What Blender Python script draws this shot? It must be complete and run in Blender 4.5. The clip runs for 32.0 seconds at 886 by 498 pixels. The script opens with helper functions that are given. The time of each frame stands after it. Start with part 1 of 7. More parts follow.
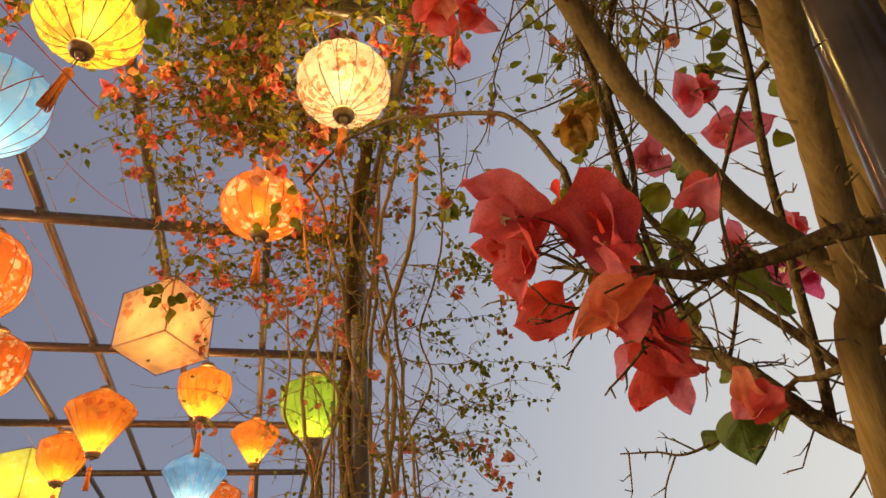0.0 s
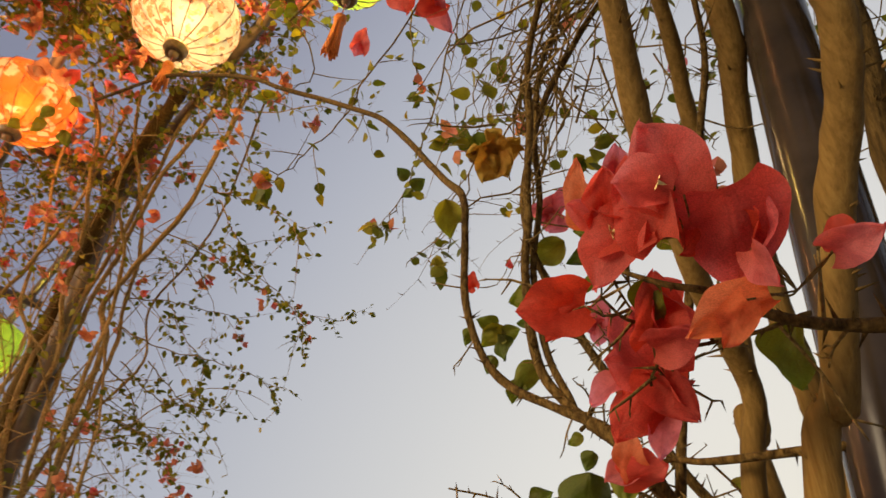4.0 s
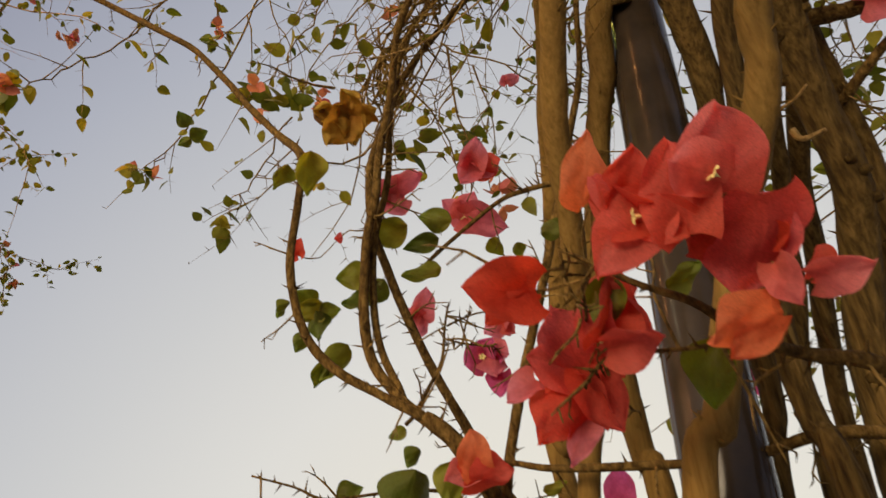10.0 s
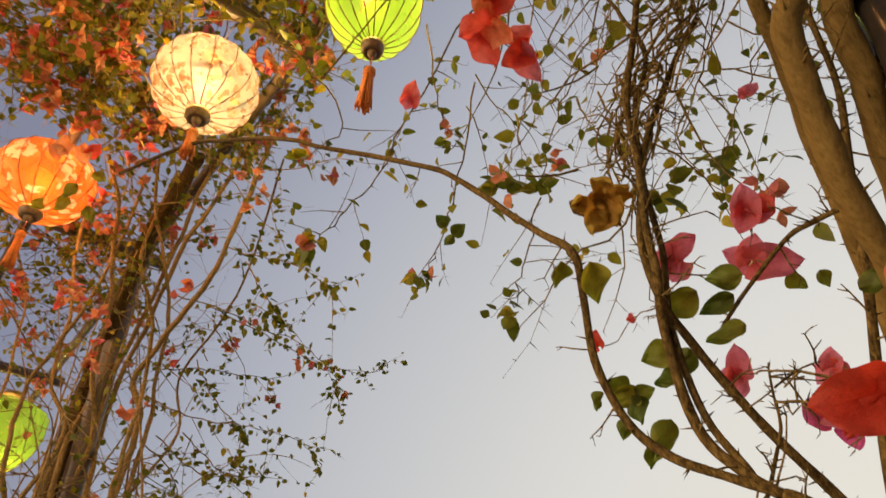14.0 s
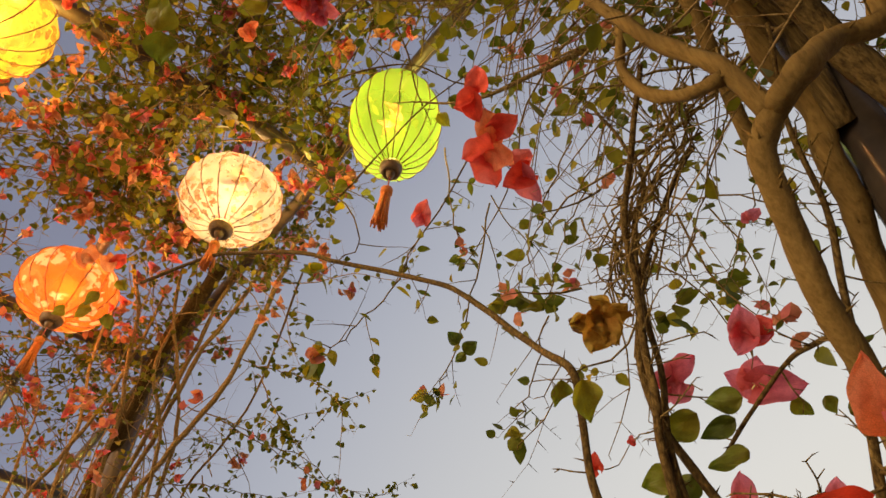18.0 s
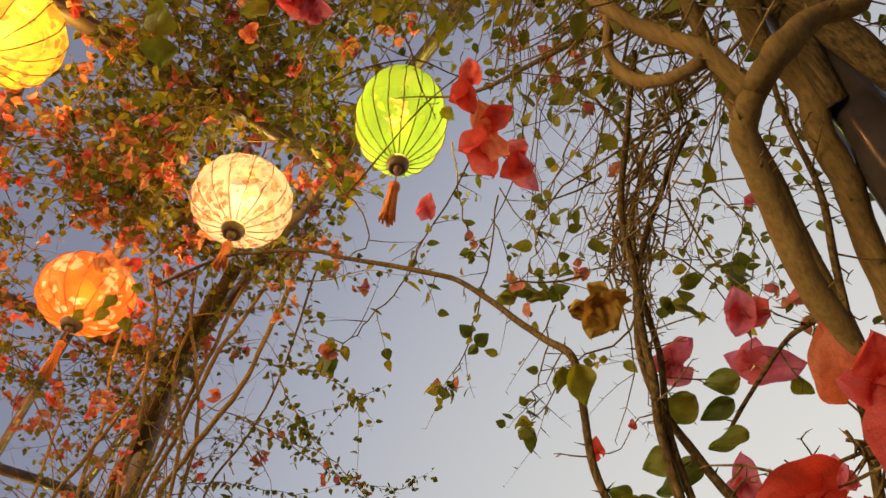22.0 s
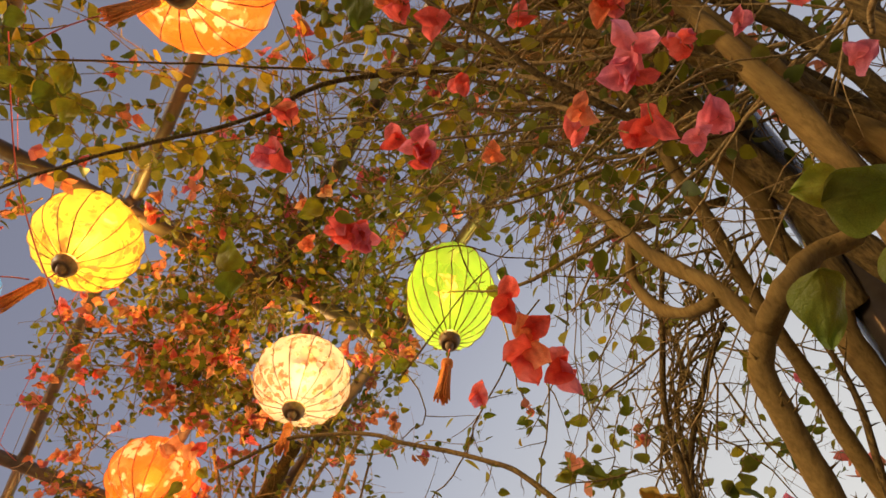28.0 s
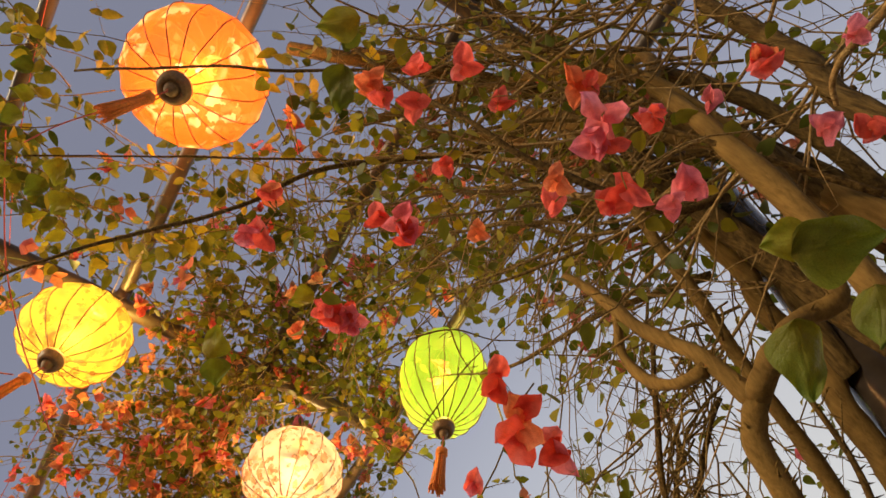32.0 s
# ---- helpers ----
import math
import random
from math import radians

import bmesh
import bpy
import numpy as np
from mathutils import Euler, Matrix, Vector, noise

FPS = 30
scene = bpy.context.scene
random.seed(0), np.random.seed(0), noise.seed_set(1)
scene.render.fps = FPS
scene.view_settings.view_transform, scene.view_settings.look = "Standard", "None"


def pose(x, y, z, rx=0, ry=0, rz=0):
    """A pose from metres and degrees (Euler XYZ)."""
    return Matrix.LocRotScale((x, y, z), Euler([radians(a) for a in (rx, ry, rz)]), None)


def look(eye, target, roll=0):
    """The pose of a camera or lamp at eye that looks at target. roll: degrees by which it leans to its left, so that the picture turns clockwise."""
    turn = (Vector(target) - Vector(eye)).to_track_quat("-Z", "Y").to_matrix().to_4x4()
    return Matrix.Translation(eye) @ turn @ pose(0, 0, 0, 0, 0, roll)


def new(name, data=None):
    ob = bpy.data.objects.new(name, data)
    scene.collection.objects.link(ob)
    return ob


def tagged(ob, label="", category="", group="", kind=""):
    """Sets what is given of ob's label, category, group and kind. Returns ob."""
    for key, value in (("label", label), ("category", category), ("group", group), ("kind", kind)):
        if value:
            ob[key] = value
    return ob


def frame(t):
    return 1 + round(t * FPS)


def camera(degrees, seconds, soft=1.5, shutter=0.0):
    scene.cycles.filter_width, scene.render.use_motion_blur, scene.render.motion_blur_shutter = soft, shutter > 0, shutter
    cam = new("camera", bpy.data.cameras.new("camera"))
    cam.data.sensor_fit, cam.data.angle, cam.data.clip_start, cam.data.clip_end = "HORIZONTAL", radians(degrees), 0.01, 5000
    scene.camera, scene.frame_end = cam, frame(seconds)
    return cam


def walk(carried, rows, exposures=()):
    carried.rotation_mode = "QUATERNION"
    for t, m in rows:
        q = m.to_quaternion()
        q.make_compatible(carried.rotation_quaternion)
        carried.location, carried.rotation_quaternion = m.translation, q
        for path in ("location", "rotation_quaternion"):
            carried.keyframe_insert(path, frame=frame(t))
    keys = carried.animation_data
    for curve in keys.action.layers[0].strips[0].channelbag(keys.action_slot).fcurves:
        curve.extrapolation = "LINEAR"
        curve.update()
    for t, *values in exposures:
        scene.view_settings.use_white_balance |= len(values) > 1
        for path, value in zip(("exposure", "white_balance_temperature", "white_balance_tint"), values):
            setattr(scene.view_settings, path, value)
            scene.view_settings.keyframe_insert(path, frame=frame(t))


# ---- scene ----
cam = camera(64.9, 32.0, shutter=0.5)
PATH = [
    (0, (0.309, 0.024, 1.591), (-0.84, 1.232, 2.696), -5.0),
    (0.5, (0.303, 0.029, 1.587), (-0.841, 1.246, 2.687), -4.0),
    (1, (0.274, 0.027, 1.588), (-0.839, 1.274, 2.687), -2.7),
    (1.5, (0.228, 0.028, 1.595), (-0.821, 1.324, 2.7), -1.5),
    (2.5, (0.167, 0.033, 1.59), (-0.662, 1.447, 2.736), 1.3),
    (3, (0.147, 0.025, 1.594), (-0.567, 1.489, 2.755), 1.9),
    (3.5, (0.128, 0.014, 1.59), (-0.478, 1.516, 2.764), 2.5),
    (4, (0.114, 0.007, 1.589), (-0.391, 1.543, 2.765), 2.2),
    (4.5, (0.094, 0.013, 1.586), (-0.309, 1.576, 2.767), 2.2),
    (6.5, (0.029, 0.018, 1.562), (-0.025, 1.634, 2.739), 0.3),
    (7, (0.024, 0.021, 1.561), (0.045, 1.636, 2.741), -0.2),
    (7.5, (0.019, 0.028, 1.571), (0.112, 1.643, 2.748), -1.0),
    (8, (0.016, 0.027, 1.57), (0.167, 1.639, 2.745), -1.4),
    (8.5, (0.018, 0.034, 1.575), (0.222, 1.643, 2.745), -1.8),
    (9, (0.013, 0.036, 1.577), (0.254, 1.641, 2.746), -1.8),
    (9.5, (0.004, 0.039, 1.592), (0.258, 1.646, 2.757), -1.9),
    (10, (-0.01, 0.057, 1.612), (0.219, 1.674, 2.766), -2.2),
    (10.5, (-0.025, 0.057, 1.661), (0.14, 1.686, 2.809), -2.6),
    (11, (-0.048, 0.051, 1.678), (0.015, 1.694, 2.817), -3.0),
    (11.5, (-0.07, 0.032, 1.668), (-0.119, 1.67, 2.815), -2.6),
    (12, (-0.073, 0.02, 1.669), (-0.232, 1.655, 2.81), -3.3),
    (12.5, (-0.054, 0.019, 1.668), (-0.314, 1.634, 2.818), -3.5),
    (13, (-0.045, 0.012, 1.666), (-0.403, 1.594, 2.837), -3.8),
    (13.5, (-0.035, 0.001, 1.658), (-0.47, 1.534, 2.865), -3.6),
    (14, (-0.029, -0.019, 1.651), (-0.511, 1.461, 2.907), -3.0),
    (14.5, (-0.025, -0.038, 1.647), (-0.531, 1.387, 2.955), -2.1),
    (15, (-0.021, -0.047, 1.644), (-0.534, 1.328, 3.002), -1.5),
    (15.5, (-0.011, -0.035, 1.642), (-0.516, 1.298, 3.046), -1.1),
    (17.5, (-0.007, -0.011, 1.639), (-0.464, 1.237, 3.134), -0.2),
    (18, (-0.001, -0.013, 1.64), (-0.456, 1.228, 3.141), -0.1),
    (18.5, (0.004, -0.007, 1.64), (-0.452, 1.231, 3.143), -0.2),
    (19, (0.004, -0.001, 1.637), (-0.455, 1.236, 3.14), -0.3),
    (19.5, (0.002, -0.003, 1.638), (-0.461, 1.236, 3.138), -0.5),
    (20, (0.004, -0.004, 1.637), (-0.461, 1.236, 3.136), -0.6),
    (20.5, (0.01, -0.002, 1.635), (-0.458, 1.239, 3.132), -0.6),
    (21, (0.011, -0.002, 1.633), (-0.464, 1.241, 3.126), -0.8),
    (21.5, (0.018, -0.002, 1.633), (-0.469, 1.24, 3.123), -0.9),
    (22, (0.023, -0.008, 1.628), (-0.481, 1.225, 3.12), -0.3),
    (22.5, (0.028, -0.018, 1.628), (-0.496, 1.207, 3.12), -0.0),
    (23, (0.029, -0.036, 1.629), (-0.512, 1.181, 3.12), 0.5),
    (23.5, (0.03, -0.048, 1.631), (-0.519, 1.161, 3.126), 0.7),
    (24, (0.039, -0.057, 1.628), (-0.525, 1.131, 3.135), 1.2),
    (24.5, (0.046, -0.064, 1.632), (-0.526, 1.102, 3.153), 1.3),
    (25, (0.058, -0.077, 1.63), (-0.516, 1.051, 3.179), 1.7),
    (25.5, (0.064, -0.096, 1.626), (-0.504, 0.991, 3.206), 1.9),
    (27.5, (0.078, -0.118, 1.63), (-0.435, 0.788, 3.338), 2.2),
    (28, (0.084, -0.108, 1.632), (-0.42, 0.756, 3.364), 2.5),
    (28.5, (0.085, -0.107, 1.628), (-0.404, 0.719, 3.383), 2.5),
    (29, (0.085, -0.106, 1.629), (-0.388, 0.687, 3.403), 2.3),
    (29.5, (0.089, -0.106, 1.631), (-0.362, 0.657, 3.424), 1.7),
    (30, (0.089, -0.102, 1.631), (-0.333, 0.625, 3.446), 1.2),
    (30.5, (0.084, -0.1, 1.633), (-0.313, 0.595, 3.466), 1.1),
    (31, (0.087, -0.101, 1.632), (-0.297, 0.568, 3.477), 0.7),
    (31.5, (0.089, -0.099, 1.63), (-0.286, 0.562, 3.48), 0.4),
    (32, (0.087, -0.093, 1.626), (-0.294, 0.579, 3.471), 0.5),
]
walk(cam, [(t, look(eye, target, roll)) for t, eye, target, roll in PATH], exposures=[(0.0, 0.10), (4.5, 0.12), (7.0, 0.05), (25.0, 0.05), (28.0, 0.18), (32.0, 0.18)])

# ---- sky, warm fill and exposure ----
world = bpy.data.worlds.new("dusk_sky")
scene.world = world
world.use_nodes = True
wn, wl = world.node_tree.nodes, world.node_tree.links
sky = wn.new("ShaderNodeTexSky")
sky.sky_type = "NISHITA"
sky.sun_disc = False
sky.sun_elevation = radians(6)
sky.sun_rotation = radians(222)
sky.air_density, sky.dust_density, sky.ozone_density = 1.0, 3.0, 1.5
coord = wn.new("ShaderNodeTexCoord")
# brightness falls off with the angle from the place where the sun went down
glow_way = wn.new("ShaderNodeVectorMath")
glow_way.operation = "DOT_PRODUCT"
glow_way.inputs[1].default_value = (0.34, 0.94, -0.06)
wl.new(coord.outputs["Generated"], glow_way.inputs[0])
span = wn.new("ShaderNodeMapRange")
span.inputs["From Min"].default_value, span.inputs["From Max"].default_value = -0.2, 1.0
wl.new(glow_way.outputs["Value"], span.inputs["Value"])
haze = wn.new("ShaderNodeValToRGB")
stops = [(0.0, (0.21, 0.218, 0.29)), (0.36, (0.268, 0.28, 0.375)), (0.56, (0.46, 0.475, 0.54)), (0.75, (0.655, 0.65, 0.645)), (0.86, (0.79, 0.765, 0.715)), (1.0, (0.90, 0.835, 0.70))]
haze.color_ramp.elements[0].color = (*stops[0][1], 1)
haze.color_ramp.elements[1].color = (*stops[-1][1], 1)
for at, tone in stops[1:-1]:
    haze.color_ramp.elements.new(at).color = (*tone, 1)
wl.new(span.outputs[0], haze.inputs[0])
dim = wn.new("ShaderNodeVectorMath")
dim.operation = "SCALE"
dim.inputs["Scale"].default_value = 0.10
wl.new(sky.outputs[0], dim.inputs[0])
blend = wn.new("ShaderNodeMix")
blend.data_type = "RGBA"
blend.inputs["Factor"].default_value = 0.88
wl.new(dim.outputs[0], blend.inputs["A"])
wl.new(haze.outputs[0], blend.inputs["B"])
wl.new(blend.outputs["Result"], wn["Background"].inputs["Color"])
wn["Background"].inputs["Strength"].default_value = 1.0

# Added warm fill from behind the camera; the sunset glow lies ahead.
warm_fill = new("warm_fill", bpy.data.lights.new("warm_fill", "SUN"))
warm_fill.data.energy, warm_fill.data.angle, warm_fill.data.color = 4.5, radians(35), (1.0, 0.77, 0.49)
warm_fill.matrix_world = look((-5.0, -5.5, 2.4), (0, 0, 1.6))


# ---- materials ----
def material(name):
    m = bpy.data.materials.new(name)
    m.use_nodes = True
    return m, m.node_tree.nodes, m.node_tree.links, m.node_tree.nodes["Principled BSDF"]


def ramp(n, l, src, stops):
    r = n.new("ShaderNodeValToRGB")
    e = r.color_ramp.elements
    e[0].position, e[0].color = stops[0][0], (*stops[0][1], 1)
    e[1].position, e[1].color = stops[-1][0], (*stops[-1][1], 1)
    for at, tone in stops[1:-1]:
        e.new(at).color = (*tone, 1)
    l.new(src, r.inputs[0])
    return r


def noise_tex(n, l, scale, detail=4.0, rough=0.55, stretch=None):
    tex = n.new("ShaderNodeTexNoise")
    tex.inputs["Scale"].default_value, tex.inputs["Detail"].default_value, tex.inputs["Roughness"].default_value = scale, detail, rough
    c = n.new("ShaderNodeTexCoord")
    if stretch:
        mp = n.new("ShaderNodeMapping")
        mp.inputs["Scale"].default_value = stretch
        l.new(c.outputs["Object"], mp.inputs[0])
        l.new(mp.outputs[0], tex.inputs["Vector"])
    else:
        l.new(c.outputs["Object"], tex.inputs["Vector"])
    return tex


def relief(n, l, bsdf, src, strength, distance):
    b = n.new("ShaderNodeBump")
    b.inputs["Strength"].default_value, b.inputs["Distance"].default_value = strength, distance
    l.new(src, b.inputs["Height"])
    l.new(b.outputs[0], bsdf.inputs["Normal"])


def mixed(n, l, a, b, fac, mode="MIX"):
    m = n.new("ShaderNodeMix")
    m.data_type, m.blend_type = "RGBA", mode
    if isinstance(fac, float):
        m.inputs["Factor"].default_value = fac
    else:
        l.new(fac, m.inputs["Factor"])
    for key, v in (("A", a), ("B", b)):
        if isinstance(v, tuple):
            m.inputs[key].default_value = (*v, 1)
        else:
            l.new(v, m.inputs[key])
    return m.outputs["Result"]


def bark_material(name, dark, mid, light, stretch, fissure=0.61, depth=0.8):
    """Old bark: lichen-toned patches, fine grain along the stem and shallow dark fissures."""
    m, n, l, p = material(name)
    big = noise_tex(n, l, 7.0, 5.0, 0.6)
    fine = noise_tex(n, l, 170.0, 8.0, 0.70, stretch)
    base = ramp(n, l, fine.outputs[0], [(0.34, dark), (0.50, mid), (0.68, light)])
    tone = ramp(n, l, big.outputs[0], [(0.30, (0.66, 0.63, 0.58)), (0.70, (1.14, 1.08, 0.98))])
    p.inputs["Roughness"].default_value = 0.88
    p.inputs["Specular IOR Level"].default_value = 0.12
    crack = noise_tex(n, l, 260.0, 3.0, 0.6, (1.0, 1.0, stretch[2] * 0.6))
    seam = ramp(n, l, crack.outputs[0], [(0.36, (fissure, fissure * 0.98, fissure * 0.92)), (0.50, (1.0, 1.0, 1.0))])
    both = mixed(n, l, mixed(n, l, base.outputs[0], tone.outputs[0], 1.0, "MULTIPLY"), seam.outputs[0], 1.0, "MULTIPLY")
    l.new(both, p.inputs["Base Color"])
    relief(n, l, p, mixed(n, l, fine.outputs[0], seam.outputs[0], 0.5), depth, 0.006)
    return m


BARK = bark_material("vine_bark", (0.044, 0.028, 0.009), (0.108, 0.070, 0.022), (0.19, 0.127, 0.042), (1.0, 1.0, 0.10))
TWIG = bark_material("twig_bark", (0.090, 0.055, 0.018), (0.235, 0.155, 0.050), (0.41, 0.29, 0.11), (1.0, 1.0, 0.6))
# Smooth tan bark, lightened further for lantern light falling on it.
TAN_LIT_BARK = bark_material("tan_lit_bark", (0.150, 0.092, 0.026), (0.195, 0.122, 0.035), (0.242, 0.157, 0.047), (1.0, 1.0, 0.08), 0.80, 0.40)
# The twig bark again, darkened to hold the shade of backlit stems.
STEM_SHADED = bark_material("stem_bark_shaded", (0.045, 0.026, 0.008), (0.125, 0.077, 0.023), (0.25, 0.165, 0.052), (1.0, 1.0, 0.5))
# Pale stems, and twigs lightened so lamp light is in their colour.
PALE_LIT_TWIG = bark_material("pale_stem", (0.22, 0.13, 0.045), (0.36, 0.24, 0.095), (0.48, 0.35, 0.16), (1.0, 1.0, 0.4))


def thin_material(name, stops, through_tone, rough=0.5, share=0.45, veins=0.0, per_object=False):
    """A thin leaf or bract: some light passes through it."""
    m, n, l, p = material(name)
    if per_object:
        rnd = n.new("ShaderNodeObjectInfo").outputs["Random"]
    else:
        rnd = n.new("ShaderNodeNewGeometry").outputs["Random Per Island"]
    base = ramp(n, l, rnd, stops)
    spots = noise_tex(n, l, 55.0, 5.0, 0.6)
    shade = ramp(n, l, spots.outputs[0], [(0.3, (0.72, 0.72, 0.72)), (0.7, (1.12, 1.12, 1.12))])
    tone = mixed(n, l, base.outputs[0], shade.outputs[0], 1.0, "MULTIPLY")
    if veins:
        # blotches paint fold shade and backlit thin spots into the colour
        fold_noise = noise_tex(n, l, 1.6, 3.0, 0.55)
        fold_shade = ramp(n, l, fold_noise.outputs[0], [(0.34, (0.76, 0.66, 0.66)), (0.52, (1.0, 1.0, 1.0)), (0.68, (1.08, 1.22, 1.25))])
        tone = mixed(n, l, tone, fold_shade.outputs[0], 1.0, "MULTIPLY")
        uv = n.new("ShaderNodeUVMap")
        sep = n.new("ShaderNodeSeparateXYZ")
        l.new(uv.outputs[0], sep.inputs[0])

        def calc(op, x, y):
            q = n.new("ShaderNodeMath")
            q.operation = op
            for k, v in enumerate((x, y)):
                if isinstance(v, float):
                    q.inputs[k].default_value = v
                elif v is not None:
                    l.new(v, q.inputs[k])
            return q.outputs[0]

        off = calc("ABSOLUTE", calc("SUBTRACT", sep.outputs["Y"], 0.5), None)
        crooked = noise_tex(n, l, 9.0, 2.0, 0.5)
        run = calc("ADD", calc("SUBTRACT", calc("MULTIPLY", sep.outputs["X"], 6.0), calc("MULTIPLY", off, 4.5)), calc("MULTIPLY", crooked.outputs[0], 1.6))
        saw = calc("PINGPONG", run, 0.5)
        line = calc("MINIMUM", calc("MULTIPLY", saw, 7.0), calc("MULTIPLY", off, 22.0))
        blush = ramp(n, l, sep.outputs["X"], [(0.0, (1.0, 0.86, 0.70)), (0.45, (1.0, 1.0, 1.0)), (1.0, (1.02, 1.16, 1.30))])
        tone = mixed(n, l, tone, blush.outputs[0], 1.0, "MULTIPLY")
        vr = ramp(n, l, line, [(0.0, (0.72, 0.58, 0.58)), (0.4, (0.97, 0.97, 0.97)), (1.0, (1.04, 1.04, 1.04))])
        tone = mixed(n, l, tone, vr.outputs[0], veins * 0.55, "MULTIPLY")
        cr = noise_tex(n, l, 14.0, 4.0, 0.6)
        relief(n, l, p, calc("ADD", calc("MINIMUM", line, 1.0), calc("MULTIPLY", cr.outputs[0], 1.2)), 0.22, 0.04)
    l.new(tone, p.inputs["Base Color"])
    p.inputs["Roughness"].default_value = rough
    p.inputs["Specular IOR Level"].default_value = 0.18
    tr = n.new("ShaderNodeBsdfTranslucent")
    l.new(mixed(n, l, tone, through_tone, 1.0, "MULTIPLY"), tr.inputs["Color"])
    mx = n.new("ShaderNodeMixShader")
    mx.inputs[0].default_value = share
    l.new(p.outputs[0], mx.inputs[1])
    l.new(tr.outputs[0], mx.inputs[2])
    l.new(mx.outputs[0], n["Material Output"].inputs["Surface"])
    return m


GREENS = [(0.0, (0.075, 0.096, 0.017)), (0.35, (0.132, 0.142, 0.021)), (0.7, (0.200, 0.186, 0.026)), (0.92, (0.28, 0.235, 0.030)), (1.0, (0.38, 0.27, 0.032))]
LEAF = thin_material("leaf", GREENS, (1.6, 1.5, 0.5), 0.45, 0.42)
LEAF_NEAR = thin_material("leaf_near", [(0.0, (0.080, 0.096, 0.016)), (0.6, (0.155, 0.158, 0.022)), (1.0, (0.26, 0.225, 0.030))], (1.5, 1.55, 0.5), 0.40, 0.35, 0.7, True)
BRACTS = {
    "coral": thin_material("bract_coral", [(0.0, (0.57, 0.088, 0.058)), (0.5, (0.63, 0.125, 0.095)), (1.0, (0.66, 0.185, 0.175))], (1.5, 1.05, 0.95), 0.62, 0.6, 0.7, True),
    "orange": thin_material("bract_orange", [(0.0, (0.67, 0.17, 0.072)), (1.0, (0.74, 0.25, 0.115))], (1.35, 1.1, 0.9), 0.62, 0.6, 0.7, True),
    "apricot": thin_material("bract_apricot", [(0.0, (0.60, 0.23, 0.11)), (1.0, (0.66, 0.31, 0.17))], (1.2, 1.15, 0.95), 0.62, 0.5, 0.7, True),
    "red": thin_material("bract_red", [(0.0, (0.52, 0.060, 0.030)), (0.5, (0.58, 0.085, 0.055)), (1.0, (0.60, 0.110, 0.105))], (1.5, 1.05, 0.95), 0.62, 0.6, 0.7, True),
    "pink": thin_material("bract_pink", [(0.0, (0.66, 0.15, 0.18)), (1.0, (0.74, 0.22, 0.26))], (1.3, 1.15, 1.1), 0.55, 0.6, 0.7, True),
    "magenta": thin_material("bract_magenta", [(0.0, (0.58, 0.08, 0.19)), (1.0, (0.66, 0.12, 0.26))], (1.4, 1.1, 1.2), 0.55, 0.5, 0.8, True),
    "dry": thin_material("bract_dry", [(0.0, (0.36, 0.19, 0.030)), (1.0, (0.52, 0.30, 0.045))], (1.4, 1.2, 0.9), 0.7, 0.4, 0.8, True),
    "husk": thin_material("bract_husk", [(0.0, (0.16, 0.09, 0.03)), (1.0, (0.24, 0.13, 0.05))], (1.3, 1.1, 0.9), 0.7, 0.3, 0.8, True),
}
BLOSSOM = thin_material("bract_mass", [(0.0, (0.58, 0.20, 0.09)), (0.5, (0.64, 0.25, 0.13)), (0.8, (0.60, 0.17, 0.14)), (1.0, (0.55, 0.13, 0.17))], (1.2, 1.15, 0.95), 0.55, 0.45)


def plain_material(name, tone, rough, metal=0.0, speck=0.25, scale=40.0, bump=0.0):
    m, n, l, p = material(name)
    tex = noise_tex(n, l, scale, 5.0, 0.6)
    lo = tuple(c * (1 - speck) for c in tone)
    hi = tuple(min(1.0, c * (1 + speck)) for c in tone)
    l.new(ramp(n, l, tex.outputs[0], [(0.3, lo), (0.7, hi)]).outputs[0], p.inputs["Base Color"])
    p.inputs["Roughness"].default_value, p.inputs["Metallic"].default_value = rough, metal
    if bump:
        relief(n, l, p, tex.outputs[0], 0.5, bump)
    return m


PIPE = plain_material("pipe_paint", (0.085, 0.056, 0.033), 0.42, 0.0, 0.35, 22.0, 0.001)
POST = plain_material("post_paint", (0.042, 0.031, 0.022), 0.17, 0.0, 0.3, 18.0, 0.0004)
POST.node_tree.nodes["Principled BSDF"].inputs["Specular IOR Level"].default_value = 0.3
WOOD = plain_material("turned_wood", (0.26, 0.15, 0.055), 0.45, 0.0, 0.4, 70.0)
RIB = plain_material("bamboo_rib", (0.16, 0.045, 0.015), 0.6, 0.0, 0.3, 80.0)
TASSEL = plain_material("tassel_thread", (0.92, 0.24, 0.035), 0.7, 0.0, 0.3, 160.0, 0.001)
FLORET = plain_material("floret_cream", (0.80, 0.66, 0.28), 0.6, 0.0, 0.15, 90.0)
CORD = plain_material("red_cord", (0.52, 0.10, 0.07), 0.7, 0.0, 0.25, 90.0)
TIE = plain_material("tie_wire", (0.55, 0.42, 0.26), 0.5, 0.0, 0.2, 60.0)
WIRE = plain_material("wire", (0.30, 0.20, 0.10), 0.5, 0.0, 0.2, 60.0)
# Unseen ground, kept pale to bounce fill light up into the vines.
PAVING = plain_material("paving", (0.32, 0.295, 0.255), 0.85, 0.0, 0.3, 3.0, 0.004)


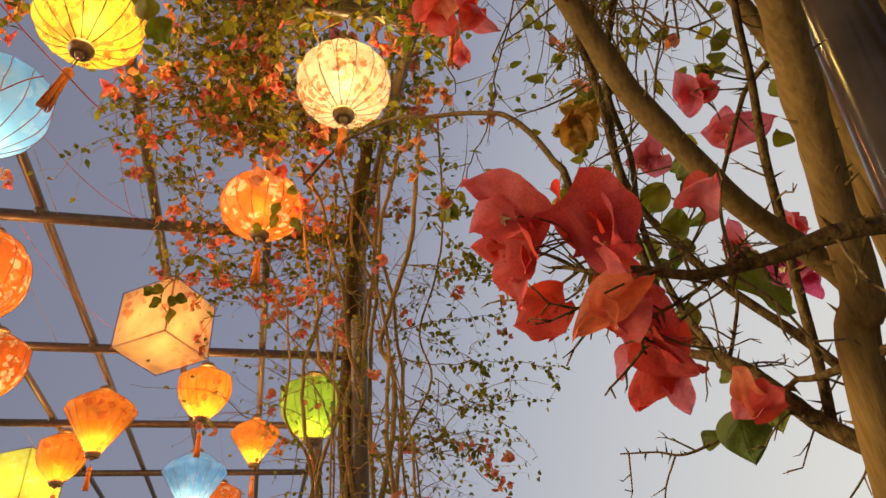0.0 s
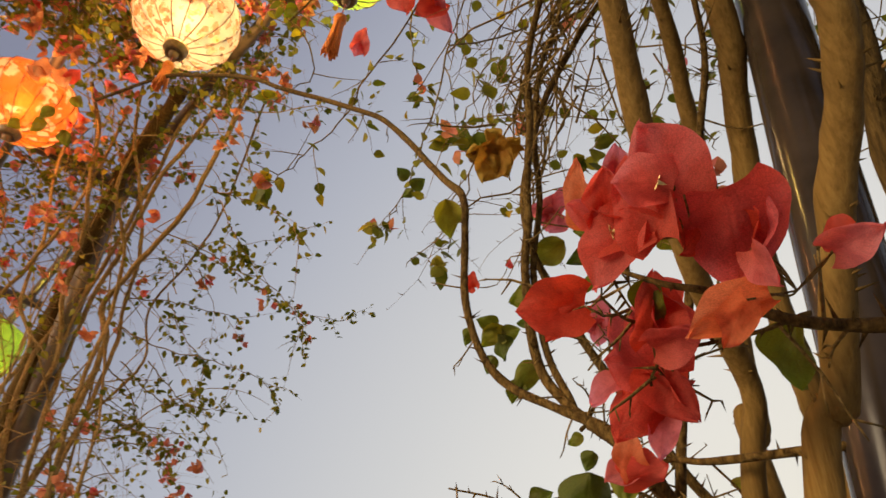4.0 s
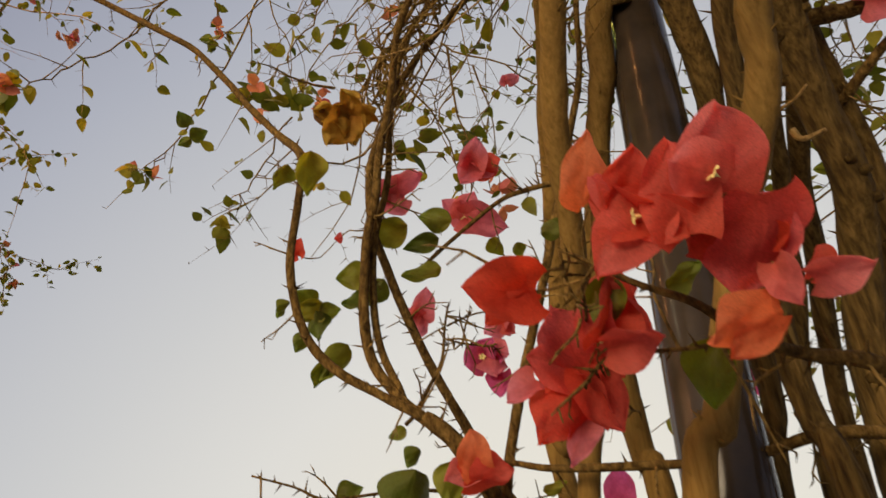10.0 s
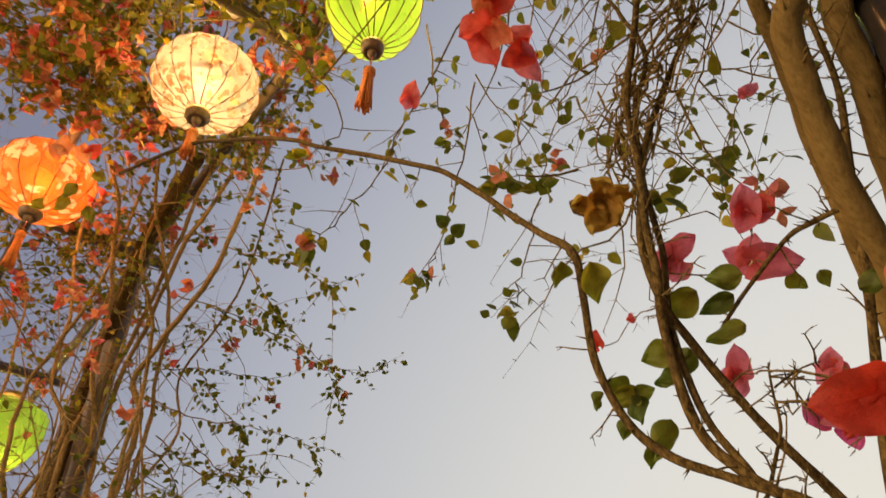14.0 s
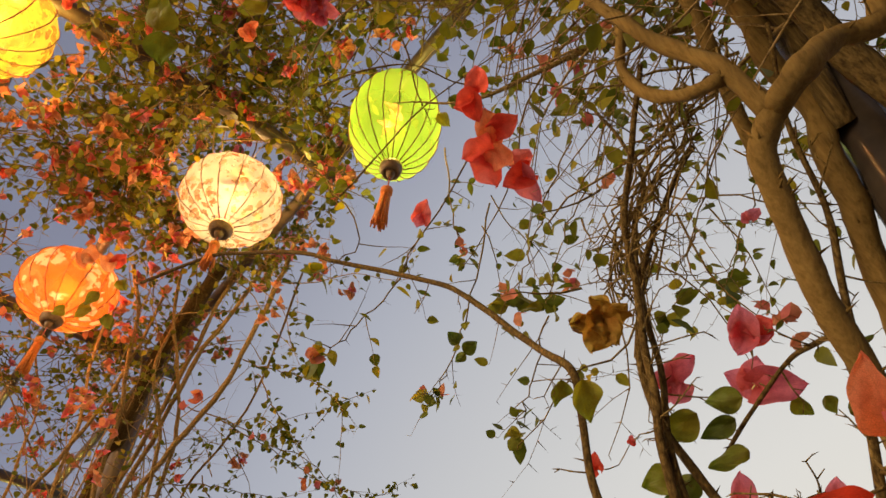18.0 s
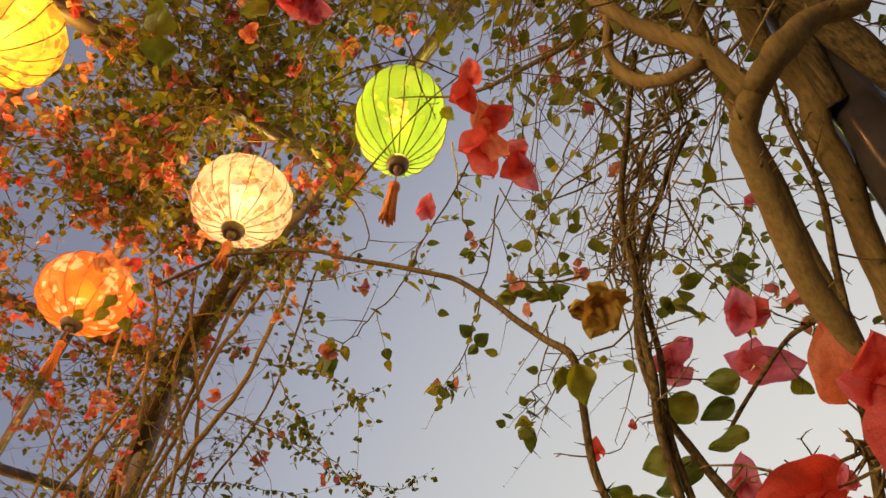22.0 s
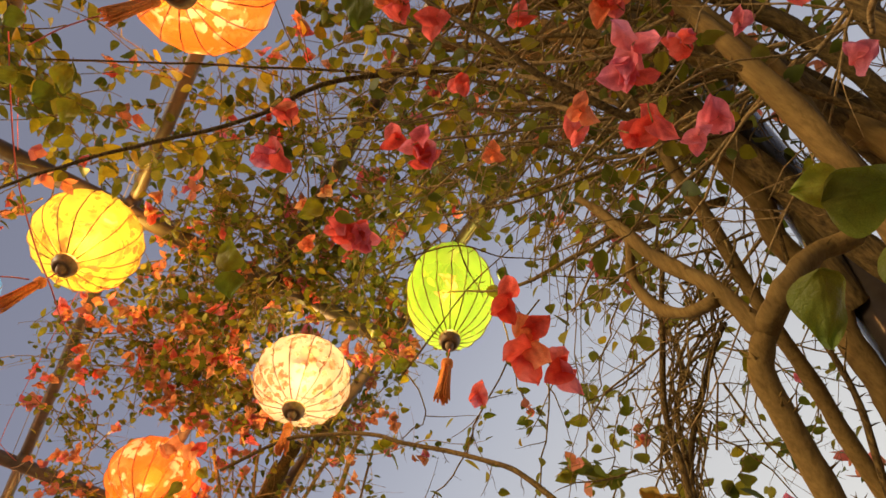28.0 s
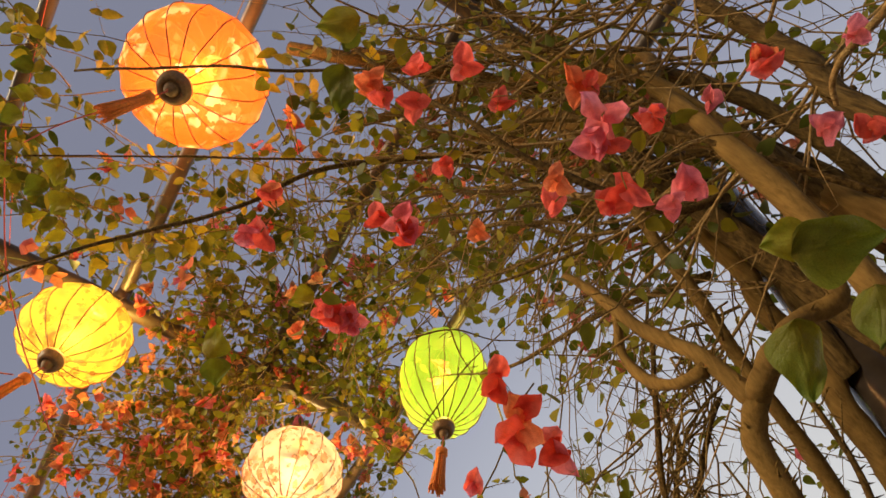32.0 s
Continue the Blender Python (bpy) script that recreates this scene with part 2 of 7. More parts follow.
def silk(name, tone, motif, second, motif_scale, glow, motif_at=0.56, passing=0.2, bulb=0.006):
    """Lit painted silk: the lamp inside shines through it."""
    m, n, l, p = material(name)
    # small blossoms in loose sprays
    tex = noise_tex(n, l, motif_scale * 0.55, 3.0, 0.6)
    cell = n.new("ShaderNodeTexVoronoi")
    cell.inputs["Scale"].default_value = motif_scale * 2.0
    co = n.new("ShaderNodeTexCoord")
    drift = noise_tex(n, l, motif_scale * 0.9, 2.0, 0.5)
    warp = n.new("ShaderNodeVectorMath")
    warp.operation = "MULTIPLY_ADD"
    l.new(drift.outputs["Color"], warp.inputs[0])
    warp.inputs[1].default_value = (0.09, 0.09, 0.09)
    l.new(co.outputs["Object"], warp.inputs[2])
    l.new(warp.outputs[0], cell.inputs["Vector"])
    ragged = noise_tex(n, l, motif_scale * 7.0, 2.0, 0.5)
    wob = n.new("ShaderNodeMath")
    wob.operation = "MULTIPLY_ADD"
    l.new(ragged.outputs[0], wob.inputs[0])
    wob.inputs[1].default_value = 0.55
    l.new(cell.outputs["Distance"], wob.inputs[2])
    bloom = ramp(n, l, wob.outputs[0], [(0.66, (1, 1, 1)), (0.73, (0, 0, 0))])
    spray = ramp(n, l, tex.outputs[0], [(motif_at - 0.09, (0, 0, 0)), (motif_at - 0.04, (1, 1, 1))])
    mask = n.new("ShaderNodeMix")
    mask.data_type, mask.blend_type = "RGBA", "MULTIPLY"
    mask.inputs["Factor"].default_value = 1.0
    l.new(bloom.outputs[0], mask.inputs["A"])
    l.new(spray.outputs[0], mask.inputs["B"])
    cloud = noise_tex(n, l, 5.0, 2.0, 0.5)
    soft = ramp(n, l, cloud.outputs[0], [(0.3, (0.75, 0.75, 0.75)), (0.7, (1.15, 1.15, 1.15))])
    sprig = noise_tex(n, l, motif_scale * 1.9, 3.0, 0.5)
    sprig_mask = ramp(n, l, sprig.outputs[0], [(0.60, (0, 0, 0)), (0.64, (0.7, 0.7, 0.7))])
    ground = mixed(n, l, mixed(n, l, tone, second, sprig_mask.outputs[0]), motif, mask.outputs["Result"])
    paint = mixed(n, l, ground, soft.outputs[0], 1.0, "MULTIPLY")
    # thin silk lets most light through and throws little back
    l.new(mixed(n, l, paint, (0.35, 0.35, 0.35), 1.0, "MULTIPLY"), p.inputs["Base Color"])
    p.inputs["Roughness"].default_value = 0.6
    l.new(paint, p.inputs["Emission Color"])
    p.inputs["Emission Strength"].default_value = glow
    tr = n.new("ShaderNodeBsdfTranslucent")
    l.new(mixed(n, l, paint, (passing, passing, passing), 1.0, "MULTIPLY"), tr.inputs["Color"])
    mx = n.new("ShaderNodeMixShader")
    mx.inputs[0].default_value = 0.6
    l.new(p.outputs[0], mx.inputs[1])
    l.new(tr.outputs[0], mx.inputs[2])
    gauze = n.new("ShaderNodeBsdfTransparent")
    l.new(mixed(n, l, paint, (0.95, 0.86, 0.62), 0.55), gauze.inputs["Color"])
    weave = n.new("ShaderNodeMixShader")
    weave.inputs[0].default_value = 0.32
    l.new(mx.outputs[0], weave.inputs[1])
    l.new(gauze.outputs[0], weave.inputs[2])
    # the bulb shows through the weave as a soft bright patch
    sheer = n.new("ShaderNodeBsdfRefraction")
    l.new(paint, sheer.inputs["Color"])
    sheer.inputs["Roughness"].default_value, sheer.inputs["IOR"].default_value = 0.80, 1.45
    cloth = n.new("ShaderNodeMixShader")
    cloth.inputs[0].default_value = bulb
    l.new(weave.outputs[0], cloth.inputs[1])
    l.new(sheer.outputs[0], cloth.inputs[2])
    l.new(cloth.outputs[0], n["Material Output"].inputs["Surface"])
    return m


SILK = {
    "yellow": silk("silk_yellow", (0.92, 0.80, 0.08), (0.58, 0.25, 0.02), (0.80, 0.48, 0.03), 12.0, 0.29, 0.545, 0.026, 0.013),
    "peach": silk("silk_peach", (0.95, 0.90, 0.70), (0.66, 0.28, 0.12), (0.78, 0.56, 0.22), 14.0, 0.30, 0.545, 0.030),
    "orange": silk("silk_orange", (0.93, 0.20, 0.013), (0.98, 0.74, 0.40), (0.86, 0.14, 0.01), 10.0, 0.38, 0.56, 0.085, 0.013),
    "amber": silk("silk_amber", (0.94, 0.29, 0.018), (0.80, 0.13, 0.012), (0.96, 0.46, 0.07), 7.0, 0.46, 0.55, 0.13),
    "green": silk("silk_green", (0.52, 0.86, 0.065), (0.56, 0.90, 0.09), (0.50, 0.84, 0.06), 7.0, 0.46, 0.62, 0.055),
    "blue": silk("silk_blue", (0.20, 0.50, 0.92), (0.30, 0.58, 0.94), (0.14, 0.44, 0.90), 6.0, 0.8, 0.56, 0.30),
    "lime": silk("silk_lime", (0.66, 0.68, 0.07), (0.74, 0.74, 0.2), (0.66, 0.66, 0.08), 7.0, 0.8, 0.56, 0.35),
    "sand": silk("silk_sand", (0.92, 0.50, 0.19), (0.80, 0.26, 0.07), (0.86, 0.40, 0.13), 7.0, 0.6, 0.58, 0.28),
}

# ---- builders ----
class Buf:
    """Gathers vertices, faces and a UV per corner for one mesh."""

    def __init__(self):
        self.v, self.f, self.uv = [], [], []

    def quad_grid(self, rows):
        """rows: equal lists of (point, uv)."""
        o, w = len(self.v), len(rows[0])
        for row in rows:
            for p, t in row:
                self.v.append(tuple(p))
        for i in range(len(rows) - 1):
            for j in range(w - 1):
                a = o + i * w + j
                self.f.append((a, a + 1, a + w + 1, a + w))
                self.uv.extend((rows[i][j][1], rows[i][j + 1][1], rows[i + 1][j + 1][1], rows[i + 1][j][1]))

    def tube(self, pts, radii, sides=6, close=True):
        o = len(self.v)
        n = len(pts)
        side = None
        for i, p in enumerate(pts):
            d = (pts[min(i + 1, n - 1)] - pts[max(i - 1, 0)])
            d = d.normalized() if d.length > 1e-9 else Vector((0, 0, 1))
            if side is None:
                side = d.orthogonal().normalized()
            else:
                side = side - d * side.dot(d)
                side = side.normalized() if side.length > 1e-6 else d.orthogonal().normalized()
            up = d.cross(side)
            for k in range(sides):
                a = 2 * math.pi * k / sides
                self.v.append(tuple(p + (side * math.cos(a) + up * math.sin(a)) * radii[i]))
        for i in range(n - 1):
            for k in range(sides):
                a, b = o + i * sides + k, o + i * sides + (k + 1) % sides
                self.f.append((a, b, b + sides, a + sides))
                self.uv.extend(((k / sides, i / n), ((k + 1) / sides, i / n), ((k + 1) / sides, (i + 1) / n), (k / sides, (i + 1) / n)))
        if close:
            for ring in (range(sides - 1, -1, -1), range(sides)):
                base = o if ring.step == -1 else o + (n - 1) * sides
                self.f.append(tuple(base + k for k in ring))
                self.uv.extend(((0.5, 0.5),) * sides)

    def spike(self, p, d, length, r):
        """A thorn."""
        o = len(self.v)
        s = d.orthogonal().normalized()
        u = d.cross(s)
        for k in range(3):
            a = 2.094 * k
            self.v.append(tuple(p + (s * math.cos(a) + u * math.sin(a)) * r))
        self.v.append(tuple(p + d * length))
        for k in range(3):
            self.f.append((o + k, o + (k + 1) % 3, o + 3))
            self.uv.extend(((0, 0), (1, 0), (0.5, 1)))

    def leaf(self, base, along, normal, length, width, fold=0.25, curl=0.3):
        """A small ovate leaf with a folded midrib and a drawn-out tip."""
        along = along.normalized()
        side = along.cross(normal)
        side = side.normalized() if side.length > 1e-6 else along.orthogonal().normalized()
        nrm = side.cross(along)
        rows = []
        for u, w in ((0.0, 0.10), (0.16, 0.80), (0.42, 1.0), (0.74, 0.62), (1.0, 0.02)):
            row = []
            for s in (-1, 0, 1):
                q = base + along * (u * length) + side * (s * w * width / 2) + nrm * (abs(s) * w * width * fold * 0.5 - curl * length * u * u * 0.5)
                row.append((q, (u, 0.5 + s * 0.5)))
            rows.append(row)
        self.quad_grid(rows)

    def bract(self, base, along, normal, length, width, cup=0.3):
        along = along.normalized()
        side = along.cross(normal)
        side = side.normalized() if side.length > 1e-6 else along.orthogonal().normalized()
        nrm = side.cross(along)
        rows = []
        for u, w in ((0.0, 0.25), (0.3, 1.0), (0.65, 0.8), (1.0, 0.05)):
            rows.append([(base + along * (u * length) + side * (s * w * width / 2) + nrm * ((abs(s) * w * width * 0.3 + u * u * length) * cup * 0.7), (u, 0.5 + s * 0.5)) for s in (-1, 0, 1)])
        self.quad_grid(rows)

    def mesh(self, name, mat, smooth=True):
        me = bpy.data.meshes.new(name)
        me.from_pydata(self.v, [], self.f)
        lay = me.uv_layers.new(name="UVMap")
        lay.data.foreach_set("uv", np.array(self.uv, dtype=np.float32).ravel())
        me.materials.append(mat)
        if smooth:
            me.polygons.foreach_set("use_smooth", np.ones(len(me.polygons), dtype=bool))
        me.update()
        return me


def thing(name, at, label, category, group="", kind=""):
    ob = new(name)
    ob.location = at
    ob.empty_display_size = 0.1
    return tagged(ob, label, category, group, kind)


def part(name, data, parent, label="", at=None, kind=""):
    """Links a mesh under a thing or a part; its mesh is in world space unless a pose is given."""
    ob = new(name, data)
    ob.parent = parent
    place = Matrix.Translation(parent.location) if parent.parent is None else Matrix.Identity(4)
    ob.matrix_parent_inverse = place.inverted()
    if at is not None:
        ob.matrix_basis = at
    return tagged(ob, label, "", "", kind)


def spline(points, steps=6):
    """Catmull-Rom through the points."""
    p = [Vector(q) for q in points]
    p = [p[0] * 2 - p[1]] + p + [p[-1] * 2 - p[-2]]
    out = []
    for i in range(1, len(p) - 2):
        a, b, c, d = p[i - 1:i + 3]
        for k in range(steps):
            t = k / steps
            out.append(0.5 * (2 * b + (c - a) * t + (2 * a - 5 * b + 4 * c - d) * t * t + (3 * b - a - 3 * c + d) * t ** 3))
    out.append(p[-2].copy())
    return out


def rnd_dir(r, flat=1.0):
    v = Vector((r.gauss(0, 1), r.gauss(0, 1), r.gauss(0, flat)))
    return v.normalized()



# ---- ground ----
b = Buf()
b.quad_grid([[(Vector((x, y, 0.0)), (x, y)) for x in (-600, -60, -8, 8, 60, 600)] for y in (-600, -60, -8, 8, 60, 600)])
tagged(new("ground", b.mesh("ground", PAVING, False)), "plain grey paved ground under the pergola", "ground", kind="structure")

# ---- pergola: two layers of round pipes at right angles ----
PA = Vector((-0.862, 0.507, 0.0))
PB = Vector((0.507, 0.862, 0.0))
ROOF = 4.0
pergola = thing("pergola", (0.0, 0.0, 0.0), "tall pergola of brown painted steel pipes", "pergola")


def pipe(a0, b0, a1, b1, z, r, name):
    buf = Buf()
    p, q = PA * a0 + PB * b0 + Vector((0, 0, z)), PA * a1 + PB * b1 + Vector((0, 0, z))
    pts = [p.lerp(q, k / 10) for k in range(11)]
    buf.tube(pts, [r] * 11, 14)
    return part(name, buf.mesh(name, PIPE), pergola)


for off in (-1.65, -1.07, -0.49, 0.11, 0.66):
    pipe(-1.6, off, 11.5, off, ROOF, 0.026, "rafter")
BEAMS = (-0.03, 1.53, 3.12, 4.72, 6.26, 7.75, 9.3)
for along in BEAMS:
    pipe(along, -2.6, along, 0.74, ROOF - 0.055, 0.033, "crossbeam")
# clamps where the layers meet
for along in (1.53, 3.12, 4.72, 6.26):
    for off in (-1.65, -1.07, -0.49, 0.11, 0.66):
        buf = Buf()
        c = PA * along + PB * off + Vector((0, 0, ROOF - 0.03))
        buf.tube([c + PB * -0.022, c + PB * 0.022], [0.043, 0.043], 12)
        part("clamp", buf.mesh("clamp", PIPE), pergola)


# wire ties at the crossings above the near lanterns
for along, off, turn in ((1.53, 0.11, 0.4), (1.53, -0.49, 1.3), (1.53, 0.16, 2.2), (3.12, 0.11, 0.8), (3.12, -0.49, 2.0)):
    buf = Buf()
    c = PA * along + PB * off + Vector((0, 0, ROOF - 0.05))
    tilt = PB * math.cos(turn * 0.4) + PA * math.sin(turn * 0.4)
    side = tilt.cross(Vector((0, 0, 1)))
    pts = []
    for k in range(34):
        q = 2 * math.pi * k / 16 + turn
        pts.append(c + side * math.cos(q) * 0.038 + Vector((0, 0, math.sin(q) * 0.038)) + tilt * (k - 17) * 0.0012)
    pts += [pts[-1] + side * 0.03 + Vector((0, 0, -0.04)), pts[-1] + side * 0.05 + Vector((0, 0, -0.10)) + tilt * 0.02]
    buf.tube(pts, [0.0022] * len(pts), 5)
    part("wire_tie", buf.mesh("wire_tie", TIE), pergola, "pale wire tie wound round the pipes")


def steel_post(base, top, r, label, paint=None):
    ob = thing("steel_post", base, label, "post")
    base, top = Vector(base), Vector(top)
    buf = Buf()
    buf.tube([base.lerp(top, k / 12) for k in range(13)], [r] * 13, 24)
    part("shaft", buf.mesh("shaft", paint or POST), ob)
    buf = Buf()
    d = (top - base).normalized()
    buf.tube([base, base + d * 0.012], [r * 2.1] * 2, 24)
    part("base_plate", buf.mesh("base_plate", POST), ob)
    buf = Buf()
    buf.tube([top - d * 0.06, top - d * 0.005], [r * 1.25] * 2, 24)
    part("collar", buf.mesh("collar", PIPE), ob)
    return ob


steel_post((0.156, 0.550, 0.000), (0.423, 0.586, 3.930), 0.035, "dark glossy round steel post wrapped by vine trunks")
steel_post((-2.36, 2.12, 0.0), (-2.355, 2.115, 3.93), 0.045, "brown round steel post hidden in a flowering vine", PIPE)
for along, off in ((6.26, 0.66), (0.0, -2.5), (3.12, -2.5), (6.26, -2.5)):
    f = PA * along + PB * off
    steel_post((f.x, f.y, 0.0), (f.x, f.y, 3.93), 0.045, "brown round steel post carrying the pipe pergola", PIPE)


# ---- lanterns ----
def revolve(profile, lobes, dent, centre, sides=96):
    """A silk shade round a ribbed frame: the cloth sinks a little between the ribs."""
    buf = Buf()
    rows = []
    for i, (r, z) in enumerate(profile):
        row = []
        for k in range(sides + 1):
            a = 2 * math.pi * k / sides
            s = abs(math.sin(a * lobes / 2))
            rr = r * (1 - dent * s)
            row.append((centre + Vector((rr * math.cos(a), rr * math.sin(a), z)), (k / sides, i / len(profile))))
        rows.append(row)
    buf.quad_grid(rows)
    return buf


def profile_for(shape, w, h):
    out = []
    for i in range(19):
        u = i / 18
        z = (0.5 - u) * h
        if shape == "round":
            r = 0.5 * w * max(0.0, 1 - (2 * abs(u - 0.5)) ** 2.3) ** 0.5
        elif shape == "oval":
            r = 0.5 * w * max(0.0, 1 - (2 * abs(u - 0.5)) ** 2.0) ** 0.5
        elif shape == "diamond":
            r = 0.5 * w * (min(1.0, u / 0.30) ** 0.55 if u < 0.34 else (1 - (u - 0.34) / 0.66 * 0.80))
        else:
            r = 0.5 * w * (min(1.0, u / 0.22) ** 0.6 if u < 0.45 else (1 - ((u - 0.45) / 0.55) ** 1.8 * 0.72))
        out.append((max(r, 0.105 * w), z))
    return out


def lantern(centre, w, h, shape, colour, label, power, ribs=16, turn=0.0, tassel=True, swing=(0.0, 0.0)):
    centre = Vector(centre)
    ob = thing("silk_lantern", centre, label, "lantern", "lanterns under the pergola")
    lab = {"yellow": "glowing yellow silk", "peach": "glowing cream silk with painted sprays"}.get(colour, "")
    if shape in ("cube", "facet"):
        bm = bmesh.new()
        if shape == "cube":
            bmesh.ops.create_cube(bm, size=w)
            bmesh.ops.bevel(bm, geom=bm.edges[:], offset=w * 0.03, segments=2, affect="EDGES")
        else:
            bmesh.ops.create_cube(bm, size=w * 0.80)
            bmesh.ops.bevel(bm, geom=bm.edges[:], offset=w * 0.02, segments=2, affect="EDGES")
        bmesh.ops.subdivide_edges(bm, edges=bm.edges[:], cuts=2, use_grid_fill=True)
        m = Euler((0, 0, turn)).to_matrix()
        if shape == "facet":
            # turned so that one corner points at the camera, spun to suit its view
            view_way = Vector((0.80, -0.31, -0.51)).normalized()
            m = (Matrix.Rotation(turn, 3, view_way) @ Vector((1, 1, 1)).rotation_difference(view_way).to_matrix())
        bmesh.ops.rotate(bm, cent=(0, 0, 0), matrix=m, verts=bm.verts[:])
        edges = []
        size = w if shape == "cube" else w * 0.80
        for ax in range(3):
            for s in (-1, 1):
                for t in (-1, 1):
                    e0, e1 = [0, 0, 0], [0, 0, 0]
                    e0[ax], e1[ax] = -0.5, 0.5
                    e0[(ax + 1) % 3] = e1[(ax + 1) % 3] = 0.5 * s
                    e0[(ax + 2) % 3] = e1[(ax + 2) % 3] = 0.5 * t
                    edges.append((Vector(e0) * size, Vector(e1) * size))
        bmesh.ops.translate(bm, vec=centre, verts=bm.verts[:])
        me = bpy.data.meshes.new("shade")
        bm.to_mesh(me)
        bm.free()
        me.materials.append(SILK[colour])
        part("shade", me, ob, lab)
        for e0, e1 in edges:
            buf = Buf()
            buf.tube([centre + m @ e0, centre + m @ e1], [0.003, 0.003], 5)
            part("rib", buf.mesh("rib", RIB), ob)
        low = -0.5 * h
    else:
        prof = profile_for(shape, w, h)
        part("shade", revolve(prof, ribs, 0.022, centre).mesh("shade", SILK[colour]), ob, lab)
        for k in range(ribs):
            a = 2 * math.pi * k / ribs + 0.0
            buf = Buf()
            crook = random.Random(k + int(centre.x * 1000))
            bends = [a + crook.gauss(0, 0.022) for _ in prof]
            bends = [(bends[max(i - 1, 0)] + bends[i] + bends[min(i + 1, len(prof) - 1)]) / 3 for i in range(len(prof))]
            buf.tube([centre + Vector((math.cos(b) * (r + 0.001), math.sin(b) * (r + 0.001), z)) for b, (r, z) in zip(bends, prof)], [0.0019] * len(prof), 5)
            part("rib", buf.mesh("rib", RIB), ob)
        low = prof[-1][1]
        rc = prof[-1][0]
        # turned wooden caps with a knob
        for name, z0, sgn in (("bottom_cap", low, -1), ("top_cap", prof[0][1], 1)):
            buf = Buf()
            ring = [(rc * 1.02, 0.012), (rc * 1.10, 0.0), (rc * 1.08, 0.016), (rc * 0.92, 0.022), (rc * 0.88, 0.034), (rc * 0.62, 0.036), (rc * 0.56, 0.026), (rc * 0.50, 0.022), (rc * 0.42, 0.040), (rc * 0.30, 0.052), (rc * 0.12, 0.056), (0.0005, 0.056)]
            rows = []
            for r, z in ring:
                rows.append([(centre + Vector((r * math.cos(2 * math.pi * k / 28), r * math.sin(2 * math.pi * k / 28), z0 + sgn * z)), (k / 28, z)) for k in range(29)])
            buf.quad_grid(rows)
            part(name, buf.mesh(name, WOOD), ob, "turned brown wooden cap")
    # bulb
    lamp = new("lantern_lamp", bpy.data.lights.new("lantern_lamp", "POINT"))
    lamp.data.energy, lamp.data.shadow_soft_size, lamp.data.color = power * 1.3, 0.05, (1.0, 0.70, 0.35)
    lamp.location = centre + Vector((0.0, 0.0, (-0.30 if shape in ("bell", "diamond") else -0.05) * h))
    # cord up to the roof
    buf = Buf()
    top = centre + Vector((0, 0, 0.5 * h))
    buf.tube([top + Vector((0, 0, 0.03)), Vector((top.x, top.y, max(ROOF - 0.058, top.z + 0.06)))], [0.0025, 0.0025], 5)
    part("hanging_cord", buf.mesh("hanging_cord", CORD), ob)
    # thin wire between two crossbeams that carries the lantern
    a, q = centre.dot(PA), centre.dot(PB)
    lo = max(k for k in BEAMS if k <= a)
    hi = min(k for k in BEAMS if k > a)
    buf = Buf()
    buf.tube([PA * s + PB * q + Vector((0, 0, ROOF - 0.055)) for s in (lo, a, hi)], [0.0016] * 3, 5)
    tagged(new("hanging_wire", buf.mesh("hanging_wire", WIRE)), "thin wire stretched between two roof pipes, carrying a lantern", "wire", "wires under the roof")
    if tassel:
        buf = Buf()
        p = centre + Vector((0, 0, low - (0.054 if shape not in ("cube", "facet") else 0.02)))
        d = Vector((swing[0], swing[1], -1)).normalized()
        buf.tube([p, p + d * 0.05], [0.0022, 0.0022], 5)
        part("tassel_cord", buf.mesh("tassel_cord", CORD), ob)
        r = random.Random(int(centre.x * 1000))
        buf = Buf()
        q = p + d * 0.05
        k = 1.12
        buf.tube([q, q + d * 0.012 * k, q + d * 0.028 * k, q + d * 0.034 * k], [0.005 * k, 0.017 * k, 0.017 * k, 0.012 * k], 10)
        for i in range(64):
            o = rnd_dir(r)
            o = (o - d * o.dot(d)) * 0.016 * k
            s0 = q + d * 0.03 * k + o * 0.7
            buf.tube([s0, s0 + d * 0.07 * k + o * 0.25, s0 + d * r.uniform(0.118, 0.13) * k + o * 0.6], [0.0026, 0.0026, 0.0022], 4)
        part("tassel", buf.mesh("tassel", TASSEL), ob, "orange-red thread tassel")
    return ob


# lanterns, from the near post outwards
lantern((-0.586, 1.109, 3.718), 0.315, 0.525, "oval", "green", "lit lime-green oval silk lantern with dark ribs, under the pergola", 30, 18, swing=(-0.1, 0.0))
lantern((-1.320, 1.232, 3.765), 0.385, 0.32, "round", "peach", "lit cream silk lantern painted with flower sprays, under the pergola", 36, 16, swing=(0.2, -0.2))
lantern((-2.235, 1.410, 3.770), 0.405, 0.325, "round", "orange", "lit orange silk lantern with pale painted blossoms, among vine leaves", 26, 16)
lantern((-1.632, 0.343, 3.751), 0.375, 0.31, "round", "yellow", "lit yellow silk lantern with gold painted blossoms and a tassel", 42, 16, swing=(-0.3, -0.2))
lantern((-0.740, -0.167, 3.780), 0.435, 0.35, "round", "orange", "lit orange silk lantern with pale painted blossoms and a tassel", 42, 16, swing=(-0.5, -0.15))
lantern((-2.27, 0.20, 3.70), 0.44, 0.42, "bell", "blue", "lit pale-blue silk lantern under the open pergola", 14, 16)
lantern((-3.570, 1.554, 3.704), 0.49, 0.49, "facet", "sand", "lit sand-coloured faceted paper lantern with dark edges", 15, tassel=False, turn=0.96)
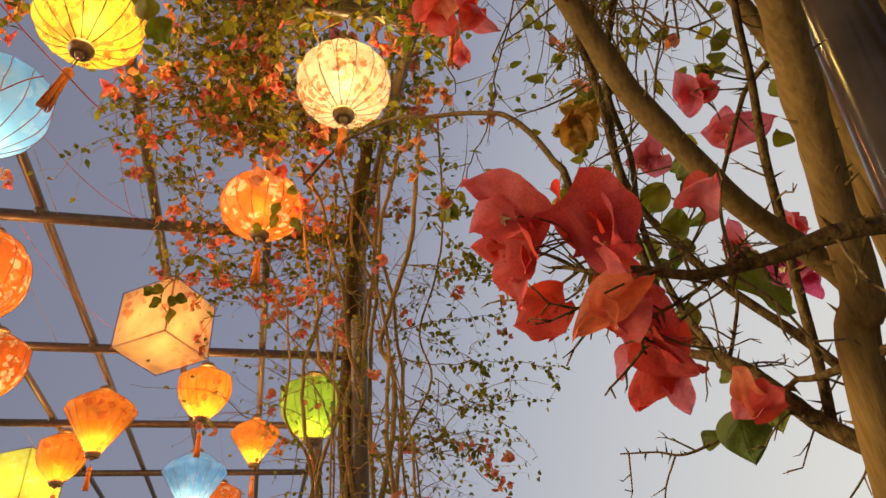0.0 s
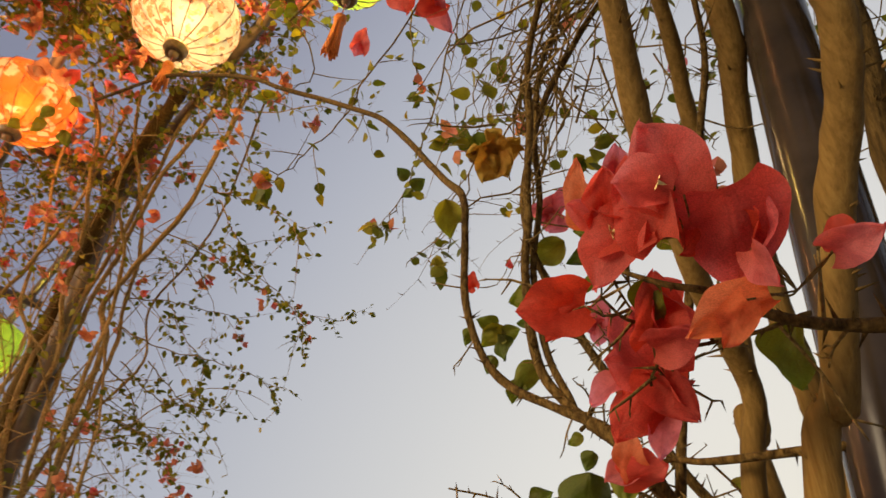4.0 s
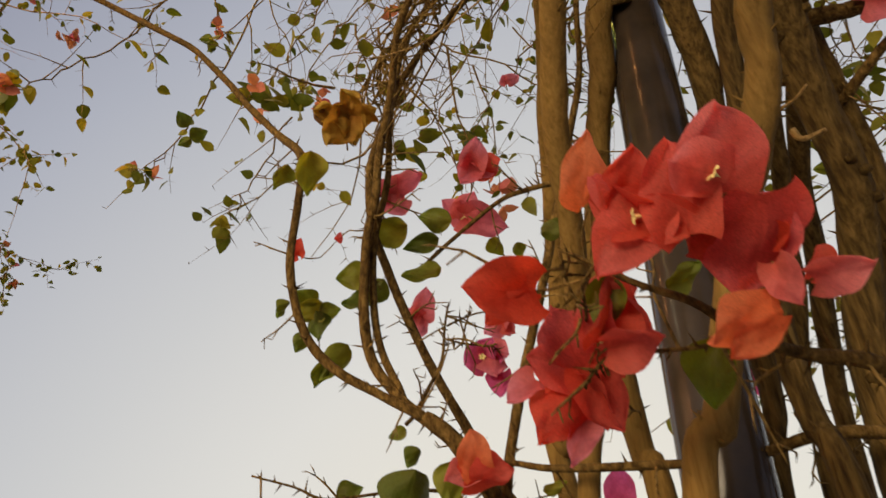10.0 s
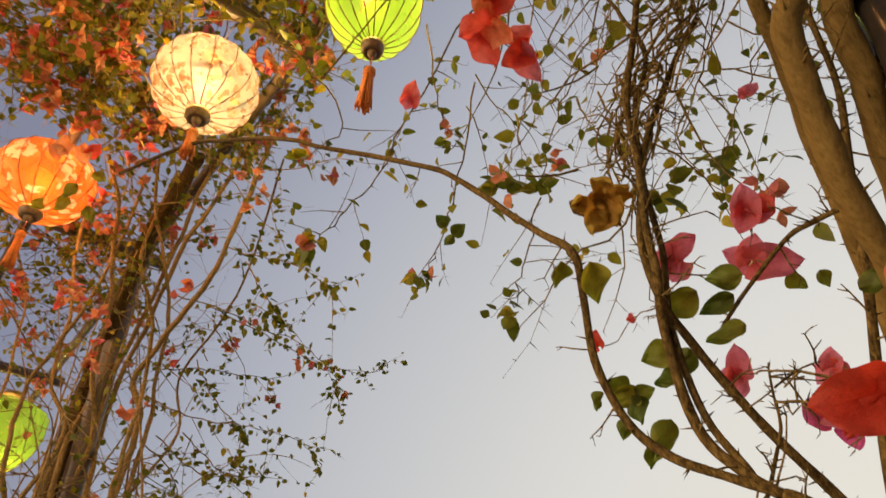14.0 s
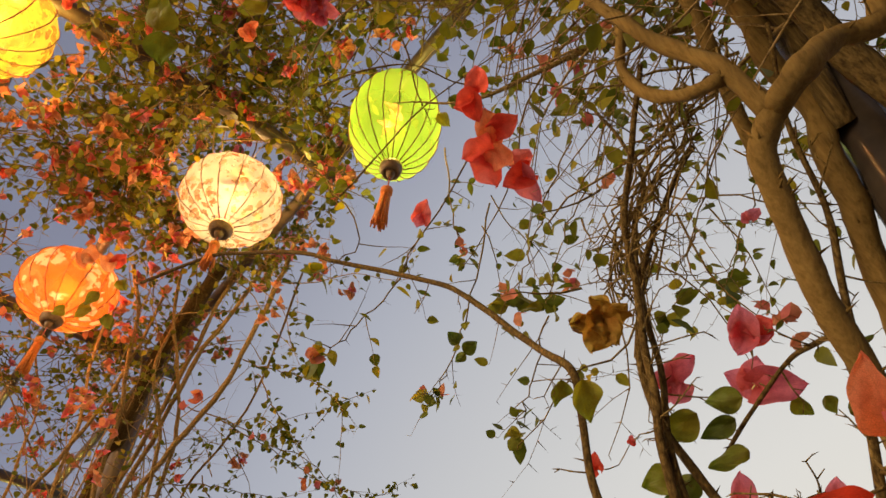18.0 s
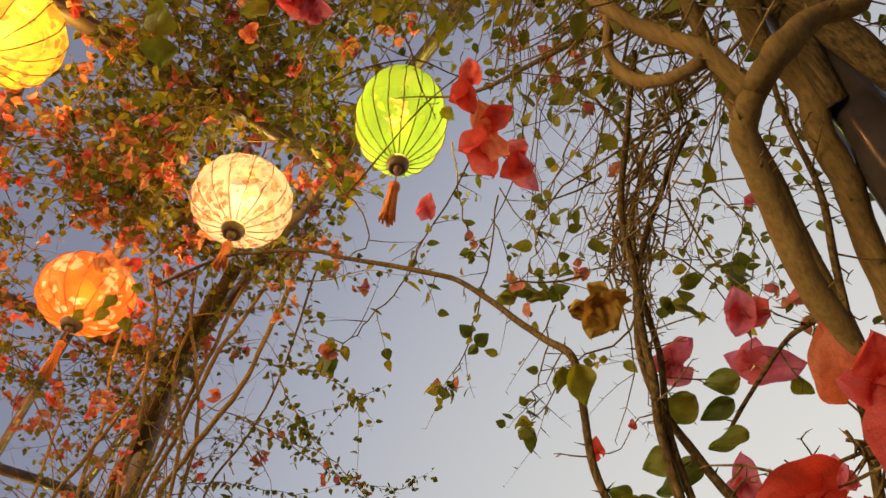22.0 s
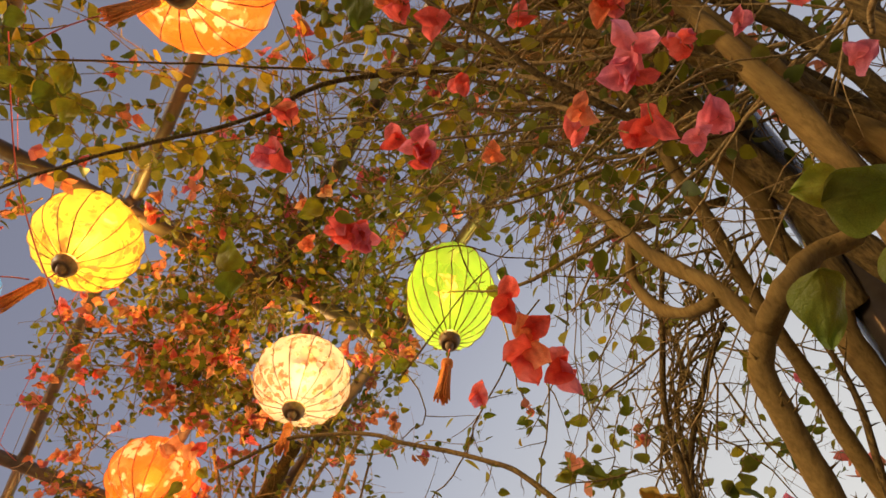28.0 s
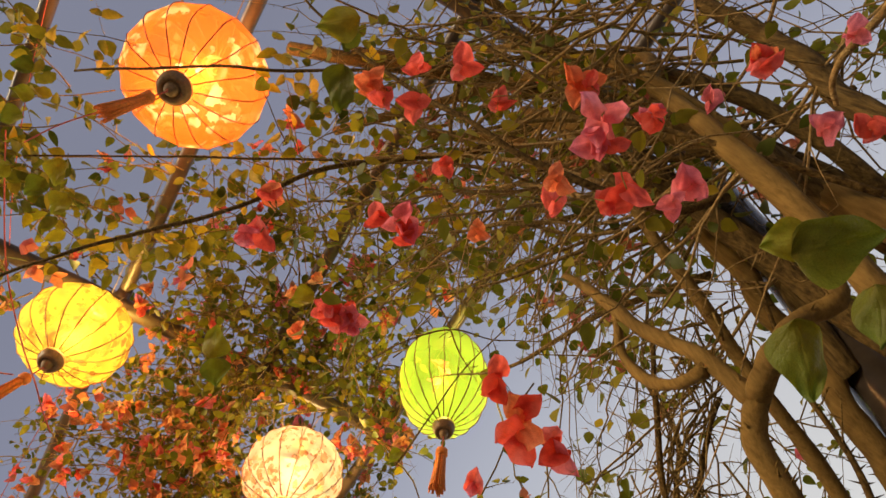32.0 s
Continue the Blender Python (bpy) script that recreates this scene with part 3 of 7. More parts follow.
lantern((-5.23, 1.82, 3.66), 0.53, 0.49, "diamond", "amber", "lit amber-orange diamond-shaped silk lantern tapering downward", 34)
lantern((-6.31, 1.92, 3.69), 0.41, 0.42, "bell", "amber", "lit plain amber silk lantern, small and round", 28)
lantern((-4.62, 0.88, 3.66), 0.44, 0.46, "bell", "orange", "lit plain orange silk lantern hung over the path", 28)
lantern((-6.85, 1.81, 3.60), 0.44, 0.44, "cube", "lime", "lit pale lime cube-shaped paper lantern", 20, tassel=False, turn=0.5)
lantern((-4.33, 2.22, 3.68), 0.38, 0.39, "bell", "amber", "lit amber bell-shaped silk lantern with red blossoms round it", 36)
lantern((-5.02, 3.06, 3.66), 0.42, 0.38, "diamond", "amber", "lit amber diamond-shaped silk lantern, small", 36)
lantern((-4.15, 3.06, 3.68), 0.53, 0.52, "bell", "green", "lit lime-green silk lantern behind dark leaves", 44)
lantern((-6.31, 3.16, 3.64), 0.62, 0.58, "diamond", "blue", "lit pale-blue diamond-shaped silk lantern", 20)
lantern((-6.73, 3.68, 3.60), 0.42, 0.40, "bell", "orange", "lit orange silk lantern at the far end of a row", 20)
lantern((-3.42, 0.52, 3.62), 0.44, 0.50, "oval", "orange", "lit orange-red silk lantern with painted blossoms", 28)

# ---- the near vine ----
near_vine = thing("bougainvillea", (0.33, 0.47, 0.0), "old thorny bougainvillea with twisted trunks and coral bracts on a post", "climbing plant")
far_vine = thing("bougainvillea", (-2.36, 2.12, 0.0), "dense bougainvillea with coral bracts climbing a far post into the pergola", "climbing plant")
lobe = random.Random(5)


def woody(points, r0, r1, name, owner, mat, knots=0.10, steps=6, thorns=0, wobble=0.006):
    """A tapered, slightly crooked stem with swellings, a few knots and thorns."""
    pts = spline(points, steps)
    n = len(pts)
    ph, seed = lobe.uniform(0, 9), lobe.uniform(0, 50)
    rad = []
    for i, p in enumerate(pts):
        u = i / (n - 1)
        s = 1 + knots * (0.9 * math.sin(i * 0.9 + ph) * math.sin(i * 0.37 + seed) + 0.8 * noise.noise(p * 16.0 + Vector((seed, 0, 0))))
        rad.append((r0 + (r1 - r0) * u) * max(0.6, s))
        if 0 < i < n - 1:
            pts[i] = p + Vector((noise.noise(p * 9 + Vector((seed, 3, 0))), noise.noise(p * 9 + Vector((0, seed, 7))), 0.0)) * wobble
    buf = Buf()
    sides = 12 if r0 > 0.011 else 8
    buf.tube(pts, rad, sides)
    if r0 > 0.008:
        # uneven bark: shift single ring points
        for i in range(0, n * sides):
            v = Vector(buf.v[i])
            c = pts[i // sides]
            k = 1 + 0.12 * noise.noise(Vector((v.x * 60, v.y * 60, v.z * 18))) + 0.06 * noise.noise(v * 130.0)
            buf.v[i] = tuple(c + (v - c) * k)
    for _ in range(int(n * 0.6) + thorns):
        i = lobe.randrange(1, n - 1)
        d = (pts[i + 1] - pts[i - 1]).normalized()
        o = rnd_dir(lobe)
        o = (o - d * o.dot(d)).normalized()
        if r0 > 0.012 and lobe.random() < 0.35:
            buf.tube([pts[i] + o * rad[i] * 0.7, pts[i] + o * rad[i] * 1.25], [rad[i] * 0.40, rad[i] * 0.22], 6)
        else:
            buf.spike(pts[i] + o * rad[i] * 0.8, (o + d * 0.35).normalized(), lobe.uniform(0.007, 0.017), 0.0012 + r0 * 0.06)
    part(name, buf.mesh(name, mat), owner)
    return pts


def trunk(points, r0, r1, bark=BARK):
    return woody(points, r0, r1, "trunk", near_vine, bark, 0.06, 7, 14, 0.006)


def branch(points, r0, r1, bark=None):
    return woody(points, r0, r1, "branch", near_vine, bark or (BARK if max(r0, r1) > 0.0125 else STEM_SHADED), 0.14 if bark else 0.07, 6, 5, 0.009 if bark else 0.005)




def spurs(pts, count, lo=0.025, hi=0.075):
    """Thin forked dead flower stalks along a stem."""
    for _ in range(count):
        i = lobe.randrange(1, len(pts) - 1)
        d = (pts[i + 1] - pts[i - 1]).normalized()
        o = rnd_dir(lobe)
        o = (o - d * o.dot(d) * 0.8).normalized()
        n = lobe.uniform(lo, hi)
        buf = Buf()
        p = pts[i]
        q = p + o * n * 0.55 + rnd_dir(lobe) * n * 0.08
        e = q + (o + rnd_dir(lobe) * 0.35).normalized() * n * 0.45
        buf.tube(spline([p, q, e], 3), [0.0012 - 0.00007 * k for k in range(7)], 5)
        for tip in (q, e, e):
            t = tip + (o + rnd_dir(lobe) * 0.9).normalized() * n * lobe.uniform(0.15, 0.35)
            buf.tube([tip, t], [0.0008, 0.0005], 4)
            if lobe.random() < 0.5:
                buf.spike(t, (o + rnd_dir(lobe)).normalized(), 0.008, 0.0009)
        part("spur", buf.mesh("spur", TWIG), near_vine)


trunk([(0.143, 0.657, 0.000), (0.165, 0.640, 1.297), (0.182, 0.626, 1.747), (0.198, 0.614, 1.855), (0.163, 0.510, 1.926), (0.143, 0.442, 2.010), (0.135, 0.399, 2.074), (0.136, 0.374, 2.115), (0.153, 0.354, 2.141)], 0.0098, 0.0112, TAN_LIT_BARK)
trunk([(0.298, 0.602, 0.000), (0.283, 0.628, 1.313), (0.266, 0.658, 1.763), (0.257, 0.674, 1.827), (0.253, 0.672, 1.911), (0.246, 0.657, 2.037), (0.251, 0.614, 2.164), (0.258, 0.579, 2.235), (0.258, 0.557, 2.304), (0.279, 0.557, 2.412), (0.262, 0.532, 2.512), (0.278, 0.542, 2.720), (0.242, 0.515, 3.076), (0.137, 0.494, 3.413)], 0.0112, 0.0185, TAN_LIT_BARK)
trunk([(0.331, 0.660, 0.000), (0.348, 0.645, 1.309), (0.361, 0.633, 1.759), (0.371, 0.623, 1.857), (0.375, 0.621, 1.944), (0.377, 0.606, 2.035), (0.376, 0.578, 2.126), (0.369, 0.553, 2.221), (0.343, 0.522, 2.294), (0.324, 0.500, 2.374), (0.260, 0.424, 2.674), (0.243, 0.417, 3.094), (0.260, 0.460, 3.654), (-0.300, 0.500, 4.050)], 0.0082, 0.0235)
trunk([(0.133, 0.527, 0.000), (0.159, 0.512, 1.263), (0.203, 0.486, 1.713), (0.228, 0.471, 1.782), (0.246, 0.447, 1.853), (0.254, 0.426, 1.911), (0.269, 0.394, 1.965), (0.278, 0.369, 2.010), (0.279, 0.358, 2.044), (0.281, 0.338, 2.108), (0.287, 0.268, 2.408), (0.302, 0.263, 2.828), (0.320, 0.304, 3.388), (-0.500, 0.200, 3.950)], 0.0112, 0.0148, TAN_LIT_BARK)
trunk([(0.387, 0.560, 0.000), (0.399, 0.554, 1.286), (0.409, 0.550, 1.736), (0.414, 0.547, 1.800), (0.421, 0.540, 1.876), (0.431, 0.519, 1.955), (0.430, 0.491, 2.021), (0.424, 0.477, 2.099), (0.405, 0.450, 2.187), (0.392, 0.420, 2.261), (0.348, 0.343, 2.561), (0.320, 0.363, 2.981), (0.307, 0.444, 3.541), (-0.500, -0.100, 4.020)], 0.0137, 0.0228)
trunk([(0.504, 0.781, 0.000), (0.504, 0.751, 1.390), (0.504, 0.718, 1.840), (0.504, 0.684, 1.959), (0.502, 0.650, 2.070), (0.492, 0.595, 2.184), (0.483, 0.518, 2.291), (0.462, 0.482, 2.375), (0.427, 0.352, 2.675), (0.379, 0.327, 3.095), (0.330, 0.379, 3.655), (0.100, 0.000, 4.000)], 0.0094, 0.0164)
trunk([(0.309, 0.431, 0.000), (0.315, 0.461, 1.267), (0.322, 0.489, 1.717), (0.326, 0.508, 1.794), (0.322, 0.506, 1.852), (0.328, 0.508, 1.927), (0.328, 0.498, 2.010), (0.334, 0.471, 2.121), (0.337, 0.441, 2.221), (0.347, 0.382, 2.521), (0.333, 0.387, 2.941), (0.306, 0.436, 3.501), (-0.300, 0.000, 3.900)], 0.0091, 0.0126)
trunk([(0.356, 0.647, 0.000), (0.385, 0.642, 1.311), (0.407, 0.637, 1.761), (0.417, 0.635, 1.813), (0.426, 0.636, 1.902), (0.438, 0.615, 2.001), (0.444, 0.594, 2.105), (0.447, 0.558, 2.208), (0.456, 0.497, 2.508), (0.395, 0.424, 2.928), (0.296, 0.357, 3.488)], 0.0072, 0.0114)
trunk([(0.488, 0.657, 0.000), (0.496, 0.636, 1.329), (0.502, 0.619, 1.779), (0.507, 0.608, 1.857), (0.510, 0.590, 1.935), (0.517, 0.565, 2.017), (0.519, 0.544, 2.103), (0.505, 0.528, 2.174), (0.489, 0.511, 2.229), (0.436, 0.452, 2.529), (0.343, 0.428, 2.949), (0.240, 0.431, 3.509)], 0.0087, 0.0115)
trunk([(0.228, 0.610, 0.000), (0.257, 0.604, 1.292), (0.287, 0.598, 1.742), (0.300, 0.595, 1.799), (0.326, 0.595, 1.876), (0.346, 0.584, 1.959), (0.380, 0.572, 2.056), (0.405, 0.540, 2.164), (0.468, 0.492, 2.464), (0.442, 0.459, 2.884), (0.360, 0.442, 3.444), (-0.100, 0.300, 3.950)], 0.0085, 0.0095)
trunk([(0.330, 0.530, 0.600), (0.218, 0.772, 1.794), (0.218, 0.765, 1.872), (0.221, 0.743, 2.053), (0.212, 0.667, 2.221), (0.208, 0.611, 2.297), (0.192, 0.534, 2.401), (0.168, 0.369, 2.701), (0.149, 0.354, 3.121), (0.137, 0.443, 3.681)], 0.0122, 0.0085, TAN_LIT_BARK)
spurs(branch([(0.153, 0.354, 2.141), (0.138, 0.345, 2.195), (0.128, 0.343, 2.222), (0.086, 0.354, 2.335), (0.059, 0.360, 2.459), (0.030, 0.371, 2.554)], 0.0108, 0.0062, TAN_LIT_BARK), 3)
spurs(branch([(0.153, 0.354, 2.141), (0.184, 0.342, 2.165), (0.226, 0.355, 2.216), (0.284, 0.357, 2.265), (0.330, 0.300, 2.550), (0.250, 0.200, 3.000), (0.000, 0.100, 3.500)], 0.0126, 0.0076, TAN_LIT_BARK), 3)
spurs(branch([(0.128, 0.343, 2.194), (0.094, 0.365, 2.216), (0.069, 0.384, 2.265), (0.062, 0.387, 2.337), (0.075, 0.381, 2.401), (0.069, 0.377, 2.462)], 0.0069, 0.0060, TAN_LIT_BARK), 3)
spurs(branch([(0.290, 0.570, 2.420), (0.318, 0.561, 2.498), (0.284, 0.545, 2.339), (0.309, 0.531, 2.539), (0.294, 0.529, 2.724), (0.262, 0.489, 2.976), (0.174, 0.451, 3.267), (-0.003, 0.395, 3.545), (-0.220, 0.315, 3.749)], 0.0158, 0.0143), 3)
spurs(branch([(0.371, 0.362, 2.257), (0.369, 0.373, 2.440), (0.352, 0.383, 2.673), (0.305, 0.379, 2.905), (0.217, 0.381, 3.129), (0.084, 0.316, 3.361)], 0.0200, 0.0219, TAN_LIT_BARK), 3)
spurs(branch([(0.391, 0.259, 2.252), (0.409, 0.256, 2.427), (0.431, 0.233, 2.542), (0.444, 0.226, 2.707), (0.435, 0.181, 2.884)], 0.0143, 0.0142), 3)
spurs(branch([(0.270, 0.520, 0.000), (0.250, 0.520, 1.000), (0.241, 0.653, 1.683), (0.171, 0.666, 1.729), (0.129, 0.675, 1.769), (0.108, 0.669, 1.798), (0.081, 0.670, 1.835), (0.054, 0.673, 1.858)], 0.0114, 0.0072), 11)
spurs(branch([(0.071, 0.677, 1.846), (0.030, 0.700, 1.893), (0.000, 0.711, 1.950), (-0.008, 0.690, 2.059), (0.002, 0.680, 2.129), (0.007, 0.671, 2.197), (0.013, 0.652, 2.271), (0.024, 0.621, 2.347), (0.051, 0.581, 2.420), (0.110, 0.540, 2.600)], 0.0060, 0.0042), 11)
spurs(branch([(0.055, 0.682, 1.862), (0.015, 0.694, 1.888), (-0.033, 0.709, 1.923), (-0.066, 0.724, 1.973), (-0.090, 0.727, 2.058), (-0.088, 0.713, 2.142), (-0.091, 0.706, 2.204), (-0.144, 0.768, 2.310), (-0.242, 0.859, 2.502), (-0.335, 0.909, 2.639), (-0.483, 0.977, 2.801), (-0.666, 1.023, 2.955), (-0.830, 1.070, 3.104), (-1.053, 1.140, 3.263), (-1.296, 1.202, 3.402), (-1.662, 1.284, 3.486)], 0.0047, 0.0064), 11)
spurs(branch([(0.171, 0.777, 1.789), (0.131, 0.777, 1.847), (0.095, 0.768, 1.908), (0.056, 0.739, 1.972), (0.022, 0.719, 2.045), (-0.004, 0.704, 2.115), (-0.001, 0.695, 2.201), (0.033, 0.672, 2.319), (0.092, 0.656, 2.430), (0.151, 0.648, 2.513)], 0.0057, 0.0044), 11)
spurs(branch([(0.036, 0.702, 1.888), (0.012, 0.712, 1.960), (0.006, 0.700, 2.060), (0.014, 0.690, 2.150), (0.016, 0.676, 2.258), (0.036, 0.660, 2.381), (0.070, 0.650, 2.489), (0.040, 0.780, 2.900)], 0.0044, 0.0034), 11)
spurs(branch([(0.123, 0.688, 1.763), (0.134, 0.685, 1.832), (0.160, 0.647, 1.944), (0.180, 0.620, 2.013), (0.198, 0.605, 2.089), (0.219, 0.586, 2.188), (0.227, 0.573, 2.243), (0.232, 0.551, 2.315), (0.242, 0.525, 2.396), (0.264, 0.487, 2.511)], 0.0054, 0.0030), 11)
spurs(branch([(0.420, 0.360, 1.720), (0.356, 0.421, 1.757), (0.299, 0.383, 1.761), (0.257, 0.358, 1.766), (0.223, 0.355, 1.768), (0.187, 0.347, 1.772), (0.156, 0.341, 1.788), (0.127, 0.344, 1.801), (0.094, 0.350, 1.824)], 0.0066, 0.0010), 5)
spurs(branch([(0.440, 0.400, 1.660), (0.432, 0.507, 1.790), (0.393, 0.514, 1.788), (0.339, 0.526, 1.791), (0.302, 0.540, 1.783), (0.267, 0.549, 1.778), (0.214, 0.571, 1.782), (0.155, 0.608, 1.791), (0.125, 0.642, 1.806), (0.107, 0.666, 1.807)], 0.0064, 0.0022), 5)
spurs(branch([(0.205, 0.378, 1.791), (0.181, 0.382, 1.785), (0.156, 0.392, 1.786), (0.130, 0.392, 1.782), (0.116, 0.404, 1.769)], 0.0016, 0.0009), 5)
spurs(branch([(0.099, 0.365, 1.837), (0.105, 0.377, 1.818), (0.118, 0.390, 1.792)], 0.0010, 0.0007), 5)
spurs(branch([(0.496, 0.531, 2.163), (0.509, 0.498, 2.179), (0.536, 0.472, 2.205), (0.582, 0.446, 2.227)], 0.0066, 0.0046), 5)
spurs(branch([(0.454, 0.493, 2.252), (0.483, 0.475, 2.244), (0.515, 0.459, 2.244), (0.576, 0.417, 2.263)], 0.0112, 0.0070), 5)
spurs(branch([(0.110, 0.763, 1.803), (0.086, 0.761, 1.816), (0.033, 0.745, 1.811), (-0.032, 0.727, 1.799), (-0.065, 0.721, 1.809), (-0.102, 0.713, 1.816)], 0.0022, 0.0009), 5)
spurs(branch([(0.209, 0.644, 2.132), (0.176, 0.673, 2.141), (0.152, 0.709, 2.152), (0.100, 0.758, 2.127), (0.064, 0.789, 2.101)], 0.0034, 0.0026), 5)
spurs(branch([(0.040, 0.715, 1.868), (0.060, 0.715, 1.906), (0.077, 0.711, 1.937), (0.082, 0.707, 1.972), (0.086, 0.704, 2.002)], 0.0024, 0.0010), 4)
spurs(branch([(0.083, 0.706, 1.974), (0.112, 0.700, 1.986), (0.132, 0.699, 1.990)], 0.0014, 0.0008), 2)
spurs(branch([(0.080, 0.711, 1.962), (0.105, 0.716, 1.959), (0.132, 0.717, 1.958), (0.142, 0.723, 1.955)], 0.0013, 0.0007), 2)
branch([(0.268, 0.337, 2.487), (0.182, 0.299, 2.464), (0.088, 0.203, 2.509), (0.019, 0.116, 2.584), (-0.052, 0.038, 2.694), (-0.110, -0.055, 2.795), (-0.155, -0.151, 2.890)], 0.0065, 0.0022)
branch([(0.373, 0.374, 2.672), (0.092, 0.381, 3.029), (-0.137, 0.307, 3.245), (-0.418, 0.194, 3.419), (-0.844, -0.033, 3.494), (-1.192, -0.218, 3.522)], 0.0058, 0.0024)
branch([(0.003, 0.315, 3.152), (-0.320, 0.144, 3.034), (-0.500, 0.116, 2.975), (-0.673, 0.068, 2.952), (-0.835, 0.020, 2.915), (-1.021, -0.017, 2.900)], 0.0058, 0.0034)
branch([(0.284, 0.139, 2.873), (0.089, 0.117, 2.994), (-0.224, -0.021, 3.078), (-0.437, -0.142, 3.125), (-0.744, -0.290, 3.200)], 0.0047, 0.0029)
branch([(0.381, 0.337, 2.335), (0.285, 0.261, 2.463), (0.189, 0.186, 2.562), (0.118, 0.102, 2.691), (0.056, 0.007, 2.807)], 0.0044, 0.0018)


def pale_stem(points, r0, r1):
    return woody(points, r0, r1, "pale_stem", near_vine, PALE_LIT_TWIG, 0.05, 7, -99, 0.003)


pale_stem([(0.425, 0.134, 2.294), (0.396, 0.153, 2.301), (0.372, 0.167, 2.305), (0.360, 0.189, 2.313), (0.358, 0.212, 2.315)], 0.0049, 0.0027)
pale_stem([(0.147, 0.333, 2.725), (0.060, 0.301, 2.898), (-0.102, 0.242, 3.058), (-0.294, 0.169, 3.141)], 0.0054, 0.0032)
pale_stem([(0.116, 0.311, 2.628), (0.019, 0.289, 2.795), (-0.103, 0.314, 2.933), (-0.208, 0.334, 3.014)], 0.0045, 0.0030)
pale_stem([(0.339, 0.470, 2.061), (0.357, 0.440, 2.059), (0.365, 0.425, 2.066)], 0.0020, 0.0012)
pale_stem([(0.355, 0.450, 2.036), (0.358, 0.446, 2.022), (0.372, 0.434, 2.022)], 0.0034, 0.0017)


def strand(points, r0, r1):
    """One dead, crooked, forking twig of the beard that hangs under the roof."""
    pts = [p + rnd_dir(lobe) * 0.017 for p in spline(points, 3)]
    pts = woody(pts, r0 * 0.9, r1, "strand", near_vine, TWIG, 0.08, 2, 6, 0.008)
    spurs(pts, 1, 0.03, 0.09)
    return pts


strand([(0.103, 0.545, 2.406), (0.043, 0.599, 2.400), (-0.006, 0.685, 2.388), (-0.017, 0.691, 2.332)], 0.0026, 0.0008)
strand([(0.139, 0.586, 2.464), (0.077, 0.637, 2.430), (0.023, 0.678, 2.402), (0.003, 0.716, 2.314)], 0.0023, 0.0013)
strand([(0.162, 0.516, 2.448), (0.132, 0.573, 2.441), (0.091, 0.602, 2.372), (0.037, 0.606, 2.314), (-0.003, 0.693, 2.315)], 0.0016, 0.0012)
strand([(0.153, 0.473, 2.473), (0.124, 0.502, 2.440), (0.093, 0.587, 2.489), (0.045, 0.631, 2.449)], 0.0016, 0.0013)
strand([(0.194, 0.475, 2.480), (0.144, 0.497, 2.420), (0.142, 0.576, 2.481), (0.083, 0.601, 2.409), (0.032, 0.683, 2.392), (0.003, 0.698, 2.314), (0.014, 0.781, 2.300)], 0.0021, 0.0011)
strand([(0.202, 0.486, 2.475), (0.164, 0.525, 2.482), (0.107, 0.549, 2.429)], 0.0018, 0.0009)
strand([(0.065, 0.630, 2.413), (0.051, 0.636, 2.340), (0.026, 0.722, 2.333), (0.000, 0.770, 2.296)], 0.0019, 0.0011)
strand([(0.154, 0.519, 2.478), (0.089, 0.561, 2.447), (0.062, 0.589, 2.393)], 0.0022, 0.0010)
strand([(0.175, 0.482, 2.473), (0.153, 0.558, 2.519), (0.111, 0.560, 2.443), (0.052, 0.593, 2.369)], 0.0020, 0.0008)
strand([(0.114, 0.566, 2.470), (0.076, 0.643, 2.425), (0.031, 0.650, 2.348), (-0.008, 0.723, 2.340), (-0.006, 0.747, 2.292)], 0.0021, 0.0012)
strand([(0.056, 0.624, 2.422), (0.001, 0.665, 2.372), (-0.008, 0.723, 2.326)], 0.0024, 0.0010)
strand([(0.148, 0.587, 2.448), (0.077, 0.562, 2.342), (0.045, 0.662, 2.360), (0.015, 0.671, 2.287), (0.012, 0.750, 2.261)], 0.0015, 0.0012)
strand([(0.193, 0.479, 2.458), (0.182, 0.513, 2.451), (0.133, 0.573, 2.439), (0.075, 0.624, 2.407)], 0.0024, 0.0011)
strand([(0.078, 0.584, 2.369), (0.021, 0.658, 2.373), (-0.003, 0.734, 2.348)], 0.0022, 0.0014)
strand([(0.164, 0.531, 2.500), (0.103, 0.572, 2.461), (0.060, 0.599, 2.371), (0.030, 0.618, 2.323)], 0.0020, 0.0008)
strand([(0.092, 0.581, 2.442), (0.039, 0.607, 2.410), (0.017, 0.659, 2.355), (-0.008, 0.702, 2.330), (-0.042, 0.756, 2.288)], 0.0015, 0.0013)
strand([(0.182, 0.513, 2.465), (0.147, 0.608, 2.486), (0.069, 0.607, 2.380), (0.039, 0.660, 2.362), (0.017, 0.699, 2.292), (0.010, 0.755, 2.284)], 0.0017, 0.0012)
strand([(0.118, 0.534, 2.408), (0.065, 0.559, 2.348), (0.019, 0.681, 2.396), (-0.017, 0.702, 2.306)], 0.0014, 0.0011)
strand([(0.125, 0.528, 2.491), (0.101, 0.556, 2.439), (0.042, 0.628, 2.422), (-0.018, 0.694, 2.395), (-0.017, 0.729, 2.354)], 0.0026, 0.0009)
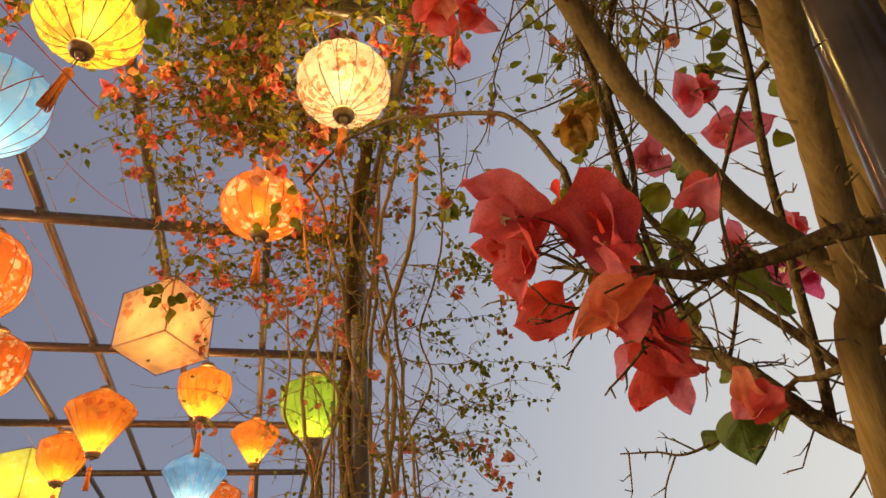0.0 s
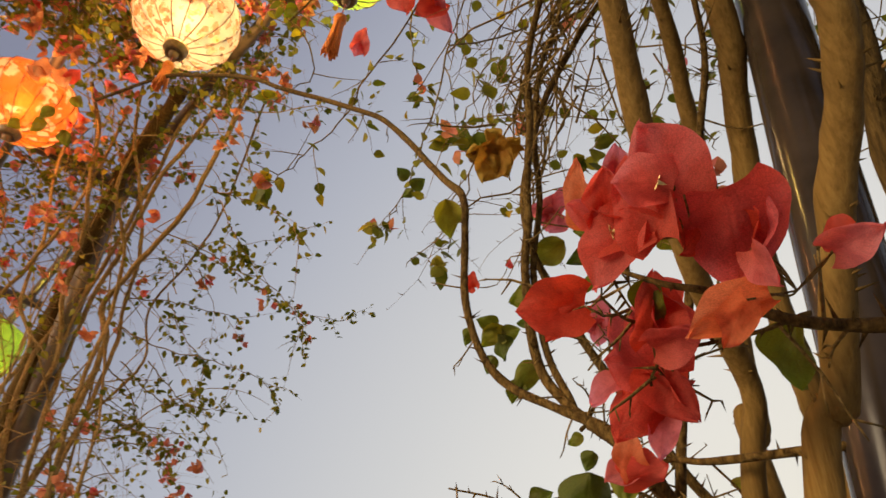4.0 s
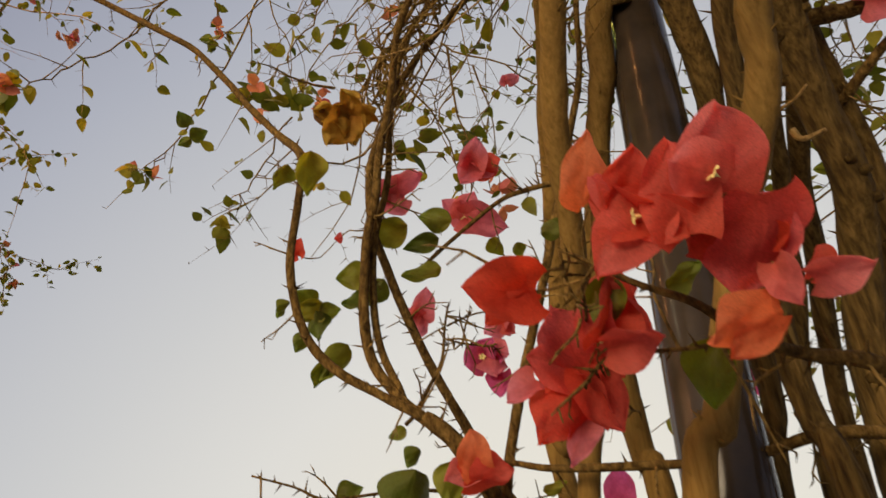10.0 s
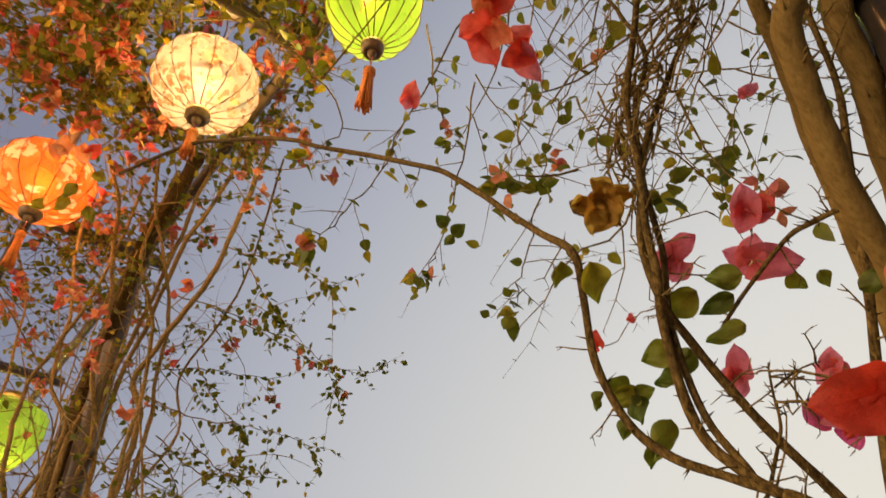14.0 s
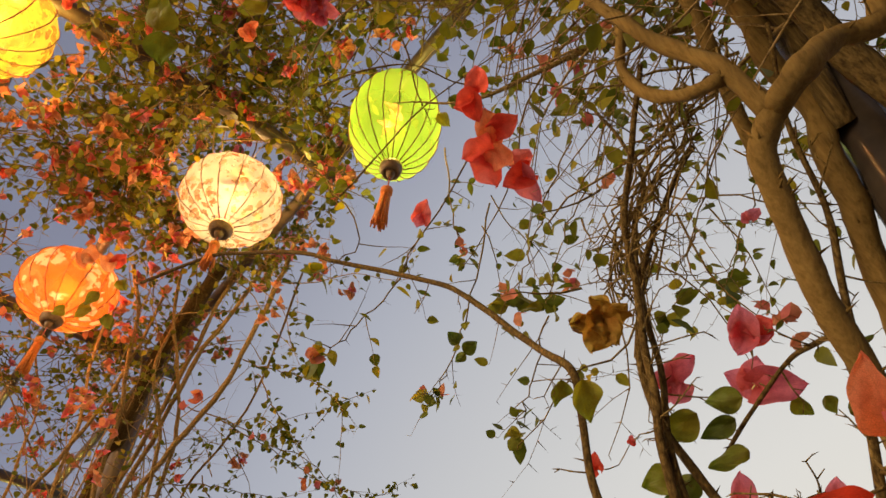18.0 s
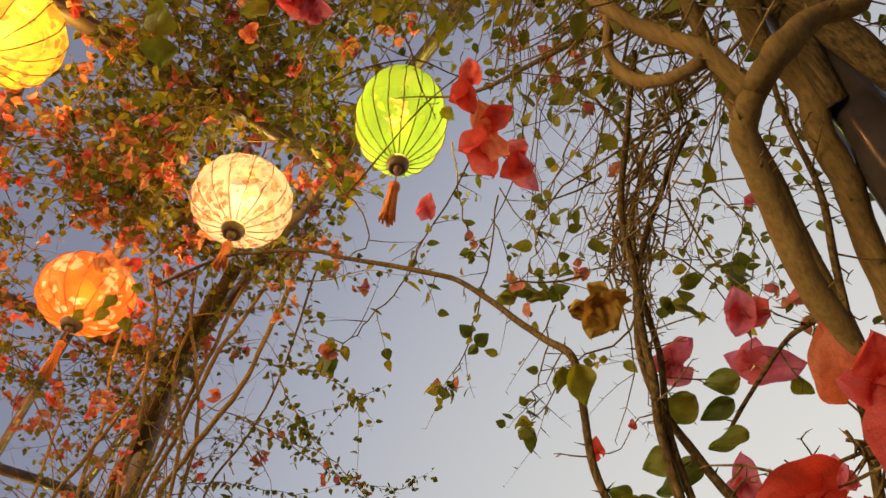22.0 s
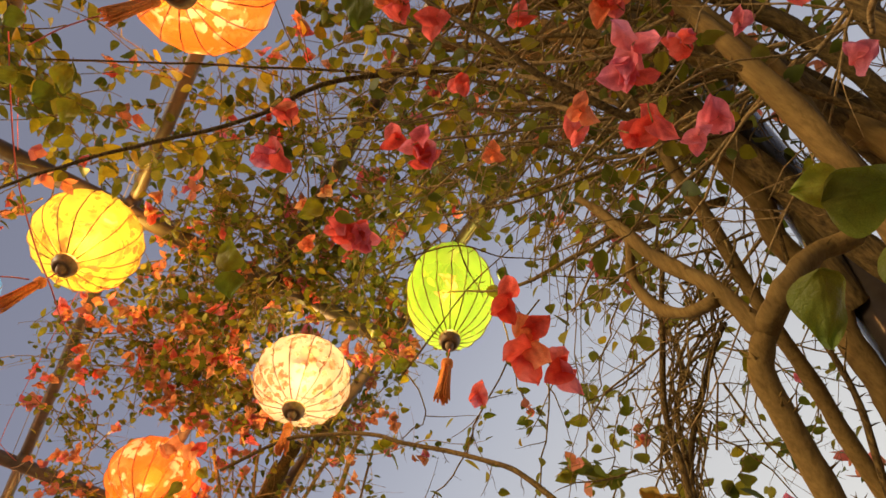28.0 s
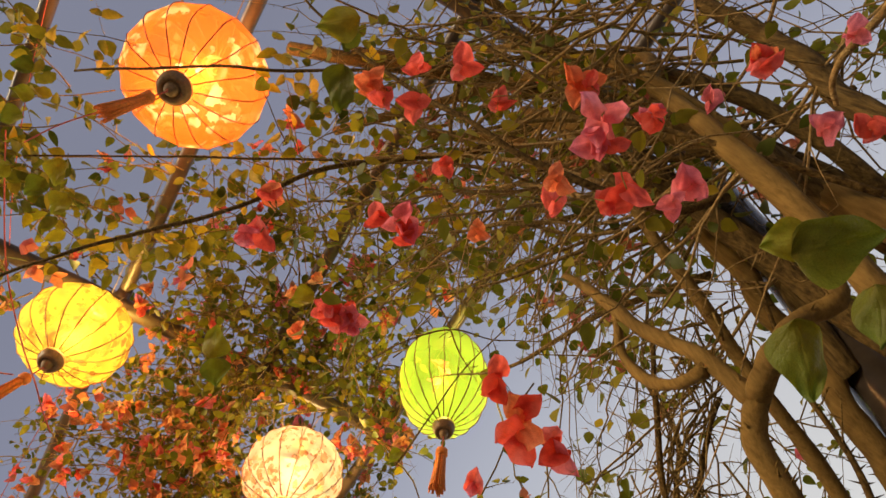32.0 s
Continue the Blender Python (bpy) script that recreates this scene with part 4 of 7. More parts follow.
# tan limbs that fan out from the trunk heads under the roof
for k in range(10):
    s = Vector((0.24 + lobe.gauss(0, 0.07), 0.38 + lobe.gauss(0, 0.10), lobe.uniform(2.45, 3.35)))
    w = PA * lobe.uniform(0.5, 1.2) + PB * lobe.gauss(-0.05, 0.38) + Vector((0, 0, lobe.uniform(0.05, 0.6)))
    w.normalize()
    n = lobe.uniform(0.7, 1.5)
    pts = [s]
    for i in range(5):
        if pts[-1].x < -0.22:
            break
        w = (w + rnd_dir(lobe) * 0.36).normalized()
        q = pts[-1] + w * n / 5
        q.z = min(q.z, 3.92)
        pts.append(q)
    if len(pts) < 3:
        continue
    r0 = lobe.uniform(0.0035, 0.0085)
    spurs(woody(pts, r0, r0 * 0.12, "branch", near_vine, TWIG, 0.07, 6, 3, 0.008), 3)



# ---- single leaves and bracts close to the camera ----
def petal_mesh(name, mat, seed, kind):
    """A unit leaf or bract: x from base to tip, y across, gently cupped and waved, with a raised midrib."""
    r = random.Random(seed)
    buf = Buf()
    nu, nv = 14, 12
    cup, wave, bend = r.uniform(0.15, 0.60), r.uniform(0.06, 0.13), r.uniform(-0.15, 0.32)
    ph, ph2, skew = r.uniform(0, 6), r.uniform(0, 6), r.uniform(-0.08, 0.08)
    rows = []
    for i in range(nu + 1):
        u = i / nu
        if kind == "leaf":
            w = (math.sin(math.pi * min(1.0, u ** 0.72)) ** 0.85) * (1 - 0.18 * u)
            w = max(w, 0.02 * (1 - u))
        else:
            w = (math.sin(math.pi * min(1.0, 0.10 + 0.90 * u ** 0.95)) ** (0.42 + 0.32 * u * u)) * (1 - 0.06 * u)
        row = []
        for j in range(nv + 1):
            s = 2 * j / nv - 1
            back = (-0.13 * s * s * (1 - u) + 0.03 * math.sin(9 * s + ph2) * u) if kind != "leaf" else 0.0
            rim = 1 + (0.05 * math.sin(11 * u + ph2 + 3 * s) if kind != "leaf" else 0.0) * abs(s)
            z = cup * 0.55 * (s * w) ** 2 - bend * u * u + wave * math.sin(8 * u + ph + 2.4 * s) * abs(s) ** 1.5 + (0.02 * r.random() - 0.01) * abs(s)
            z += 0.045 * math.sin(6 * u + ph2) * math.cos(4 * s + ph) + 0.018 * math.sin(13 * u + 7 * s + ph)
            z -= 0.02 * (1 - abs(s)) ** 6
            row.append((Vector((u + back, (s * w * rim + skew * math.sin(3.1 * u)) * 0.5, z)), (u, 0.5 + s * 0.5)))
        if kind == "crumpled":
            row = [(v + Vector((0.05, 0.05, 0.30)) * noise.noise(Vector((u * 3.2 + seed, q[1] * 3.4, 0.5))) + Vector((0, 0, 0.10)) * noise.noise(Vector((u * 8 + seed, q[1] * 8, 2.5))), q) for v, q in row]
        rows.append(row)
    buf.quad_grid(rows)
    return buf.mesh(name, mat)


PETALS = {c: [petal_mesh("bract", BRACTS[c], 100 + 7 * i + len(c), "crumpled" if c in ("dry", "husk") else "bract") for i in range(5)] for c in BRACTS}
LEAVES = [petal_mesh("leaf", LEAF_NEAR, 300 + i, "leaf") for i in range(6)]


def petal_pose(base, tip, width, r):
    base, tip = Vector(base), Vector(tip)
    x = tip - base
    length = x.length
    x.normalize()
    # each face is turned roughly towards the camera's place
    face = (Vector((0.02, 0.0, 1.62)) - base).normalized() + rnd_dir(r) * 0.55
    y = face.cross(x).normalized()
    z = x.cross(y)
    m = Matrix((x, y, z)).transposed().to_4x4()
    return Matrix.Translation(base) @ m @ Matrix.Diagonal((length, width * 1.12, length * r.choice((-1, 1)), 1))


pet = random.Random(21)


def bract(owner, base, tip, width, tone):
    if tone == "leaf":
        return part("leaf", pet.choice(LEAVES), owner, at=petal_pose(base, tip, width, pet))
    return part("bract", pet.choice(PETALS[tone]), owner, at=petal_pose(base, tip, width, pet))


def stalks(bases, root, name="flower", label=""):
    """The thin stalks that carry the bracts of one cluster."""
    buf = Buf()
    root = Vector(root)
    # root moved away from the camera, so stalks stay behind the bracts
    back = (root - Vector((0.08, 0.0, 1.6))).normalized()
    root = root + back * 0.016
    for q in bases:
        q = Vector(q)
        mid = root.lerp(q, 0.55) + back * 0.008 + rnd_dir(pet) * 0.003
        buf.tube(spline([root, mid, q + back * 0.002], 4), [0.0006] * 9, 5)
    return part(name, buf.mesh(name, TWIG), near_vine, label)


def floret_mesh():
    """The small cream flower between the bracts: a thin tube that opens into a wavy star."""
    buf = Buf()
    buf.tube([Vector((0, 0, 0)), Vector((0, 0, 0.6)), Vector((0, 0, 0.92))], [0.09, 0.11, 0.16], 8, False)
    rows = []
    for r, z in ((0.15, 0.92), (0.30, 0.99), (0.46, 0.96)):
        rows.append([(Vector((r * (1 + 0.28 * math.cos(5 * a)) * math.cos(a), r * (1 + 0.28 * math.cos(5 * a)) * math.sin(a), z + 0.04 * math.sin(10 * a))), (a, r)) for a in (2 * math.pi * k / 30 for k in range(31))])
    buf.quad_grid(rows)
    return buf.mesh("floret", FLORET)


FLORET_MESH = floret_mesh()


def floret(owner, at, way, size=0.0075):
    q = Vector((0, 0, 1)).rotation_difference(Vector(way).normalized()).to_matrix().to_4x4()
    return part("floret", FLORET_MESH, owner, "tiny cream star flower", at=Matrix.Translation(at) @ q @ Matrix.Scale(size, 4))


def cluster(root, label, petals):
    if label == "papery coral bracts":
        # the flowers under the roof are smaller than those by the walk
        petals = [(a, Vector(a).lerp(Vector(c), 0.76), w * 0.74, tone) for a, c, w, tone in petals]
    if label == "papery pink bracts":
        # each flower gets a second, smaller bract, turned about the camera's line of sight
        for a, c, w, tone in list(petals):
            a, c = Vector(a), Vector(c)
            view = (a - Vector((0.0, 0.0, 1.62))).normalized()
            turn = Matrix.Rotation(pet.choice((-1.0, 1.0)) * pet.uniform(0.9, 1.5), 3, view)
            petals = petals + [(a, a + turn @ (c - a) * 0.68 + view * 0.006, w * 0.78, tone)]
    ob = stalks([p[0] for p in petals], root, "flower", label)
    for p in petals:
        bract(ob, *p)
    for p in petals[1::6] if len(petals) > 6 else ():
        base = Vector(p[0])
        floret(ob, base, (Vector(p[1]) - base).normalized() + rnd_dir(pet) * 0.7)


cluster((0.140, 0.291, 1.792), 'papery coral-red bracts', [
    ((0.142, 0.267, 1.798), (0.129, 0.237, 1.820), 0.033, 'coral'),
    ((0.138, 0.260, 1.798), (0.112, 0.254, 1.802), 0.026, 'coral'),
    ((0.159, 0.268, 1.799), (0.162, 0.308, 1.771), 0.048, 'red'),
    ((0.160, 0.275, 1.797), (0.146, 0.308, 1.798), 0.039, 'red'),
    ((0.129, 0.281, 1.791), (0.108, 0.300, 1.809), 0.020, 'coral'),
    ((0.130, 0.282, 1.786), (0.119, 0.264, 1.824), 0.031, 'coral'),
    ((0.117, 0.287, 1.804), (0.093, 0.301, 1.778), 0.030, 'coral'),
    ((0.115, 0.286, 1.799), (0.092, 0.304, 1.819), 0.022, 'coral'),
    ((0.120, 0.282, 1.825), (0.121, 0.303, 1.800), 0.030, 'coral'),
])
cluster((0.111, 0.347, 1.806), 'papery coral-red bracts', [
    ((0.101, 0.311, 1.825), (0.089, 0.285, 1.842), 0.024, 'orange'),
    ((0.098, 0.301, 1.822), (0.108, 0.294, 1.839), 0.017, 'orange'),
    ((0.108, 0.295, 1.809), (0.108, 0.271, 1.825), 0.022, 'coral'),
    ((0.108, 0.291, 1.809), (0.088, 0.282, 1.815), 0.017, 'coral'),
    ((0.121, 0.285, 1.824), (0.137, 0.284, 1.808), 0.020, 'coral'),
    ((0.085, 0.372, 1.811), (0.044, 0.369, 1.810), 0.034, 'red'),
    ((0.081, 0.371, 1.811), (0.059, 0.388, 1.802), 0.021, 'red'),
    ((0.119, 0.381, 1.810), (0.144, 0.374, 1.786), 0.035, 'coral'),
    ((0.122, 0.380, 1.807), (0.141, 0.370, 1.818), 0.024, 'coral'),
])
cluster((0.186, 0.317, 1.771), 'papery coral-red bracts', [
    ((0.172, 0.311, 1.794), (0.169, 0.277, 1.806), 0.045, 'red'),
    ((0.165, 0.295, 1.785), (0.158, 0.290, 1.806), 0.032, 'red'),
    ((0.167, 0.287, 1.777), (0.172, 0.288, 1.757), 0.016, 'coral'),
    ((0.172, 0.301, 1.761), (0.133, 0.307, 1.752), 0.022, 'orange'),
    ((0.207, 0.316, 1.789), (0.222, 0.295, 1.783), 0.020, 'coral'),
    ((0.217, 0.314, 1.795), (0.202, 0.314, 1.796), 0.019, 'coral'),
    ((0.160, 0.288, 1.752), (0.148, 0.311, 1.741), 0.015, 'orange'),
])
cluster((0.123, 0.427, 1.772), 'papery coral-red bracts', [
    ((0.125, 0.412, 1.777), (0.097, 0.388, 1.810), 0.046, 'red'),
    ((0.126, 0.414, 1.783), (0.089, 0.414, 1.794), 0.035, 'red'),
    ((0.118, 0.406, 1.783), (0.136, 0.410, 1.748), 0.027, 'red'),
    ((0.124, 0.410, 1.789), (0.091, 0.421, 1.744), 0.036, 'red'),
    ((0.112, 0.417, 1.778), (0.140, 0.412, 1.772), 0.021, 'coral'),
    ((0.111, 0.415, 1.781), (0.132, 0.431, 1.752), 0.034, 'coral'),
    ((0.120, 0.428, 1.763), (0.116, 0.437, 1.736), 0.018, 'pink'),
    ((0.120, 0.382, 1.786), (0.129, 0.352, 1.811), 0.030, 'red'),
    ((0.095, 0.427, 1.784), (0.077, 0.427, 1.773), 0.017, 'pink'),
])
cluster((0.127, 0.392, 1.775), 'papery coral-red bracts', [
    ((0.120, 0.373, 1.778), (0.145, 0.359, 1.775), 0.024, 'coral'),
    ((0.122, 0.380, 1.789), (0.113, 0.369, 1.812), 0.022, 'red'),
])
cluster((0.094, 0.644, 1.788), 'papery coral-red bracts', [
    ((0.081, 0.631, 1.788), (0.120, 0.615, 1.791), 0.033, 'red'),
    ((0.093, 0.628, 1.791), (0.084, 0.610, 1.821), 0.028, 'orange'),
    ((0.095, 0.637, 1.802), (0.066, 0.632, 1.788), 0.026, 'coral'),
])
cluster((0.123, 0.714, 2.170), 'papery pink bracts', [
    ((0.121, 0.687, 2.178), (0.120, 0.650, 2.203), 0.031, 'pink'),
    ((0.121, 0.686, 2.181), (0.152, 0.664, 2.181), 0.031, 'coral'),
    ((0.123, 0.678, 2.188), (0.103, 0.690, 2.162), 0.029, 'pink'),
    ((0.113, 0.756, 2.158), (0.172, 0.747, 2.146), 0.042, 'pink'),
])
cluster((0.031, 0.737, 2.168), 'papery pink bracts', [
    ((0.019, 0.720, 2.180), (0.061, 0.705, 2.182), 0.032, 'pink'),
    ((0.023, 0.724, 2.174), (0.016, 0.736, 2.151), 0.022, 'pink'),
    ((0.039, 0.730, 2.169), (0.000, 0.711, 2.177), 0.036, 'pink'),
])
cluster((0.132, 0.778, 2.158), 'papery pink bracts', [
    ((0.128, 0.766, 2.164), (0.092, 0.744, 2.177), 0.035, 'pink'),
])
cluster((0.072, 0.829, 2.042), 'papery pink bracts', [
    ((0.068, 0.818, 2.046), (0.071, 0.788, 2.071), 0.029, 'pink'),
    ((0.067, 0.815, 2.049), (0.061, 0.822, 2.018), 0.023, 'pink'),
])
cluster((0.475, 0.795, 1.967), 'papery pink bracts', [
    ((0.472, 0.787, 1.965), (0.459, 0.759, 2.005), 0.034, 'magenta'),
    ((0.471, 0.779, 1.980), (0.475, 0.786, 1.939), 0.039, 'magenta'),
])
cluster((0.308, 0.877, 1.817), 'papery pink bracts', [
    ((0.304, 0.865, 1.823), (0.297, 0.840, 1.869), 0.036, 'magenta'),
])
cluster((0.520, 0.452, 2.215), 'papery pink bracts', [
    ((0.501, 0.445, 2.230), (0.527, 0.417, 2.210), 0.044, 'pink'),
    ((0.530, 0.434, 2.212), (0.531, 0.403, 2.218), 0.036, 'magenta'),
])
cluster((-0.060, 0.771, 2.101), 'papery pink bracts', [
    ((-0.086, 0.756, 2.092), (-0.086, 0.739, 2.104), 0.019, 'red'),
    ((-0.042, 0.762, 2.121), (-0.037, 0.754, 2.128), 0.010, 'red'),
])
cluster((0.255, 0.951, 2.630), 'papery pink bracts', [
    ((0.251, 0.939, 2.636), (0.269, 0.916, 2.640), 0.025, 'pink'),
])
cluster((0.139, 0.752, 1.945), 'papery pink bracts', [
    ((0.132, 0.741, 1.945), (0.106, 0.726, 1.963), 0.032, 'magenta'),
    ((0.125, 0.739, 1.952), (0.132, 0.718, 1.968), 0.026, 'magenta'),
    ((0.148, 0.747, 1.942), (0.143, 0.748, 1.914), 0.026, 'magenta'),
    ((0.133, 0.734, 1.964), (0.138, 0.732, 1.927), 0.034, 'pink'),
])
cluster((0.154, 0.747, 1.991), 'papery pink bracts', [
    ((0.148, 0.737, 1.994), (0.152, 0.717, 2.013), 0.021, 'pink'),
    ((0.148, 0.734, 2.000), (0.161, 0.730, 1.982), 0.020, 'coral'),
    ((0.153, 0.734, 1.998), (0.130, 0.736, 1.984), 0.023, 'pink'),
])
cluster((0.133, 0.064, 2.099), 'papery coral bracts', [
    ((0.134, 0.048, 2.109), (0.108, 0.070, 2.095), 0.025, 'pink'),
    ((0.135, 0.048, 2.109), (0.159, 0.057, 2.114), 0.019, 'pink'),
    ((0.133, 0.044, 2.098), (0.126, 0.022, 2.112), 0.020, 'pink'),
    ((0.122, 0.060, 2.106), (0.118, 0.081, 2.100), 0.018, 'pink'),
    ((0.121, 0.062, 2.105), (0.098, 0.057, 2.100), 0.023, 'pink'),
])
cluster((0.130, 0.088, 2.100), 'papery coral bracts', [
    ((0.128, 0.072, 2.113), (0.138, 0.041, 2.112), 0.018, 'coral'),
    ((0.128, 0.070, 2.107), (0.107, 0.065, 2.114), 0.012, 'coral'),
    ((0.127, 0.068, 2.102), (0.147, 0.073, 2.097), 0.015, 'coral'),
    ((0.121, 0.064, 2.105), (0.121, 0.041, 2.102), 0.021, 'pink'),
    ((0.126, 0.104, 2.102), (0.142, 0.129, 2.102), 0.018, 'coral'),
])
cluster((0.172, 0.158, 2.141), 'papery coral bracts', [
    ((0.179, 0.154, 2.169), (0.150, 0.150, 2.167), 0.030, 'pink'),
    ((0.178, 0.149, 2.158), (0.175, 0.123, 2.153), 0.025, 'pink'),
    ((0.177, 0.147, 2.155), (0.187, 0.171, 2.159), 0.027, 'pink'),
    ((0.153, 0.143, 2.131), (0.166, 0.133, 2.121), 0.014, 'pink'),
    ((0.153, 0.138, 2.123), (0.145, 0.152, 2.112), 0.017, 'pink'),
])
cluster((0.130, 0.133, 2.118), 'papery coral bracts', [
    ((0.153, 0.136, 2.117), (0.138, 0.129, 2.110), 0.015, 'pink'),
    ((0.129, 0.118, 2.125), (0.125, 0.095, 2.137), 0.021, 'coral'),
    ((0.129, 0.113, 2.118), (0.097, 0.117, 2.107), 0.026, 'coral'),
    ((0.111, 0.121, 2.135), (0.107, 0.104, 2.139), 0.016, 'coral'),
    ((0.110, 0.116, 2.127), (0.131, 0.111, 2.120), 0.020, 'coral'),
])
cluster((0.092, 0.108, 2.136), 'papery coral bracts', [
    ((0.110, 0.110, 2.114), (0.105, 0.122, 2.103), 0.016, 'coral'),
    ((0.084, 0.086, 2.141), (0.097, 0.068, 2.137), 0.014, 'orange'),
    ((0.087, 0.088, 2.151), (0.067, 0.090, 2.135), 0.016, 'orange'),
    ((0.085, 0.088, 2.150), (0.099, 0.105, 2.135), 0.018, 'orange'),
    ((0.076, 0.107, 2.153), (0.066, 0.119, 2.147), 0.013, 'coral'),
])
cluster((0.079, 0.129, 2.169), 'papery coral bracts', [
    ((0.075, 0.116, 2.171), (0.071, 0.093, 2.173), 0.019, 'coral'),
    ((0.075, 0.118, 2.178), (0.090, 0.114, 2.181), 0.016, 'coral'),
])
cluster((-0.193, 0.045, 2.245), 'papery coral bracts', [
    ((-0.189, 0.038, 2.256), (-0.216, 0.021, 2.235), 0.028, 'coral'),
    ((-0.187, 0.038, 2.249), (-0.191, 0.012, 2.273), 0.025, 'coral'),
    ((-0.203, 0.031, 2.250), (-0.181, 0.027, 2.251), 0.026, 'pink'),
    ((-0.206, 0.032, 2.257), (-0.204, 0.017, 2.250), 0.022, 'pink'),
    ((-0.198, 0.027, 2.243), (-0.200, 0.040, 2.222), 0.023, 'pink'),
])
cluster((-0.176, 0.032, 2.288), 'papery coral bracts', [
    ((-0.182, 0.032, 2.239), (-0.183, 0.061, 2.235), 0.022, 'coral'),
    ((-0.183, 0.018, 2.305), (-0.158, 0.004, 2.308), 0.027, 'orange'),
    ((-0.173, 0.013, 2.304), (-0.163, 0.025, 2.293), 0.018, 'coral'),
    ((-0.175, 0.014, 2.308), (-0.193, 0.008, 2.295), 0.024, 'coral'),
    ((-0.185, 0.021, 2.312), (-0.189, -0.003, 2.309), 0.020, 'orange'),
])
cluster((-0.181, 0.029, 2.312), 'papery coral bracts', [
    ((-0.190, 0.018, 2.317), (-0.171, 0.036, 2.318), 0.021, 'orange'),
    ((-0.180, 0.016, 2.318), (-0.171, 0.006, 2.333), 0.020, 'coral'),
])
cluster((0.293, 0.128, 2.244), 'papery coral bracts', [
    ((0.289, 0.120, 2.247), (0.284, 0.089, 2.248), 0.026, 'coral'),
    ((0.287, 0.116, 2.249), (0.266, 0.109, 2.247), 0.020, 'coral'),
    ((0.288, 0.121, 2.255), (0.290, 0.100, 2.252), 0.014, 'coral'),
    ((0.293, 0.112, 2.251), (0.275, 0.091, 2.245), 0.019, 'orange'),
    ((0.290, 0.109, 2.249), (0.278, 0.129, 2.236), 0.028, 'orange'),
])
cluster((0.290, 0.125, 2.234), 'papery coral bracts', [
    ((0.285, 0.114, 2.232), (0.265, 0.115, 2.233), 0.021, 'coral'),
    ((0.283, 0.116, 2.235), (0.299, 0.104, 2.215), 0.018, 'coral'),
    ((0.284, 0.111, 2.239), (0.283, 0.132, 2.243), 0.019, 'coral'),
    ((0.291, 0.110, 2.253), (0.306, 0.125, 2.255), 0.023, 'orange'),
])
cluster((-0.008, 0.026, 2.454), 'papery coral bracts', [
    ((-0.020, 0.026, 2.451), (-0.038, 0.053, 2.432), 0.030, 'coral'),
    ((-0.018, 0.023, 2.430), (0.005, 0.035, 2.426), 0.023, 'coral'),
    ((-0.014, 0.023, 2.423), (-0.042, 0.009, 2.433), 0.026, 'coral'),
    ((-0.003, -0.001, 2.489), (-0.024, -0.012, 2.477), 0.019, 'coral'),
    ((-0.007, 0.001, 2.506), (0.012, -0.022, 2.501), 0.029, 'coral'),
])
cluster((-0.053, 0.012, 2.526), 'papery coral bracts', [
    ((-0.007, 0.001, 2.510), (0.012, 0.010, 2.526), 0.022, 'coral'),
    ((-0.065, -0.007, 2.538), (-0.095, -0.032, 2.533), 0.030, 'orange'),
    ((-0.068, 0.017, 2.537), (-0.083, -0.005, 2.521), 0.026, 'coral'),
    ((-0.072, -0.003, 2.534), (-0.049, -0.010, 2.533), 0.021, 'orange'),
    ((-0.073, -0.008, 2.542), (-0.038, -0.022, 2.550), 0.024, 'orange'),
])
cluster((-0.069, 0.017, 2.544), 'papery coral bracts', [
    ((-0.070, -0.008, 2.551), (-0.075, 0.032, 2.531), 0.033, 'orange'),
    ((-0.073, -0.001, 2.550), (-0.098, -0.004, 2.549), 0.019, 'orange'),
    ((-0.074, -0.001, 2.548), (-0.073, -0.033, 2.541), 0.028, 'orange'),
    ((-0.072, 0.016, 2.546), (-0.041, 0.010, 2.542), 0.028, 'coral'),
    ((-0.074, 0.017, 2.557), (-0.066, 0.039, 2.557), 0.022, 'coral'),
])
cluster((0.059, 0.018, 2.348), 'papery coral bracts', [
    ((0.055, 0.007, 2.358), (0.065, -0.026, 2.352), 0.027, 'coral'),
    ((0.056, 0.006, 2.357), (0.031, 0.013, 2.343), 0.023, 'coral'),
    ((0.053, 0.004, 2.347), (0.076, 0.022, 2.346), 0.021, 'coral'),
])
cluster((0.170, 0.136, 2.521), 'papery coral bracts', [
    ((0.159, 0.123, 2.539), (0.207, 0.124, 2.516), 0.035, 'orange'),
    ((0.177, 0.131, 2.533), (0.140, 0.123, 2.525), 0.032, 'coral'),
    ((0.176, 0.129, 2.528), (0.167, 0.152, 2.519), 0.028, 'coral'),
    ((0.159, 0.124, 2.517), (0.156, 0.080, 2.542), 0.025, 'orange'),
    ((0.160, 0.114, 2.518), (0.137, 0.152, 2.518), 0.030, 'orange'),
])
cluster((0.178, 0.136, 2.499), 'papery coral bracts', [
    ((0.174, 0.124, 2.505), (0.190, 0.106, 2.525), 0.025, 'coral'),
])
cluster((0.193, 0.133, 2.267), 'papery coral bracts', [
    ((0.190, 0.118, 2.270), (0.174, 0.136, 2.257), 0.026, 'coral'),
    ((0.192, 0.118, 2.267), (0.173, 0.117, 2.292), 0.023, 'coral'),
    ((0.186, 0.121, 2.270), (0.206, 0.107, 2.262), 0.022, 'pink'),
    ((0.188, 0.125, 2.279), (0.179, 0.105, 2.278), 0.018, 'pink'),
    ((0.188, 0.124, 2.281), (0.199, 0.134, 2.267), 0.016, 'pink'),
])
cluster((0.191, 0.124, 2.247), 'papery coral bracts', [
    ((0.187, 0.112, 2.253), (0.208, 0.116, 2.264), 0.019, 'coral'),
])
